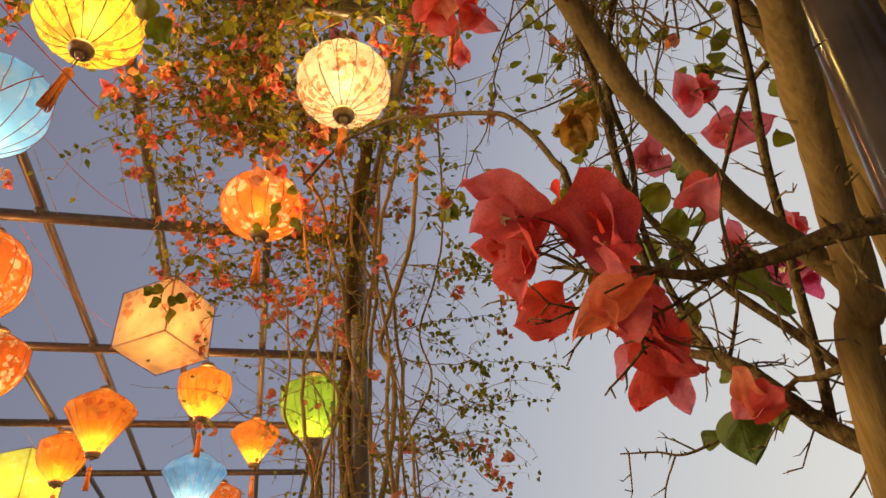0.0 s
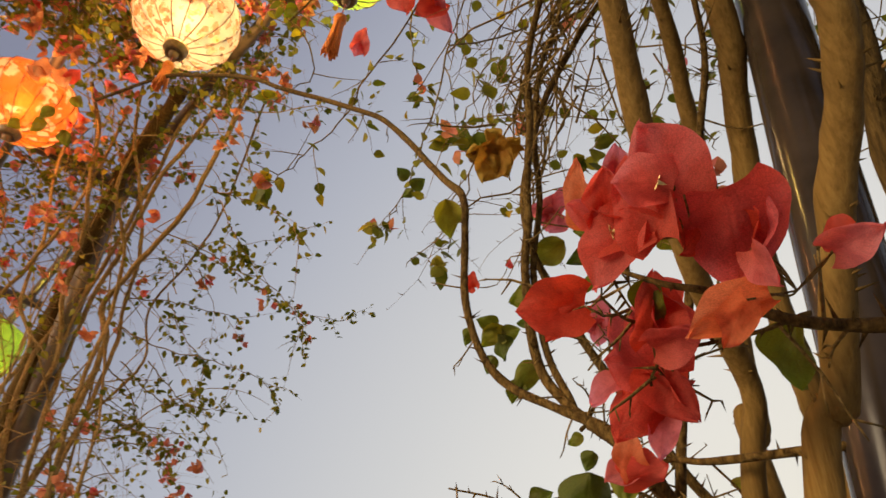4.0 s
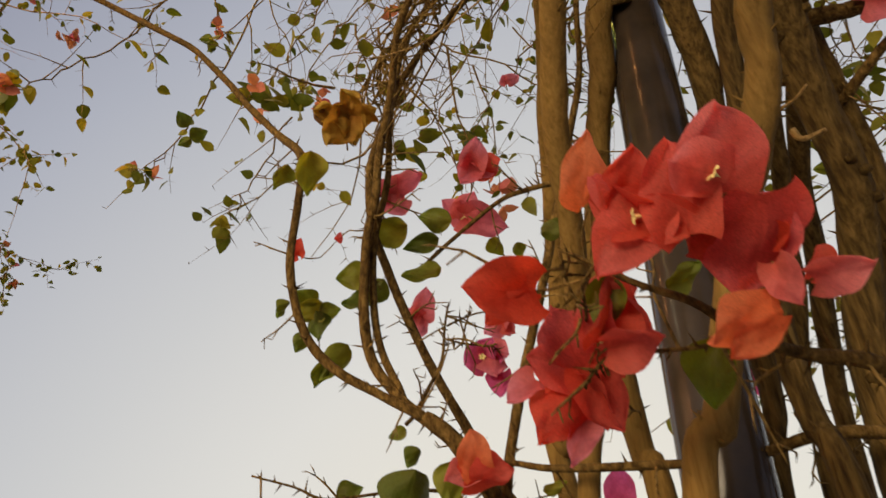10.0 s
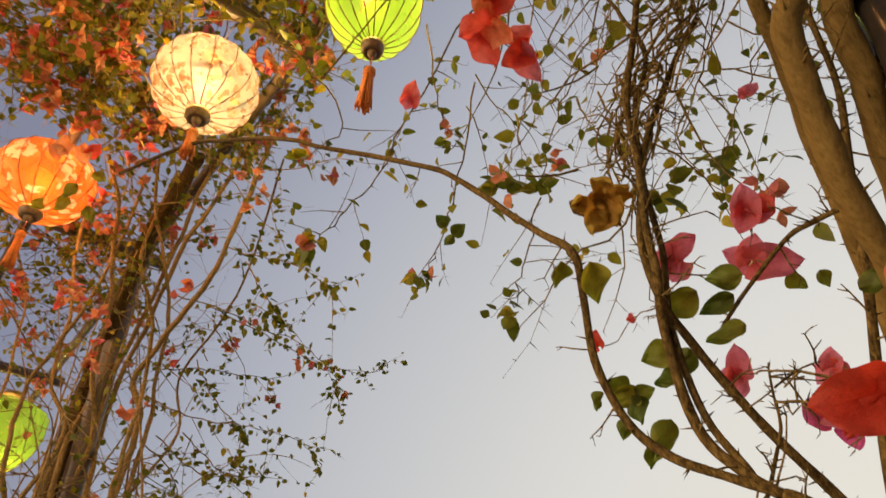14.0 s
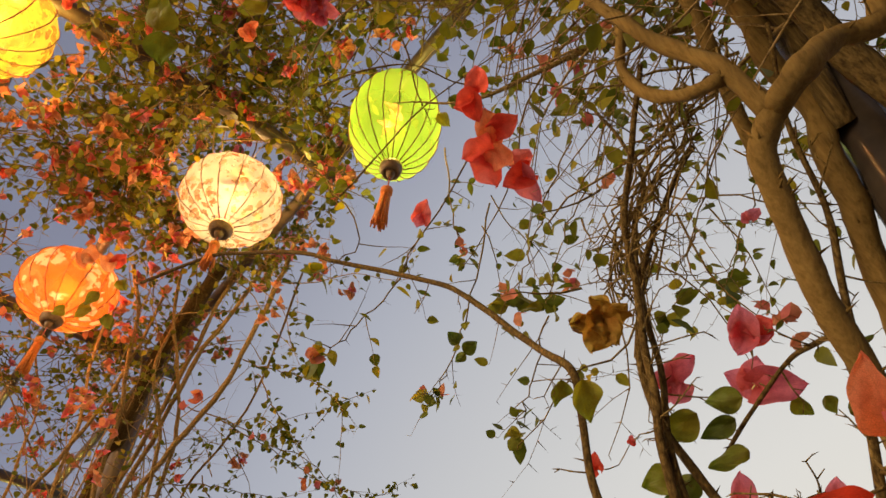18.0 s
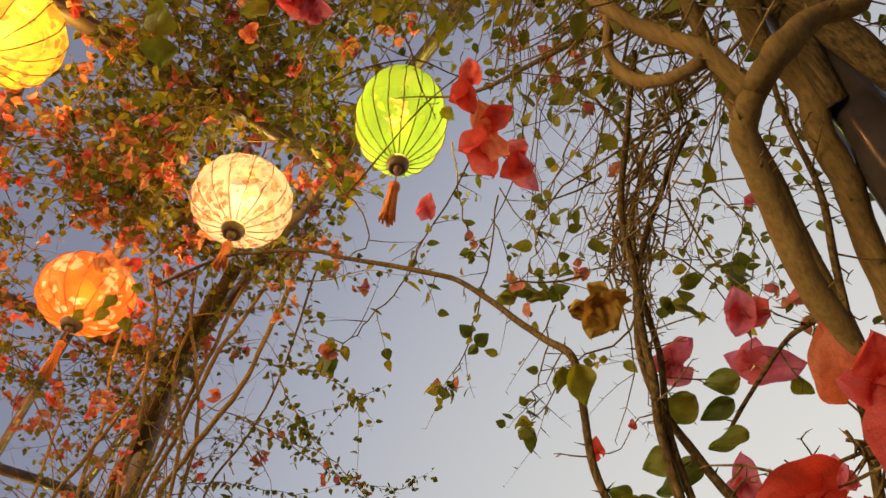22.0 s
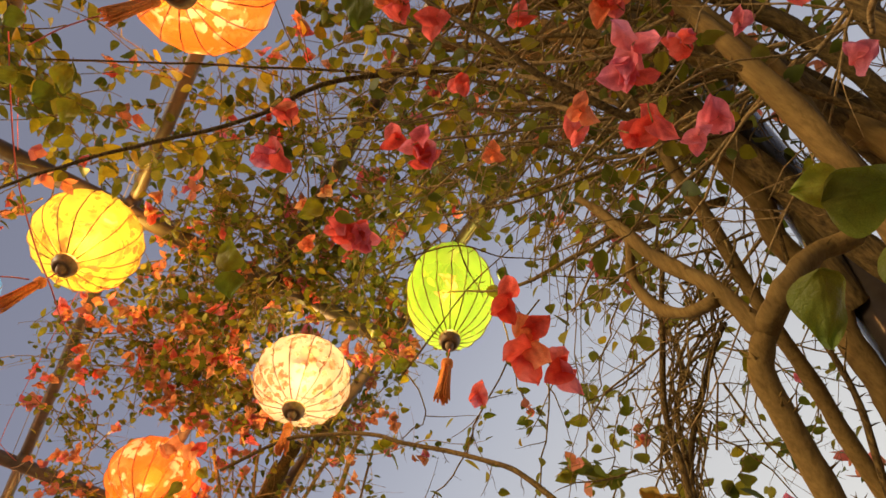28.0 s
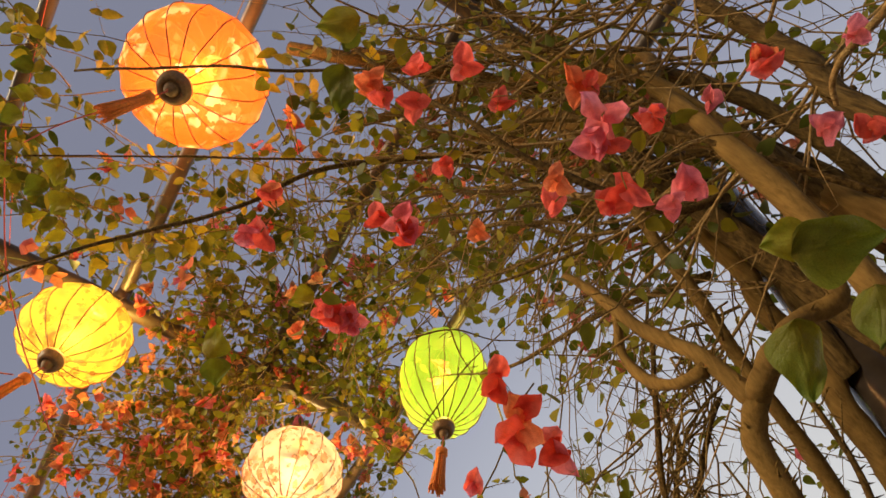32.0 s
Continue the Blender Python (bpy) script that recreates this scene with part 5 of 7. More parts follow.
cluster((0.062, 0.137, 2.673), 'papery coral bracts', [
    ((0.059, 0.128, 2.692), (0.080, 0.098, 2.687), 0.032, 'coral'),
    ((0.060, 0.125, 2.677), (0.032, 0.123, 2.694), 0.023, 'coral'),
    ((0.056, 0.121, 2.668), (0.086, 0.140, 2.691), 0.021, 'coral'),
])
cluster((0.309, 0.234, 2.531), 'papery coral bracts', [
    ((0.304, 0.222, 2.535), (0.328, 0.220, 2.519), 0.026, 'pink'),
    ((0.300, 0.218, 2.520), (0.309, 0.198, 2.533), 0.021, 'pink'),
    ((0.310, 0.227, 2.555), (0.295, 0.244, 2.536), 0.020, 'pink'),
])
cluster((0.392, 0.164, 2.295), 'papery coral bracts', [
    ((0.390, 0.154, 2.307), (0.397, 0.127, 2.306), 0.026, 'pink'),
    ((0.391, 0.153, 2.304), (0.381, 0.157, 2.332), 0.017, 'pink'),
    ((0.384, 0.148, 2.292), (0.396, 0.160, 2.288), 0.019, 'pink'),
])
cluster((0.364, 0.249, 2.296), 'papery coral bracts', [
    ((0.370, 0.236, 2.281), (0.355, 0.213, 2.287), 0.029, 'coral'),
    ((0.364, 0.232, 2.274), (0.375, 0.219, 2.249), 0.025, 'coral'),
    ((0.376, 0.239, 2.291), (0.359, 0.256, 2.294), 0.020, 'coral'),
    ((0.345, 0.238, 2.332), (0.349, 0.220, 2.352), 0.029, 'pink'),
    ((0.345, 0.238, 2.334), (0.350, 0.257, 2.316), 0.030, 'pink'),
])
cluster((-0.067, 0.122, 2.278), 'papery coral bracts', [
    ((-0.071, 0.100, 2.288), (-0.067, 0.130, 2.268), 0.029, 'pink'),
    ((-0.072, 0.102, 2.292), (-0.092, 0.092, 2.271), 0.022, 'pink'),
    ((-0.072, 0.116, 2.282), (-0.071, 0.087, 2.282), 0.026, 'coral'),
    ((-0.069, 0.116, 2.281), (-0.089, 0.108, 2.263), 0.023, 'coral'),
    ((-0.073, 0.114, 2.277), (-0.051, 0.118, 2.290), 0.020, 'coral'),
])
cluster((-0.083, 0.102, 2.287), 'papery coral bracts', [
    ((-0.065, 0.092, 2.264), (-0.051, 0.083, 2.285), 0.024, 'pink'),
    ((-0.092, 0.089, 2.299), (-0.109, 0.087, 2.281), 0.019, 'coral'),
    ((-0.097, 0.090, 2.304), (-0.080, 0.103, 2.302), 0.021, 'coral'),
    ((-0.096, 0.091, 2.305), (-0.087, 0.068, 2.306), 0.023, 'coral'),
])
cluster((-0.042, 0.252, 2.525), 'papery coral bracts', [
    ((-0.048, 0.245, 2.542), (-0.033, 0.217, 2.545), 0.026, 'orange'),
    ((-0.044, 0.241, 2.532), (-0.070, 0.239, 2.535), 0.024, 'orange'),
    ((-0.046, 0.235, 2.520), (-0.029, 0.254, 2.526), 0.019, 'orange'),
])
cluster((-0.051, 0.178, 2.654), 'papery coral bracts', [
    ((-0.056, 0.169, 2.672), (-0.087, 0.161, 2.659), 0.031, 'coral'),
    ((-0.055, 0.166, 2.658), (-0.046, 0.146, 2.669), 0.028, 'coral'),
    ((-0.054, 0.164, 2.649), (-0.061, 0.188, 2.655), 0.025, 'coral'),
])
cluster((0.354, 0.256, 2.339), 'papery coral bracts', [
    ((0.350, 0.244, 2.345), (0.373, 0.227, 2.330), 0.034, 'pink'),
])
cluster((-0.307, 0.266, 2.570), 'papery coral bracts', [
    ((-0.308, 0.252, 2.579), (-0.293, 0.220, 2.585), 0.031, 'coral'),
    ((-0.314, 0.255, 2.574), (-0.291, 0.268, 2.577), 0.026, 'red'),
    ((-0.316, 0.252, 2.575), (-0.342, 0.246, 2.555), 0.031, 'coral'),
    ((-0.302, 0.250, 2.570), (-0.318, 0.223, 2.550), 0.026, 'coral'),
    ((-0.315, 0.260, 2.583), (-0.318, 0.229, 2.583), 0.028, 'red'),
])
cluster((-0.301, 0.268, 2.558), 'papery coral bracts', [
    ((-0.303, 0.246, 2.566), (-0.280, 0.258, 2.559), 0.028, 'coral'),
    ((-0.308, 0.244, 2.555), (-0.299, 0.265, 2.547), 0.024, 'coral'),
    ((-0.319, 0.257, 2.577), (-0.305, 0.227, 2.581), 0.026, 'coral'),
    ((-0.293, 0.264, 2.553), (-0.308, 0.285, 2.552), 0.019, 'coral'),
    ((-0.301, 0.271, 2.569), (-0.284, 0.257, 2.573), 0.023, 'coral'),
])
cluster((-0.303, 0.286, 2.571), 'papery coral bracts', [
    ((-0.315, 0.273, 2.579), (-0.315, 0.301, 2.556), 0.032, 'coral'),
    ((-0.314, 0.270, 2.572), (-0.290, 0.281, 2.581), 0.028, 'coral'),
    ((-0.309, 0.271, 2.572), (-0.329, 0.258, 2.544), 0.029, 'coral'),
    ((-0.303, 0.274, 2.575), (-0.313, 0.243, 2.566), 0.029, 'coral'),
    ((-0.296, 0.280, 2.585), (-0.306, 0.258, 2.575), 0.022, 'coral'),
])
cluster((-0.292, 0.307, 2.574), 'papery coral bracts', [
    ((-0.298, 0.299, 2.587), (-0.263, 0.308, 2.584), 0.033, 'pink'),
    ((-0.298, 0.303, 2.590), (-0.310, 0.278, 2.606), 0.025, 'pink'),
    ((-0.299, 0.292, 2.577), (-0.284, 0.316, 2.562), 0.028, 'pink'),
    ((-0.291, 0.291, 2.572), (-0.300, 0.313, 2.558), 0.028, 'pink'),
    ((-0.294, 0.289, 2.572), (-0.316, 0.293, 2.558), 0.025, 'pink'),
])
cluster((-0.286, 0.287, 2.564), 'papery coral bracts', [
    ((-0.293, 0.276, 2.575), (-0.265, 0.260, 2.581), 0.029, 'coral'),
    ((-0.291, 0.270, 2.570), (-0.277, 0.291, 2.550), 0.021, 'coral'),
    ((-0.284, 0.271, 2.572), (-0.299, 0.282, 2.544), 0.029, 'pink'),
    ((-0.283, 0.269, 2.568), (-0.302, 0.260, 2.579), 0.026, 'pink'),
    ((-0.297, 0.288, 2.567), (-0.269, 0.283, 2.566), 0.020, 'pink'),
])
cluster((-0.298, 0.277, 2.573), 'papery coral bracts', [
    ((-0.280, 0.262, 2.555), (-0.260, 0.281, 2.554), 0.019, 'pink'),
    ((-0.324, 0.267, 2.602), (-0.337, 0.263, 2.581), 0.026, 'red'),
])
cluster((-0.565, 0.427, 2.973), 'papery coral bracts', [
    ((-0.570, 0.418, 2.978), (-0.589, 0.393, 2.966), 0.030, 'orange'),
    ((-0.567, 0.411, 2.982), (-0.541, 0.396, 2.989), 0.028, 'orange'),
    ((-0.567, 0.415, 2.970), (-0.558, 0.407, 2.993), 0.025, 'orange'),
    ((-0.574, 0.421, 2.987), (-0.591, 0.431, 2.972), 0.028, 'orange'),
    ((-0.565, 0.409, 2.977), (-0.580, 0.398, 2.969), 0.025, 'orange'),
])
cluster((-0.571, 0.425, 2.991), 'papery coral bracts', [
    ((-0.575, 0.413, 2.997), (-0.562, 0.437, 2.988), 0.023, 'orange'),
])
cluster((-0.115, 0.480, 2.476), 'hanging clump of coral bracts', [
    ((-0.117, 0.444, 2.496), (-0.109, 0.408, 2.503), 0.031, 'coral'),
    ((-0.117, 0.449, 2.494), (-0.153, 0.442, 2.478), 0.033, 'coral'),
    ((-0.129, 0.447, 2.492), (-0.125, 0.471, 2.467), 0.028, 'red'),
    ((-0.113, 0.493, 2.469), (-0.075, 0.481, 2.466), 0.033, 'coral'),
    ((-0.120, 0.506, 2.461), (-0.113, 0.460, 2.473), 0.036, 'orange'),
])
cluster((-0.104, 0.541, 2.440), 'hanging clump of coral bracts', [
    ((-0.118, 0.510, 2.458), (-0.162, 0.501, 2.440), 0.039, 'coral'),
    ((-0.128, 0.511, 2.456), (-0.097, 0.532, 2.430), 0.038, 'orange'),
    ((-0.133, 0.515, 2.454), (-0.132, 0.548, 2.412), 0.042, 'coral'),
    ((-0.095, 0.542, 2.437), (-0.071, 0.518, 2.443), 0.031, 'coral'),
    ((-0.094, 0.546, 2.437), (-0.081, 0.576, 2.397), 0.035, 'pink'),
    ((-0.079, 0.550, 2.434), (-0.116, 0.548, 2.416), 0.035, 'coral'),
])
cluster((-0.363, 0.867, 2.811), 'hanging clump of coral bracts', [
    ((-0.372, 0.864, 2.809), (-0.347, 0.824, 2.828), 0.039, 'coral'),
    ((-0.362, 0.846, 2.824), (-0.382, 0.862, 2.790), 0.034, 'pink'),
])
cluster((-0.031, 0.692, 2.246), 'withered golden-brown bracts', [
    ((-0.015, 0.680, 2.243), (-0.044, 0.653, 2.272), 0.034, 'dry'),
    ((-0.033, 0.684, 2.253), (-0.001, 0.674, 2.265), 0.030, 'dry'),
    ((-0.035, 0.673, 2.251), (-0.061, 0.697, 2.220), 0.042, 'dry'),
    ((-0.035, 0.670, 2.253), (-0.024, 0.697, 2.222), 0.034, 'dry'),
    ((-0.038, 0.680, 2.257), (-0.078, 0.677, 2.257), 0.030, 'dry'),
    ((-0.056, 0.694, 2.255), (-0.077, 0.680, 2.269), 0.027, 'husk'),
])
bract(near_vine, (-0.062, 0.543, 2.065), (-0.063, 0.572, 2.033), 0.028, 'leaf')
bract(near_vine, (0.041, 0.708, 2.109), (-0.009, 0.722, 2.092), 0.036, 'leaf')
bract(near_vine, (0.093, 0.701, 2.113), (0.052, 0.701, 2.118), 0.030, 'leaf')
bract(near_vine, (0.080, 0.723, 2.103), (0.037, 0.734, 2.092), 0.024, 'leaf')
bract(near_vine, (0.084, 0.744, 2.074), (0.037, 0.752, 2.066), 0.024, 'leaf')
bract(near_vine, (0.123, 0.360, 1.816), (0.120, 0.379, 1.789), 0.021, 'leaf')
bract(near_vine, (0.199, 0.401, 1.802), (0.198, 0.421, 1.765), 0.031, 'leaf')
bract(near_vine, (0.134, 0.501, 1.948), (0.158, 0.490, 1.954), 0.017, 'leaf')
bract(near_vine, (0.018, 0.772, 2.074), (-0.010, 0.793, 2.040), 0.031, 'leaf')
bract(near_vine, (-0.023, 0.830, 2.014), (-0.056, 0.849, 1.974), 0.032, 'leaf')
bract(near_vine, (0.046, 0.700, 1.819), (0.040, 0.717, 1.767), 0.052, 'leaf')
bract(near_vine, (0.080, 0.695, 1.825), (0.078, 0.709, 1.786), 0.031, 'leaf')
bract(near_vine, (0.051, 0.712, 1.844), (0.041, 0.719, 1.826), 0.018, 'leaf')
bract(near_vine, (0.041, 0.725, 1.866), (0.023, 0.728, 1.859), 0.014, 'leaf')
bract(near_vine, (-0.025, 0.756, 1.809), (0.001, 0.753, 1.819), 0.022, 'leaf')
bract(near_vine, (0.165, 0.379, 1.820), (0.181, 0.364, 1.830), 0.016, 'leaf')
bract(near_vine, (0.177, 0.738, 1.810), (0.200, 0.729, 1.816), 0.013, 'leaf')
bract(near_vine, (-0.525, 1.563, 3.078), (-0.551, 1.527, 3.104), 0.043, 'leaf')
bract(near_vine, (-0.519, 1.586, 3.057), (-0.471, 1.577, 3.082), 0.046, 'leaf')
bract(near_vine, (-0.514, 1.588, 3.056), (-0.552, 1.594, 3.035), 0.032, 'leaf')
bract(near_vine, (-0.109, 0.736, 2.219), (-0.125, 0.757, 2.192), 0.026, 'leaf')
bract(near_vine, (-0.051, 0.839, 1.995), (-0.060, 0.853, 1.965), 0.025, 'leaf')
bract(near_vine, (0.568, 0.629, 2.172), (0.542, 0.647, 2.177), 0.024, 'leaf')
bract(near_vine, (-0.055, 0.779, 2.043), (-0.086, 0.789, 2.019), 0.031, 'leaf')
bract(near_vine, (-0.062, 0.784, 2.033), (-0.056, 0.798, 2.000), 0.028, 'leaf')
bract(near_vine, (-0.061, 0.780, 2.041), (-0.086, 0.773, 2.054), 0.024, 'leaf')
bract(near_vine, (-0.058, 0.785, 2.032), (-0.032, 0.783, 2.036), 0.022, 'leaf')
bract(near_vine, (-0.094, 0.778, 2.042), (-0.107, 0.786, 2.023), 0.017, 'leaf')
bract(near_vine, (-0.074, 0.803, 2.014), (-0.084, 0.812, 1.991), 0.020, 'leaf')
bract(near_vine, (-0.002, 0.746, 2.063), (-0.040, 0.750, 2.057), 0.034, 'leaf')
bract(near_vine, (0.000, 0.760, 2.034), (-0.031, 0.764, 2.029), 0.025, 'leaf')
bract(near_vine, (0.157, 0.794, 2.158), (0.177, 0.801, 2.138), 0.023, 'leaf')
bract(near_vine, (0.193, 0.789, 2.151), (0.199, 0.799, 2.130), 0.018, 'leaf')
bract(near_vine, (0.152, 0.118, 1.908), (0.143, 0.146, 1.885), 0.026, 'leaf')
bract(near_vine, (0.169, 0.106, 1.938), (0.207, 0.109, 1.923), 0.036, 'leaf')
bract(near_vine, (0.184, 0.106, 1.946), (0.160, 0.103, 1.953), 0.022, 'leaf')
bract(near_vine, (0.187, 0.113, 1.901), (0.178, 0.135, 1.886), 0.025, 'leaf')
bract(near_vine, (-0.007, -0.086, 2.306), (-0.047, -0.101, 2.300), 0.033, 'leaf')
bract(near_vine, (-0.043, -0.059, 2.299), (-0.072, -0.025, 2.289), 0.034, 'leaf')
bract(near_vine, (-0.675, 0.501, 3.426), (-0.748, 0.482, 3.400), 0.067, 'leaf')
bract(near_vine, (-0.519, 0.240, 2.575), (-0.492, 0.205, 2.604), 0.046, 'leaf')
bract(near_vine, (-0.529, 0.249, 2.602), (-0.547, 0.287, 2.576), 0.046, 'leaf')
bract(near_vine, (-0.330, -0.058, 2.949), (-0.315, -0.082, 2.954), 0.030, 'leaf')
bract(near_vine, (-0.729, -0.261, 2.982), (-0.751, -0.297, 2.964), 0.031, 'leaf')
bract(near_vine, (-0.760, -0.249, 2.964), (-0.796, -0.256, 2.940), 0.039, 'leaf')
bract(near_vine, (-0.763, -0.146, 2.969), (-0.797, -0.106, 2.947), 0.047, 'leaf')
bract(near_vine, (-0.787, -0.081, 2.953), (-0.827, -0.065, 2.926), 0.049, 'leaf')
bract(near_vine, (-0.799, -0.124, 2.946), (-0.839, -0.117, 2.918), 0.044, 'leaf')
bract(near_vine, (-0.826, -0.178, 2.926), (-0.862, -0.186, 2.900), 0.034, 'leaf')
bract(near_vine, (-0.695, -0.311, 2.995), (-0.725, -0.331, 2.975), 0.034, 'leaf')

# ---- shoots: thin arching twigs with thorns, leaves and bract clusters ----
class Growth:
    """Collects the fine growth of one vine into a few meshes."""

    def __init__(self, seed):
        self.r = random.Random(seed)
        self.floor, self.edge, self.rim = 0.0, False, 0.0
        self.owner, self.single_leaves, self.single_blooms = None, 0, 0
        self.twigs, self.leaves, self.flowers = Buf(), Buf(), Buf()

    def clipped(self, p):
        """Drops growth near the camera, across its sightlines to lanterns and in its open sky."""
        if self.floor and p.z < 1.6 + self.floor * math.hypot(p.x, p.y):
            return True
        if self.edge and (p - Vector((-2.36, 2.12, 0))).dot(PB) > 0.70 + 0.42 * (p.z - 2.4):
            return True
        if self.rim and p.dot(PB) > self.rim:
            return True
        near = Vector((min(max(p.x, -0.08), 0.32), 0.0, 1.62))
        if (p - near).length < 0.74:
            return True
        camera_spot = Vector((0.04, 0.0, 1.62))
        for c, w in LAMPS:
            v = c - camera_spot
            u = (p - camera_spot).dot(v) / v.length_squared
            if 0.1 < u < 1.06 and (p - camera_spot - v * u).length < (0.58 * w * u if u > 0.75 else 0.56 * w * u + 0.045) and (u < 0.75 or self.r.random() < 0.62):
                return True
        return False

    def tufted(self, points, r0):
        """A hanging twig with side spurs, ending in a tuft of leaves and bracts."""
        pts = spline(points, 6)
        r = self.r
        n = len(pts)
        pts = [p + rnd_dir(r) * 0.008 for p in pts]
        self.twigs.tube(pts, [r0 * (1 - 0.5 * i / n) for i in range(n)], 5, False)
        for i in range(1, n):
            d = (pts[i] - pts[i - 1]).normalized()
            if r.random() < 0.45:
                self.twigs.spike(pts[i], (rnd_dir(r) + d * 0.3).normalized(), r.uniform(0.012, 0.03), 0.0012)
            if r.random() < 0.22:
                self.shoot(pts[i], rnd_dir(r) + Vector((0, 0, -0.6)), r.uniform(0.08, 0.2), 0.4, r0 * 0.6, 0.045, 0.55, 0.0, 0, 0.3, 0.6)
            if r.random() < 0.30:
                self.leaf_at(pts[i], d, 0.05)
        for _ in range(8):
            self.leaf_at(pts[-1] + rnd_dir(r) * 0.018, d, 0.066)
        self.bloom(pts[-1], 0.036, 2)

    def spray(self, points, r0):
        """A long arching twig with small paired leaves and forked tips."""
        r = self.r
        pts = [p + rnd_dir(r) * 0.006 for p in spline(points, 7)]
        n = len(pts)
        self.twigs.tube(pts, [r0 * (1 - 0.7 * i / n) for i in range(n)], 5, False)
        for i in range(3, n):
            d = (pts[i] - pts[i - 1]).normalized()
            for _ in range(3):
                if r.random() < 0.55:
                    self.leaf_at(pts[i] + rnd_dir(r) * 0.008, d, 0.040)
            if r.random() < 0.34:
                self.shoot(pts[i], d * 0.8 + rnd_dir(r) * 0.9, r.uniform(0.10, 0.32), 0.4, r0 * 0.55, 0.036, 0.75, 0.12, 1, 0.1, 0.4, 0.030, 0.4)

    def bloom(self, p, size, count=3):
        r = self.r
        if (p - Vector((0, 0, 1.6))).length < 1.6:
            return
        holder = None
        if self.single_blooms > 0:
            self.single_blooms -= 1
            buf = Buf()
            buf.tube([p + Vector((0, 0, 0.02)), p], [0.0012, 0.0012], 5)
            holder = part("flower", buf.mesh("flower", TWIG), self.owner)
        for _ in range(count):
            axis = rnd_dir(r)
            c = p + rnd_dir(r) * size * r.uniform(0.4, 1.7)
            o = axis.orthogonal().normalized()
            for k in range(3):
                side = Matrix.Rotation(2.094 * k + r.uniform(-0.3, 0.3), 3, axis) @ o
                along = side * 0.8 + axis * r.uniform(0.3, 0.9)
                if holder:
                    along.normalize()
                    side = axis.cross(along).normalized()
                    m = Matrix((along, side, along.cross(side))).transposed().to_4x4()
                    n = size * r.uniform(0.85, 1.2)
                    tone = r.choice(("coral", "apricot", "apricot", "apricot", "apricot", "pink"))
                    part("bract", r.choice(PETALS[tone]), holder, at=Matrix.Translation(c) @ m @ Matrix.Diagonal((n, n * 0.8, n, 1)))
                    continue
                self.flowers.bract(c, along, axis, size * r.uniform(0.85, 1.2), size * r.uniform(0.7, 0.95), r.uniform(0.1, 0.5))

    def leaf_at(self, p, d, size):
        r = self.r
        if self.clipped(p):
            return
        size *= 0.66 if (p - Vector((0, 0, 1.6))).length < 1.7 else 0.86
        o = rnd_dir(r)
        along = (o - d * o.dot(d) * 0.5 + Vector((0, 0, -0.35))).normalized()
        nrm = (Vector((0, 0, 1)) + rnd_dir(r) * 0.9).normalized()
        if self.single_leaves > 0 and r.random() < 0.12:
            self.single_leaves -= 1
            side = along.cross(nrm).normalized()
            m = Matrix((along, side, side.cross(along) * -1)).transposed().to_4x4()
            n = size * r.uniform(0.8, 1.25)
            part("leaf", r.choice(LEAVES), self.owner, at=Matrix.Translation(p) @ m @ Matrix.Diagonal((n, n * 0.7, n, 1)))
            return
        self.leaves.leaf(p + along * size * 0.15, along, nrm, size * r.uniform(0.7, 1.25), size * r.uniform(0.58, 0.86), r.uniform(0.1, 0.5), r.uniform(0.0, 0.6))

    def shoot(self, start, way, length, droop=0.5, r0=0.003, leaf=0.05, leafy=1.0, flower=0.3, side=2, bare=0.15, thorn=0.6, size=0.04, wander=0.35):
        r = self.r
        n = max(4, int(length / 0.055))
        d = Vector(way).normalized()
        p = Vector(start)
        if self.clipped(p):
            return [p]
        pts = [p.copy()]
        for i in range(n):
            d = (d + rnd_dir(r) * wander * 0.5 + Vector((0, 0, -droop * 0.16))).normalized()
            p = p + d * (length / n)
            if p.z > 4.35:
                d.z = -abs(d.z) * 0.5
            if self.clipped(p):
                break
            pts.append(p.copy())
        n = len(pts) - 1
        if n < 2:
            return pts
        rad = [r0 * (1 - 0.72 * i / n) for i in range(n + 1)]
        self.twigs.tube(pts, rad, 5 if r0 > 0.0022 else 4, False)
        for i in range(1, n + 1):
            u = i / n
            dd = (pts[i] - pts[i - 1]).normalized()
            if r.random() < thorn:
                o = rnd_dir(r)
                o = (o - dd * o.dot(dd)).normalized()
                self.twigs.spike(pts[i], (o + dd * 0.3).normalized(), r.uniform(0.010, 0.024), 0.0009)
            if u > bare:
                for _ in range(2):
                    if r.random() < 0.62 * leafy:
                        self.leaf_at(pts[i] + rnd_dir(r) * 0.004, dd, leaf)
            if side and r.random() < 0.18 * side and 0.1 < u < 0.95:
                o = rnd_dir(r)
                o = (o - dd * o.dot(dd)).normalized()
                self.shoot(pts[i], (o + dd * 0.6), length * r.uniform(0.15, 0.38), droop, rad[i] * 0.65, leaf, leafy, flower, 0, 0.1, thorn, size, wander)
        if r.random() < flower * 0.5:
            self.bloom(pts[-1], size * 1.05, r.choice((2, 3, 4, 5)))
        return pts

    def along(self, path, count, spread, lo, hi, **kw):
        """Shoots that spring from a path."""
        r = self.r
        for _ in range(count):
            i = r.randrange(len(path))
            p = Vector(path[i]) + rnd_dir(r) * spread
            w = rnd_dir(r, 0.6)
            self.shoot(p, w, r.uniform(lo, hi), **kw)

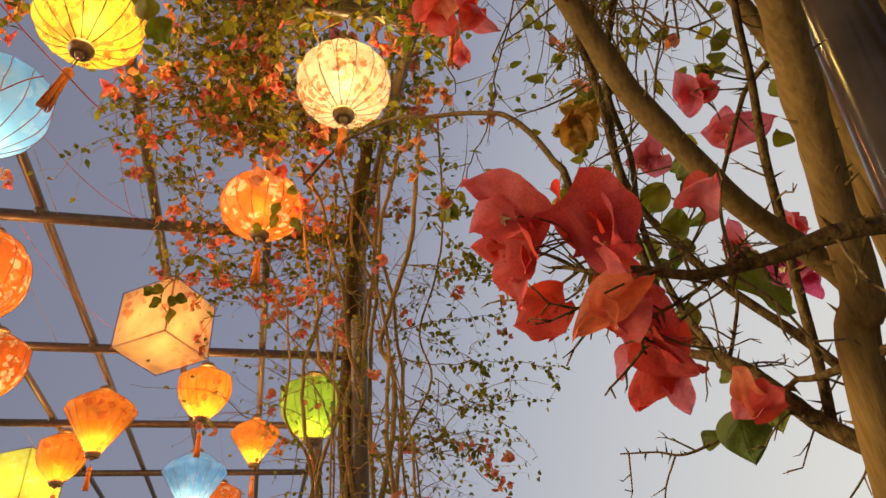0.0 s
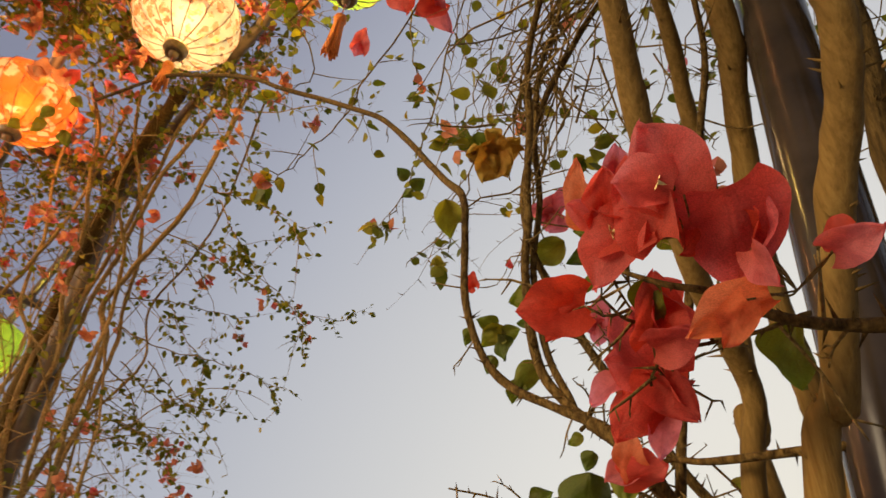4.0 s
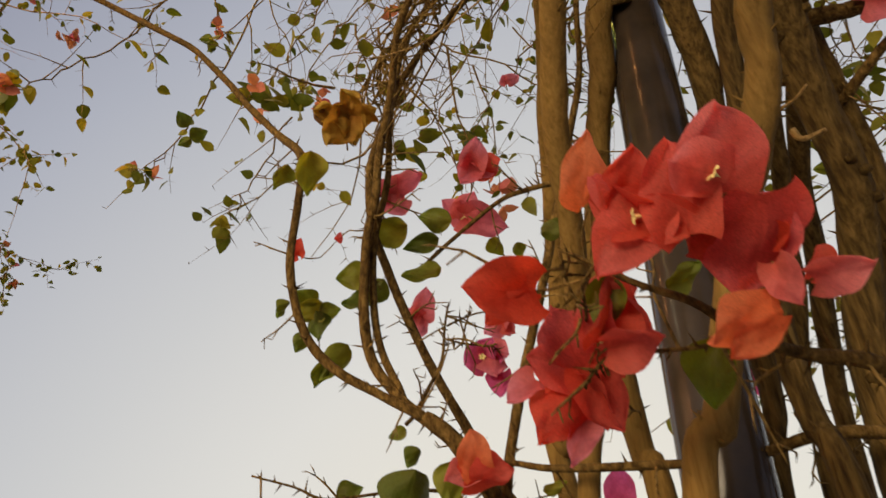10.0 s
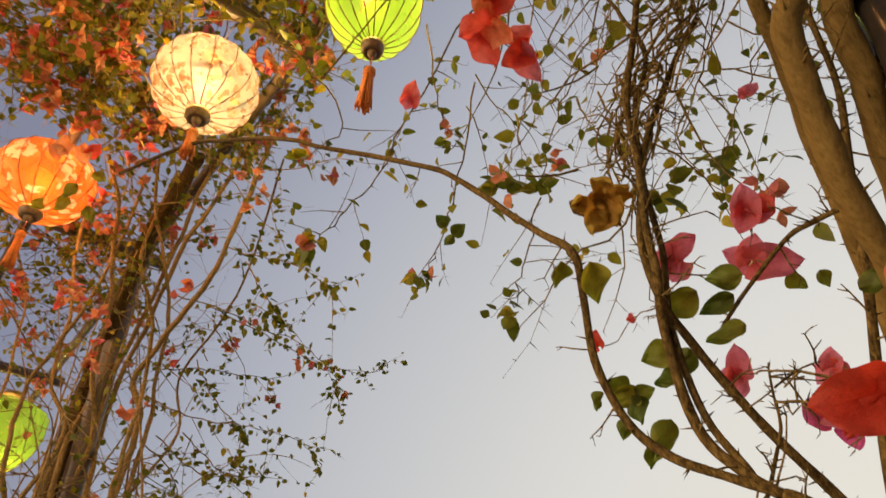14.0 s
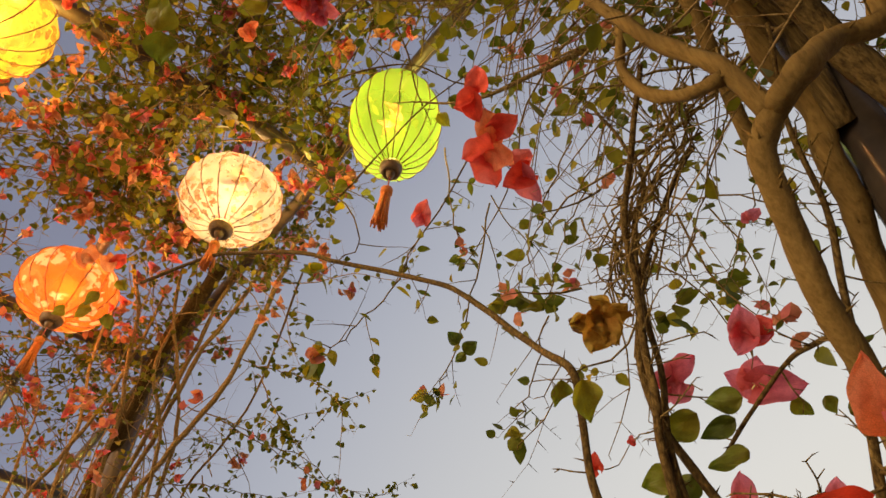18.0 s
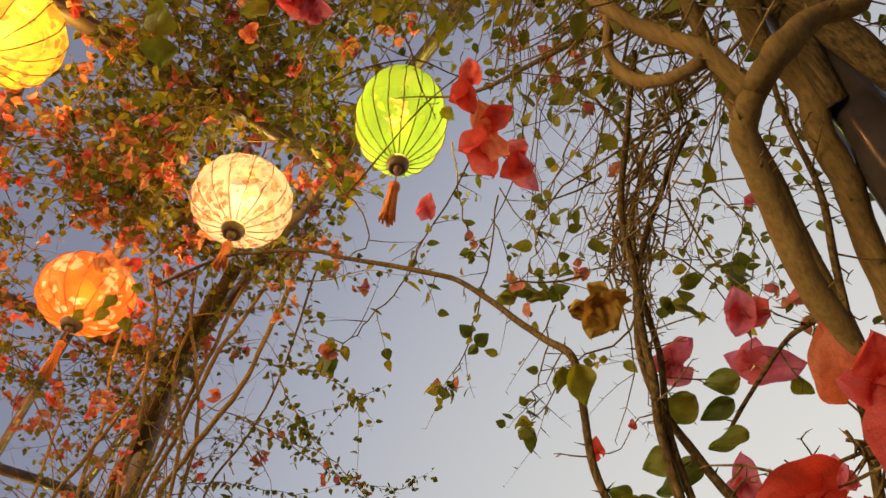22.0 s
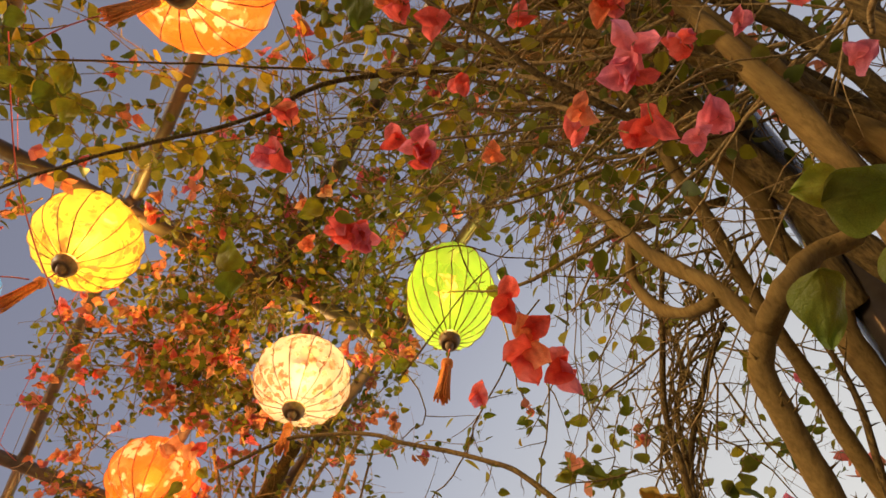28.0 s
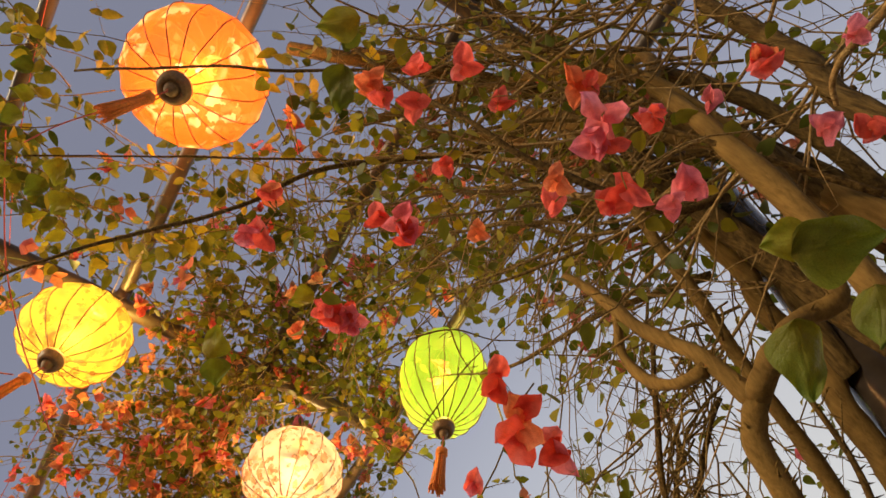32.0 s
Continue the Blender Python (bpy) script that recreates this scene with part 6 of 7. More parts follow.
    def finish(self, owner, twig_label, leaf_label, bloom_label, bark=None):
        part("twig_mass", self.twigs.mesh("twig_mass", bark or TWIG), owner, twig_label, kind="stuff")
        part("foliage", self.leaves.mesh("foliage", LEAF), owner, leaf_label, kind="stuff")
        part("blossom_mass", self.flowers.mesh("blossom_mass", BLOSSOM), owner, bloom_label, kind="stuff")


def grid(a, q, z):
    return PA * a + PB * q + Vector((0, 0, z))


# lanterns whose sightlines from the camera are kept clear
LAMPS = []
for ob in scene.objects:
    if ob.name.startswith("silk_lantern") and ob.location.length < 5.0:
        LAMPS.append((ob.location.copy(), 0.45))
g = Growth(3)
g.owner, g.single_leaves, g.single_blooms = near_vine, 270, 120
g.floor, g.rim = 0.98, 0.86
# canopy on the roof round the near post, thick over the edge rafter and the first crossbeam
for _ in range(215):
    a, q = 0.55 + 1.75 * g.r.random() ** 0.8, min(g.r.gauss(0.30, 0.28), g.r.uniform(0.55, 0.75))
    g.shoot(grid(a, q, g.r.gauss(4.02, 0.10)), rnd_dir(g.r, 0.3), g.r.uniform(0.25, 0.7), 0.2, 0.0034, 0.045, 0.60, 0.14, 3, 0.1, 0.5, 0.038, 0.5)
# fine brown twigs under the canopy
for _ in range(190):
    a, q = g.r.uniform(0.6, 2.9), g.r.uniform(-0.3, 0.6)
    g.shoot(grid(a, q, g.r.uniform(3.72, 4.0)), rnd_dir(g.r, 0.3), g.r.uniform(0.3, 0.7), 0.2, g.r.uniform(0.0018, 0.0034), 0.038, 0.22, 0.10, 3, 0.2, 0.7, 0.034, 0.5)
# the beam that runs out to the yellow lantern
for _ in range(110):
    q = g.r.uniform(-0.95, 0.6)
    g.shoot(grid(1.53 + g.r.gauss(0, 0.12), q, g.r.gauss(4.0, 0.06)), rnd_dir(g.r, 0.3), g.r.uniform(0.2, 0.5), 0.2, 0.0034, 0.046, 0.72, 0.16, 2, 0.1, 0.4, 0.038, 0.5)
# the same growth thinning out towards the next post
for _ in range(45):
    a, q = g.r.uniform(1.6, 2.6), g.r.uniform(-0.2, 0.6)
    g.shoot(grid(a, q, g.r.gauss(3.95, 0.06)), rnd_dir(g.r, 0.3), g.r.uniform(0.25, 0.6), 0.3, 0.0028, 0.046, 0.8, 0.4, 2, 0.1, 0.4, 0.038)
g.floor = 0.0
# the mat of fine twigs, leaves and orange bracts between the two posts
for _ in range(150):
    a, q = g.r.uniform(1.65, 3.9), -0.38 + 0.95 * g.r.random() ** 0.75
    g.shoot(grid(a, q, g.r.gauss(3.92, 0.08)), rnd_dir(g.r, 0.3), g.r.uniform(0.25, 0.6), 0.2, 0.0032, 0.040, 0.52, 0.26, 3, 0.15, 0.4, 0.036, 0.5)
g.floor = 0.98
# sparse leafy trails towards the open side
for _ in range(66):
    a, q = g.r.uniform(0.4, 1.5), g.r.uniform(-1.0, 0.0)
    g.shoot(grid(a, q, g.r.uniform(3.6, 3.95)), PB * -1 + rnd_dir(g.r) * 0.7, g.r.uniform(0.3, 0.8), 0.3, 0.0024, 0.064, 1.0, 0.05, 1, 0.05, 0.3, 0.04)
g.rim = 0.0
# tangle of bare brown twigs about the head of the post
for _ in range(20):
    s = Vector((0.30, 0.42, 0.0)) + Vector((g.r.gauss(0, 0.14), g.r.gauss(0, 0.16), g.r.uniform(2.55, 3.75)))
    w = (PA * g.r.uniform(0.2, 1.2) + PB * g.r.gauss(0, 0.5) + Vector((0, 0, g.r.gauss(0.1, 0.25))))
    g.shoot(s, w, g.r.uniform(0.5, 1.3), 0.1, g.r.uniform(0.002, 0.0042), 0.042, 0.18, 0.10, 2, 0.45, 0.8, 0.036, 0.55)
# thick brown tangle over the head of the post
for _ in range(22):
    s = Vector((0.34 + g.r.gauss(0, 0.14), 0.16 + g.r.gauss(0, 0.14), g.r.uniform(2.75, 3.7)))
    w = PA * g.r.uniform(-0.2, 1.0) + PB * g.r.gauss(0, 0.6) + Vector((0, 0, g.r.gauss(0.1, 0.25)))
    g.shoot(s, w, g.r.uniform(0.4, 1.0), 0.1, g.r.uniform(0.002, 0.0042), 0.044, 0.42, 0.10, 2, 0.25, 0.8, 0.036, 0.5)
# the thatch of old twigs and leaves behind the post head
for _ in range(30):
    s = Vector((0.45 + g.r.gauss(0, 0.20), 0.30 + g.r.gauss(0, 0.18), g.r.uniform(2.85, 3.85)))
    w = PA * g.r.gauss(0.2, 0.8) + PB * g.r.gauss(0, 0.8) + Vector((0, 0, g.r.gauss(0, 0.2)))
    g.shoot(s, w, g.r.uniform(0.35, 0.9), 0.15, g.r.uniform(0.0018, 0.004), 0.042, 0.34, 0.12, 2, 0.25, 0.6, 0.036, 0.5)
# hanging thorny twigs along the outer edge, leafy at their ends
for _ in range(7):
    a = g.r.uniform(-0.15, 1.35)
    q = g.r.uniform(0.55, 1.25)
    g.shoot(grid(a, q, g.r.uniform(3.4, 4.0)), Vector((g.r.gauss(0, 0.25), g.r.gauss(0, 0.25), -1)), g.r.uniform(0.4, 0.9), 0.3, 0.0030, 0.040, 0.30, 0.08, 2, 0.35, 0.9, 0.034, 0.55)
g.floor = 0.80
for _ in range(16):
    s = Vector((0.34 + g.r.gauss(0, 0.20), 1.10 + g.r.gauss(0, 0.25), g.r.uniform(2.6, 3.6)))
    g.shoot(s, Vector((g.r.gauss(0, 0.3), g.r.gauss(0, 0.3), -1)), g.r.uniform(0.3, 0.8), 0.3, 0.0028, 0.036, 0.62, 0.06, 2, 0.3, 0.8, 0.034, 0.55)
g.floor = 0.0
# leaves and twigs behind the trunks
for _ in range(26):
    s = Vector((g.r.uniform(0.6, 1.2), g.r.uniform(0.8, 1.5), g.r.uniform(2.0, 3.4)))
    g.shoot(s, rnd_dir(g.r, 0.7), g.r.uniform(0.25, 0.6), 0.5, 0.0024, 0.036, 0.5, 0.06, 1, 0.2, 0.6, 0.034)
for _ in range(26):
    s = Vector((g.r.uniform(0.62, 1.05), g.r.uniform(0.55, 1.0), g.r.uniform(2.05, 2.75)))
    g.shoot(s, rnd_dir(g.r, 0.7), g.r.uniform(0.2, 0.5), 0.5, 0.0022, 0.040, 0.62, 0.06, 2, 0.2, 0.6, 0.034, 0.5)
g.tufted([(-0.279, 1.129, 3.501), (-0.533, 1.219, 3.190), (-0.629, 1.253, 3.056), (-0.776, 1.287, 2.948), (-0.858, 1.290, 2.892)], 0.0030)
g.tufted([(-0.357, 1.446, 3.576), (-0.494, 1.614, 3.334), (-0.607, 1.721, 3.152), (-0.693, 1.763, 3.064)], 0.0034)
g.tufted([(-0.161, 1.079, 2.655), (-0.243, 1.159, 2.542), (-0.278, 1.198, 2.478)], 0.0021)
g.tufted([(-0.031, 1.047, 3.217), (-0.114, 1.108, 3.108), (-0.200, 1.180, 2.973), (-0.289, 1.252, 2.887)], 0.0026)
g.tufted([(-0.479, 1.323, 3.821), (-0.509, 1.461, 3.596), (-0.508, 1.576, 3.503)], 0.0036)
g.tufted([(0.102, 0.754, 2.926), (0.003, 0.850, 2.806), (-0.084, 0.907, 2.692), (-0.145, 0.991, 2.604)], 0.0021)
g.tufted([(0.267, 0.763, 2.774), (0.196, 0.850, 2.659), (0.118, 0.949, 2.578), (0.079, 1.009, 2.516)], 0.0019)
g.tufted([(0.379, 0.850, 2.807), (0.283, 0.931, 2.702), (0.185, 1.013, 2.572)], 0.0021)
g.tufted([(-0.868, 1.108, 3.580), (-0.763, 1.285, 3.381), (-0.906, 1.307, 3.293)], 0.0033)
# the dense brown beard of dead twigs over the arch
for _ in range(20):
    s = Vector((0.03 + g.r.gauss(0, 0.05), 0.82 + g.r.gauss(0, 0.05), g.r.uniform(2.40, 2.72)))
    g.shoot(s, Vector((g.r.gauss(-0.1, 0.3), g.r.gauss(-0.05, 0.3), g.r.choice((-1, -1, 0.6)))), g.r.uniform(0.15, 0.4), 0.2, 0.0024, 0.035, 0.06, 0.05, 2, 0.5, 0.9, 0.03, 0.75)
g.finish(near_vine, "tangle of thin thorny brown twigs", "small yellow-green leaves", "coral and pink papery bracts")

# long twigs that lie across the trunk heads, lightened in colour as if lit
k = Growth(17)
k.owner = near_vine
for _ in range(52):
    s = Vector((0.42 + k.r.gauss(0, 0.14), 0.26 + k.r.gauss(0, 0.13), k.r.uniform(2.50, 3.15)))
    w = PA * k.r.uniform(0.7, 1.2) + PB * k.r.gauss(-0.22, 0.30) + Vector((0, 0, k.r.gauss(0.10, 0.15)))
    k.shoot(s, w, k.r.uniform(0.5, 1.25), 0.05, k.r.uniform(0.0022, 0.0050), 0.042, 0.30, 0.12, 3, 0.4, 0.5, 0.030, 0.62)
for _ in range(20):
    s = Vector((0.16 + k.r.gauss(0, 0.16), 0.34 + k.r.gauss(0, 0.14), k.r.uniform(3.1, 3.7)))
    w = PA * k.r.uniform(0.3, 1.2) + PB * k.r.gauss(-0.1, 0.6) + Vector((0, 0, k.r.gauss(0.05, 0.15)))
    k.shoot(s, w, k.r.uniform(0.4, 1.0), 0.05, k.r.uniform(0.0020, 0.0042), 0.044, 0.45, 0.10, 2, 0.2, 0.5, 0.030, 0.62)
# the thatch of dead twigs and leaves that hides the post head from below
for _ in range(30):
    s = Vector((0.31 + k.r.gauss(0, 0.11), 0.42 + k.r.gauss(0, 0.13), k.r.uniform(2.62, 2.95)))
    w = rnd_dir(k.r, 0.35) + PA * 0.35 + Vector((0, 0, 0.25))
    k.shoot(s, w, k.r.uniform(0.25, 0.6), 0.0, k.r.uniform(0.0018, 0.0040), 0.046, 0.45, 0.14, 3, 0.2, 0.5, 0.030, 0.62)
k.finish(near_vine, "long twigs lying across the trunk heads, lightened as if lit", "olive leaves between long twigs", "small coral bracts between long twigs", PALE_LIT_TWIG)

# ---- the far vine ----
# tan stems that lean out from the post over the roof, each as (radius below, radius above, line)
STEMS = [
    (0.012, 0.006, [(-2.19, 2.13, 3.18), (-2.01, 2.05, 3.31), (-1.74, 1.95, 3.50), (-1.52, 1.81, 3.71), (-1.38, 1.71, 3.86), (-1.30, 1.64, 3.95)]),
    (0.011, 0.005, [(-2.35, 2.13, 3.21), (-2.17, 2.04, 3.38), (-1.94, 1.90, 3.62), (-1.78, 1.79, 3.81), (-1.65, 1.72, 3.95)]),
    (0.01, 0.005, [(-2.28, 2.14, 3.23), (-2.03, 1.98, 3.45), (-1.81, 1.84, 3.65), (-1.57, 1.74, 3.83), (-1.44, 1.66, 3.95)]),
    (0.009, 0.004, [(-2.11, 2.17, 3.18), (-1.99, 2.03, 3.41), (-1.93, 1.84, 3.62), (-1.90, 1.70, 3.77), (-1.83, 1.58, 3.95)]),
    (0.01, 0.005, [(-2.32, 2.02, 3.20), (-2.21, 1.91, 3.39), (-2.13, 1.76, 3.62), (-2.07, 1.66, 3.79), (-2.04, 1.50, 3.95)]),
    (0.046, 0.032, [(-2.43, 2.11, 3.36), (-2.24, 1.98, 3.53), (-2.00, 1.81, 3.72), (-1.83, 1.73, 3.84), (-1.68, 1.64, 3.95)]),
    (0.006, 0.003, [(-2.22, 2.43, 3.34), (-1.89, 2.27, 3.53), (-1.64, 2.10, 3.71), (-1.35, 1.81, 3.95)]),
    (0.009, 0.004, [(-2.47, 1.85, 3.09), (-2.34, 1.83, 3.26), (-2.20, 1.80, 3.49), (-2.09, 1.75, 3.73), (-2.01, 1.70, 3.95)]),
    (0.008, 0.004, [(-2.38, 1.88, 3.09), (-2.35, 1.84, 3.38), (-2.36, 1.77, 3.67), (-2.35, 1.73, 3.95)]),
    (0.007, 0.003, [(-2.60, 1.85, 3.12), (-2.67, 1.87, 3.42), (-2.74, 1.87, 3.68), (-2.86, 1.80, 3.95)]),
    (0.009, 0.004, [(-2.12, 2.12, 3.16), (-2.04, 1.98, 3.39), (-2.02, 1.84, 3.53), (-1.96, 1.76, 3.70), (-1.82, 1.70, 3.95)]),
]
SPRAYS = [
    [(-2.14, 2.21, 3.68), (-1.97, 2.42, 3.66), (-1.78, 2.66, 3.55), (-1.64, 2.83, 3.50), (-1.46, 3.05, 3.52)],
    [(-1.69, 1.97, 3.66), (-1.55, 1.98, 3.58), (-1.39, 2.01, 3.52), (-1.23, 2.03, 3.38), (-1.14, 1.98, 3.25)],
    [(-2.21, 2.28, 3.32), (-2.08, 2.45, 3.38), (-1.95, 2.62, 3.40), (-1.86, 2.75, 3.42)],
    [(-2.13, 2.15, 3.11), (-1.99, 2.31, 3.05), (-1.82, 2.50, 3.05), (-1.66, 2.68, 3.02), (-1.58, 2.76, 2.93)],
    [(-2.18, 2.32, 3.01), (-2.06, 2.50, 2.88), (-1.92, 2.71, 2.91), (-1.86, 2.82, 2.96)],
    [(-1.94, 2.14, 3.55), (-1.79, 2.34, 3.49), (-1.65, 2.54, 3.49), (-1.51, 2.72, 3.34), (-1.54, 2.73, 3.26)],
    [(-2.18, 2.14, 2.68), (-2.06, 2.28, 2.69), (-1.93, 2.44, 2.63), (-1.87, 2.52, 2.59)],
    [(-2.11, 2.40, 3.41), (-2.00, 2.47, 3.19), (-1.90, 2.54, 3.06), (-1.87, 2.51, 2.86)],
    [(-2.17, 2.48, 3.08), (-2.08, 2.58, 2.97), (-2.00, 2.67, 2.88), (-1.91, 2.77, 2.77)],
    [(-1.57, 1.95, 3.54), (-1.51, 2.02, 3.40), (-1.46, 2.07, 3.31), (-1.46, 2.07, 3.28)],
    [(-2.22, 2.27, 2.97), (-2.11, 2.39, 2.85), (-2.06, 2.45, 2.69), (-1.97, 2.55, 2.59)],
]
h = Growth(8)
h.owner, h.single_blooms = far_vine, 60
for r0, r1, line in STEMS:
    top = Vector(line[0])
    c0 = Vector((-2.36 + h.r.uniform(-0.16, 0.16), 2.12 + h.r.uniform(-0.16, 0.16), 0.0))
    crook = 0.02 if r0 > 0.03 else 0.10
    low = [c0.lerp(top, u) + rnd_dir(h.r) * crook for u in (0.3, 0.5, 0.65, 0.8, 0.92)]
    pts = [c0, *low, *line]
    # thin stems take the pale tone that has lantern light in it
    path = woody(pts, r0 * 1.35 if r0 < 0.03 else r0, r1 * 1.7 if r0 < 0.03 else r1, "trunk", far_vine, BARK if r0 > 0.03 else PALE_LIT_TWIG, 0.10, 6, wobble=0.010)
    h.along(path[len(path) // 2:], 3, 0.02, 0.15, 0.35, droop=0.3, leafy=0.28, flower=0.10, size=0.034, leaf=0.036)
h.edge = True
for k in range(12):
    an = h.r.uniform(0, 6.283)
    rr = h.r.uniform(0.05, 0.18)
    c0 = Vector((-2.36 + rr * math.cos(an), 2.12 + rr * math.sin(an), 0.0))
    lean = Vector((h.r.gauss(0.0, 0.08), h.r.gauss(0.0, 0.08), 0))
    top = Vector((-2.30 + h.r.gauss(0, 0.30), 2.05 + h.r.gauss(0, 0.28), h.r.uniform(3.5, 4.05)))
    pts = [c0, c0 * 0.6 + Vector((-2.36, 2.12, 0)) * 0.4 + Vector((0, 0, 1.4)) + lean, Vector((-2.36, 2.12, 2.6)) + lean * 1.6, top]
    path = woody(pts, h.r.uniform(0.006, 0.014), 0.0018, "trunk", far_vine, PALE_LIT_TWIG, 0.10, 7, wobble=0.012)
    h.along(path[len(path) // 2:], 2, 0.02, 0.25, 0.6, droop=0.4, leafy=0.32, flower=0.10, size=0.034, leaf=0.036)
# growth on the roof above the stems
for _ in range(130):
    a, q = h.r.gauss(2.6, 0.5), min(h.r.gauss(0.30, 0.32), h.r.uniform(0.55, 0.8))
    h.shoot(grid(a, q, h.r.gauss(3.9, 0.12)), rnd_dir(h.r, 0.4), h.r.uniform(0.3, 0.75), 0.35, 0.0032, 0.038, 0.52, 0.22, 3, 0.1, 0.4, 0.034, 0.5)
# thin twigs that cross between the stems
for _ in range(60):
    s = Vector((-2.25 + h.r.gauss(0, 0.26), 2.05 + h.r.gauss(0, 0.24), h.r.uniform(2.3, 3.7)))
    h.shoot(s, rnd_dir(h.r, 0.8) + Vector((0, 0, 0.4)), h.r.uniform(0.3, 0.8), 0.2, 0.0026, 0.032, 0.22, 0.13, 3, 0.25, 0.4, 0.034, 0.45)
for _ in range(26):
    s = Vector((-2.32 + h.r.gauss(0, 0.24), 2.12 + h.r.gauss(0, 0.22), h.r.uniform(1.5, 2.9)))
    h.shoot(s, rnd_dir(h.r, 0.8) + Vector((0, 0, 0.5)), h.r.uniform(0.3, 0.8), 0.1, 0.0034, 0.032, 0.16, 0.14, 3, 0.3, 0.4, 0.034, 0.5)
# long leafy sprays reaching outward
h.edge = False
for line in SPRAYS:
    h.spray(line, 0.0034)
for _ in range(16):
    s = Vector((-2.30 + h.r.gauss(0, 0.15), 2.25 + h.r.gauss(0, 0.15), h.r.uniform(2.3, 3.0)))
    w = PB * h.r.uniform(0.5, 1.0) + PA * h.r.gauss(-0.05, 0.35) + Vector((0, 0, h.r.uniform(-0.1, 0.4)))
    h.shoot(s, w, h.r.uniform(0.4, 0.8), 0.45, 0.0028, 0.034, 0.36, 0.08, 3, 0.35, 0.3, 0.036, 0.35)
# the far twigs are lightened for lantern light as well
h.finish(far_vine, "thin brown twigs of a far vine", "small green leaves of a far vine", "coral bracts of a far vine", PALE_LIT_TWIG)

# twigs and single leaves, placed on the camera's rays to cross the lanterns
spurs(branch([(-0.687, 1.006, 3.219), (-0.589, 0.974, 3.278), (-0.477, 0.929, 3.339), (-0.314, 0.885, 3.400), (-0.149, 0.845, 3.441)], 0.0032, 0.0016, TWIG), 3, 0.02, 0.05)
spurs(branch([(-0.627, 0.725, 3.332), (-0.502, 0.737, 3.368), (-0.373, 0.783, 3.381), (-0.273, 0.862, 3.362), (-0.148, 0.920, 3.347)], 0.0032, 0.0016, TWIG), 3, 0.02, 0.05)
spurs(branch([(-0.403, 0.682, 3.526), (-0.396, 0.789, 3.485), (-0.410, 0.888, 3.436), (-0.400, 0.974, 3.393)], 0.0032, 0.0016, TWIG), 3, 0.02, 0.05)
bract(near_vine, (-0.323, 0.908, 3.387), (-0.291, 0.938, 3.365), 0.039, 'leaf')
bract(near_vine, (-0.363, 0.932, 3.366), (-0.340, 0.970, 3.338), 0.036, 'leaf')
bract(near_vine, (-0.657, 0.982, 3.246), (-0.695, 0.986, 3.216), 0.034, 'leaf')
bract(far_vine, (-1.833, 1.179, 3.619), (-1.874, 1.164, 3.559), 0.060, 'apricot')
bract(far_vine, (-1.817, 1.206, 3.618), (-1.804, 1.254, 3.570), 0.060, 'apricot')
bract(far_vine, (-1.804, 1.245, 3.605), (-1.751, 1.237, 3.629), 0.050, 'coral')
bract(far_vine, (-1.900, 1.307, 3.470), (-1.933, 1.288, 3.415), 0.050, 'leaf')
bract(far_vine, (-1.869, 1.287, 3.515), (-1.901, 1.284, 3.452), 0.045, 'leaf')
bract(far_vine, (-1.961, 1.258, 3.439), (-1.984, 1.238, 3.395), 0.045, 'leaf')
bract(far_vine, (-1.872, 1.359, 3.461), (-1.855, 1.404, 3.411), 0.050, 'leaf')
bract(far_vine, (-1.813, 1.296, 3.563), (-1.783, 1.338, 3.532), 0.045, 'leaf')
bract(far_vine, (-1.868, 1.193, 3.577), (-1.875, 1.136, 3.575), 0.050, 'apricot')
woody([(-2.468, 1.329, 3.746), (-2.586, 1.266, 3.626), (-2.673, 1.228, 3.520), (-2.735, 1.186, 3.446), (-2.766, 1.195, 3.389), (-2.777, 1.253, 3.332)], 0.0034, 0.0016, "branch", far_vine, TWIG, 0.08, 6)
bract(far_vine, (-2.735, 1.186, 3.446), (-2.762, 1.128, 3.419), 0.055, 'leaf')
bract(far_vine, (-2.761, 1.191, 3.401), (-2.791, 1.149, 3.356), 0.055, 'leaf')
bract(far_vine, (-2.754, 1.221, 3.392), (-2.719, 1.262, 3.403), 0.055, 'leaf')
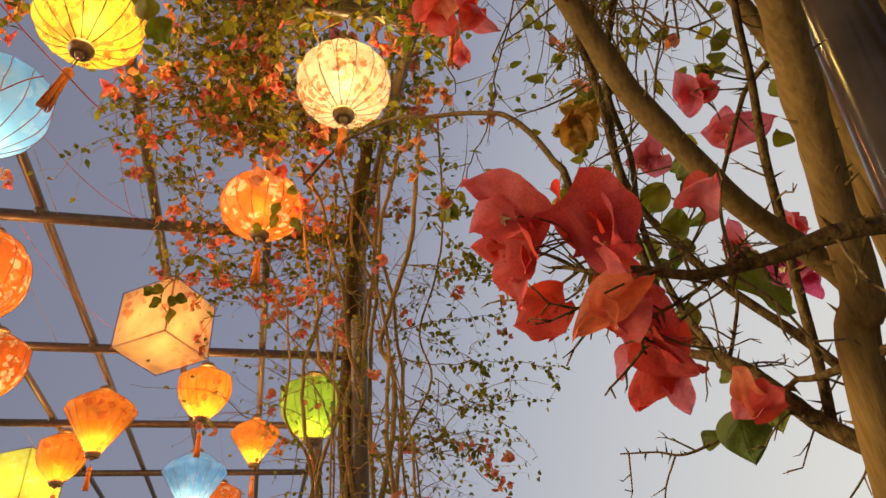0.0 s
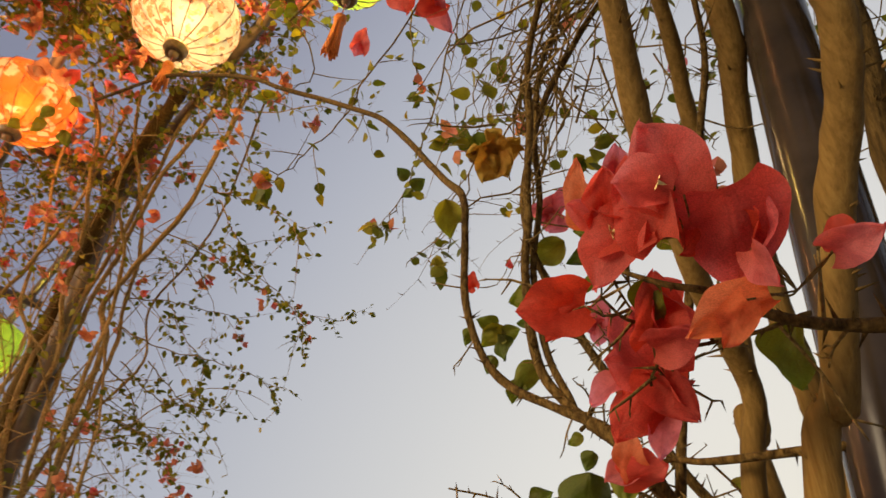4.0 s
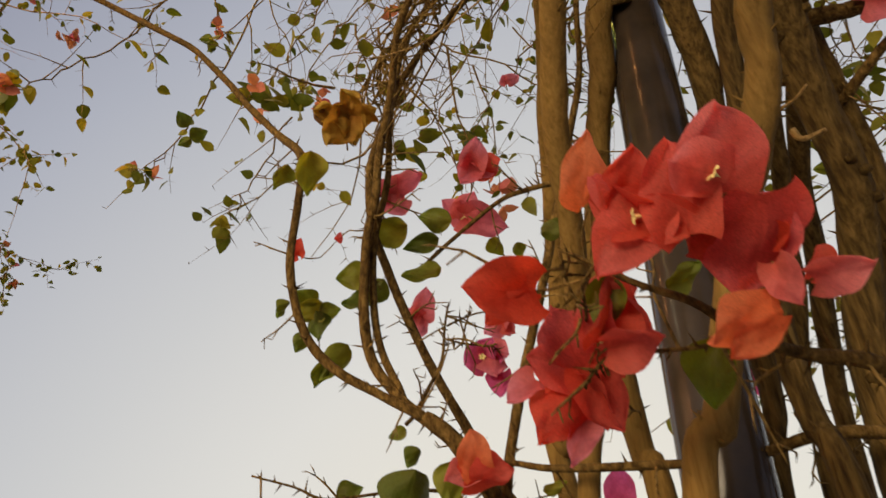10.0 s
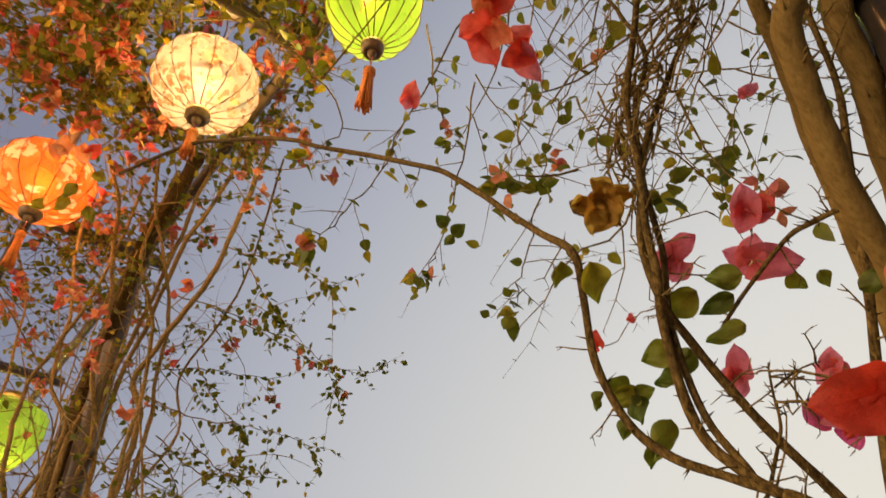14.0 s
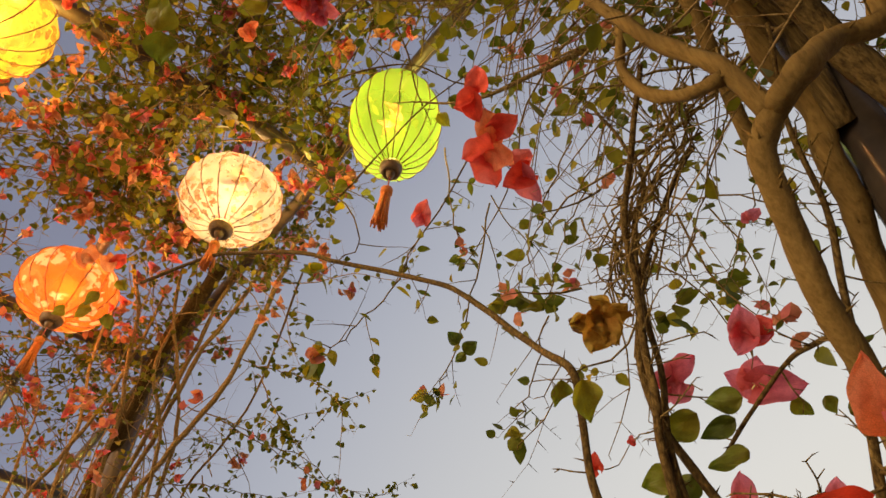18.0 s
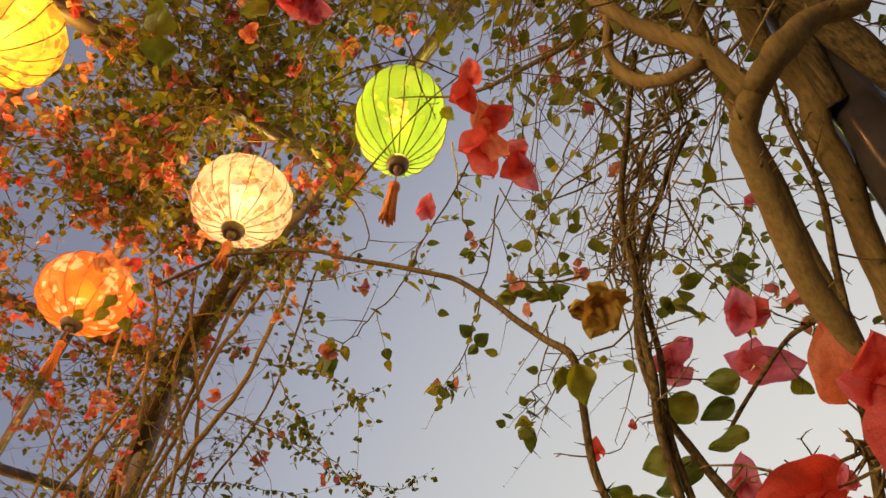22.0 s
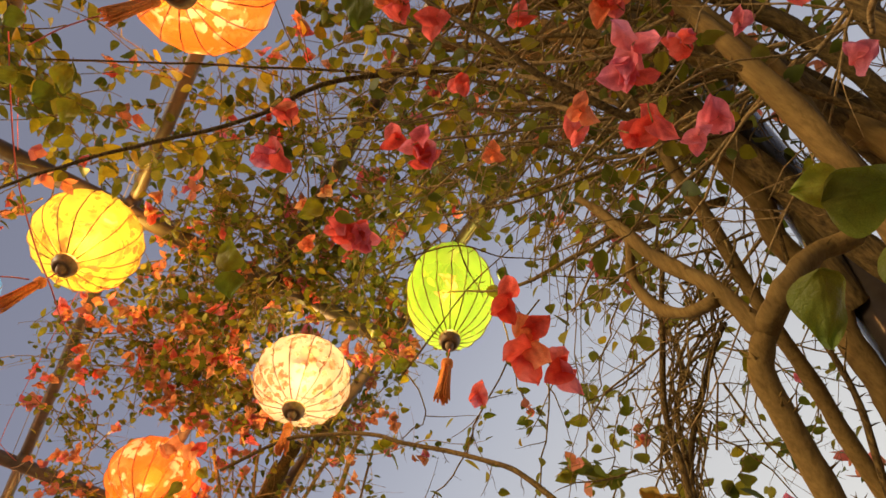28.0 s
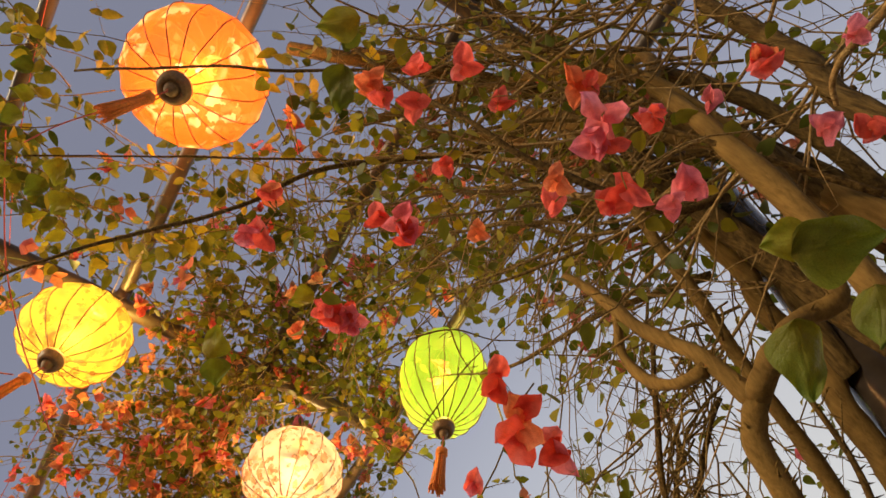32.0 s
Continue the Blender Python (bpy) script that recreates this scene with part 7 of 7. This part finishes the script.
bract(far_vine, (-2.761, 1.240, 3.369), (-2.781, 1.267, 3.291), 0.055, 'leaf')
bract(far_vine, (-2.728, 1.246, 3.421), (-2.705, 1.304, 3.398), 0.055, 'leaf')
bract(far_vine, (-2.641, 1.242, 3.560), (-2.596, 1.244, 3.606), 0.055, 'leaf')
bract(far_vine, (-2.766, 1.147, 3.421), (-2.761, 1.096, 3.439), 0.055, 'leaf')

# ---- loose red cords strung between the lanterns ----
def strung(a, b, sag, r=0.0016):
    a, b = Vector(a), Vector(b)
    buf = Buf()
    pts = []
    for i in range(21):
        u = i / 20
        pts.append(a.lerp(b, u) + Vector((0, 0, -sag * 4 * u * (1 - u))))
    buf.tube(pts, [r] * 21, 5)
    ob = new("red_rope", buf.mesh("red_rope", CORD))
    return tagged(ob, "thin red rope strung between roof pipes", "rope", "ropes under the roof")


strung(grid(1.53, -0.49, 3.95), grid(3.12, -0.6, 3.95), 0.16)
strung(grid(1.53, -1.07, 3.95), grid(3.12, -0.49, 3.95), 0.22)
strung(grid(0.0, -1.07, 3.95), grid(1.53, -0.9, 3.95), 0.12)
strung(grid(3.12, -1.2, 3.95), grid(4.72, -0.49, 3.95), 0.2)


def thread(points, r0, r1):
    buf = Buf()
    pts = spline(points, 6)
    buf.tube(pts, [r0] * len(pts), 5)
    return tagged(new("red_thread", buf.mesh("red_thread", CORD)), "loose red thread blowing beside a lantern", "thread", "loose threads under the roof")


thread([(-1.216, -0.304, 3.566), (-1.285, -0.181, 3.502), (-1.346, -0.042, 3.417), (-1.380, 0.065, 3.356), (-1.401, 0.207, 3.276), (-1.383, 0.291, 3.205), (-1.396, 0.357, 3.175), (-1.402, 0.418, 3.148)], 0.0023, 0.0021)
thread([(-1.519, 0.162, 3.171), (-1.437, 0.202, 3.174), (-1.374, 0.233, 3.159)], 0.0022, 0.0021)
thread([(-0.884, -0.189, 3.586), (-0.900, -0.209, 3.465), (-0.986, -0.230, 3.415), (-1.064, -0.235, 3.366)], 0.0021, 0.0017)
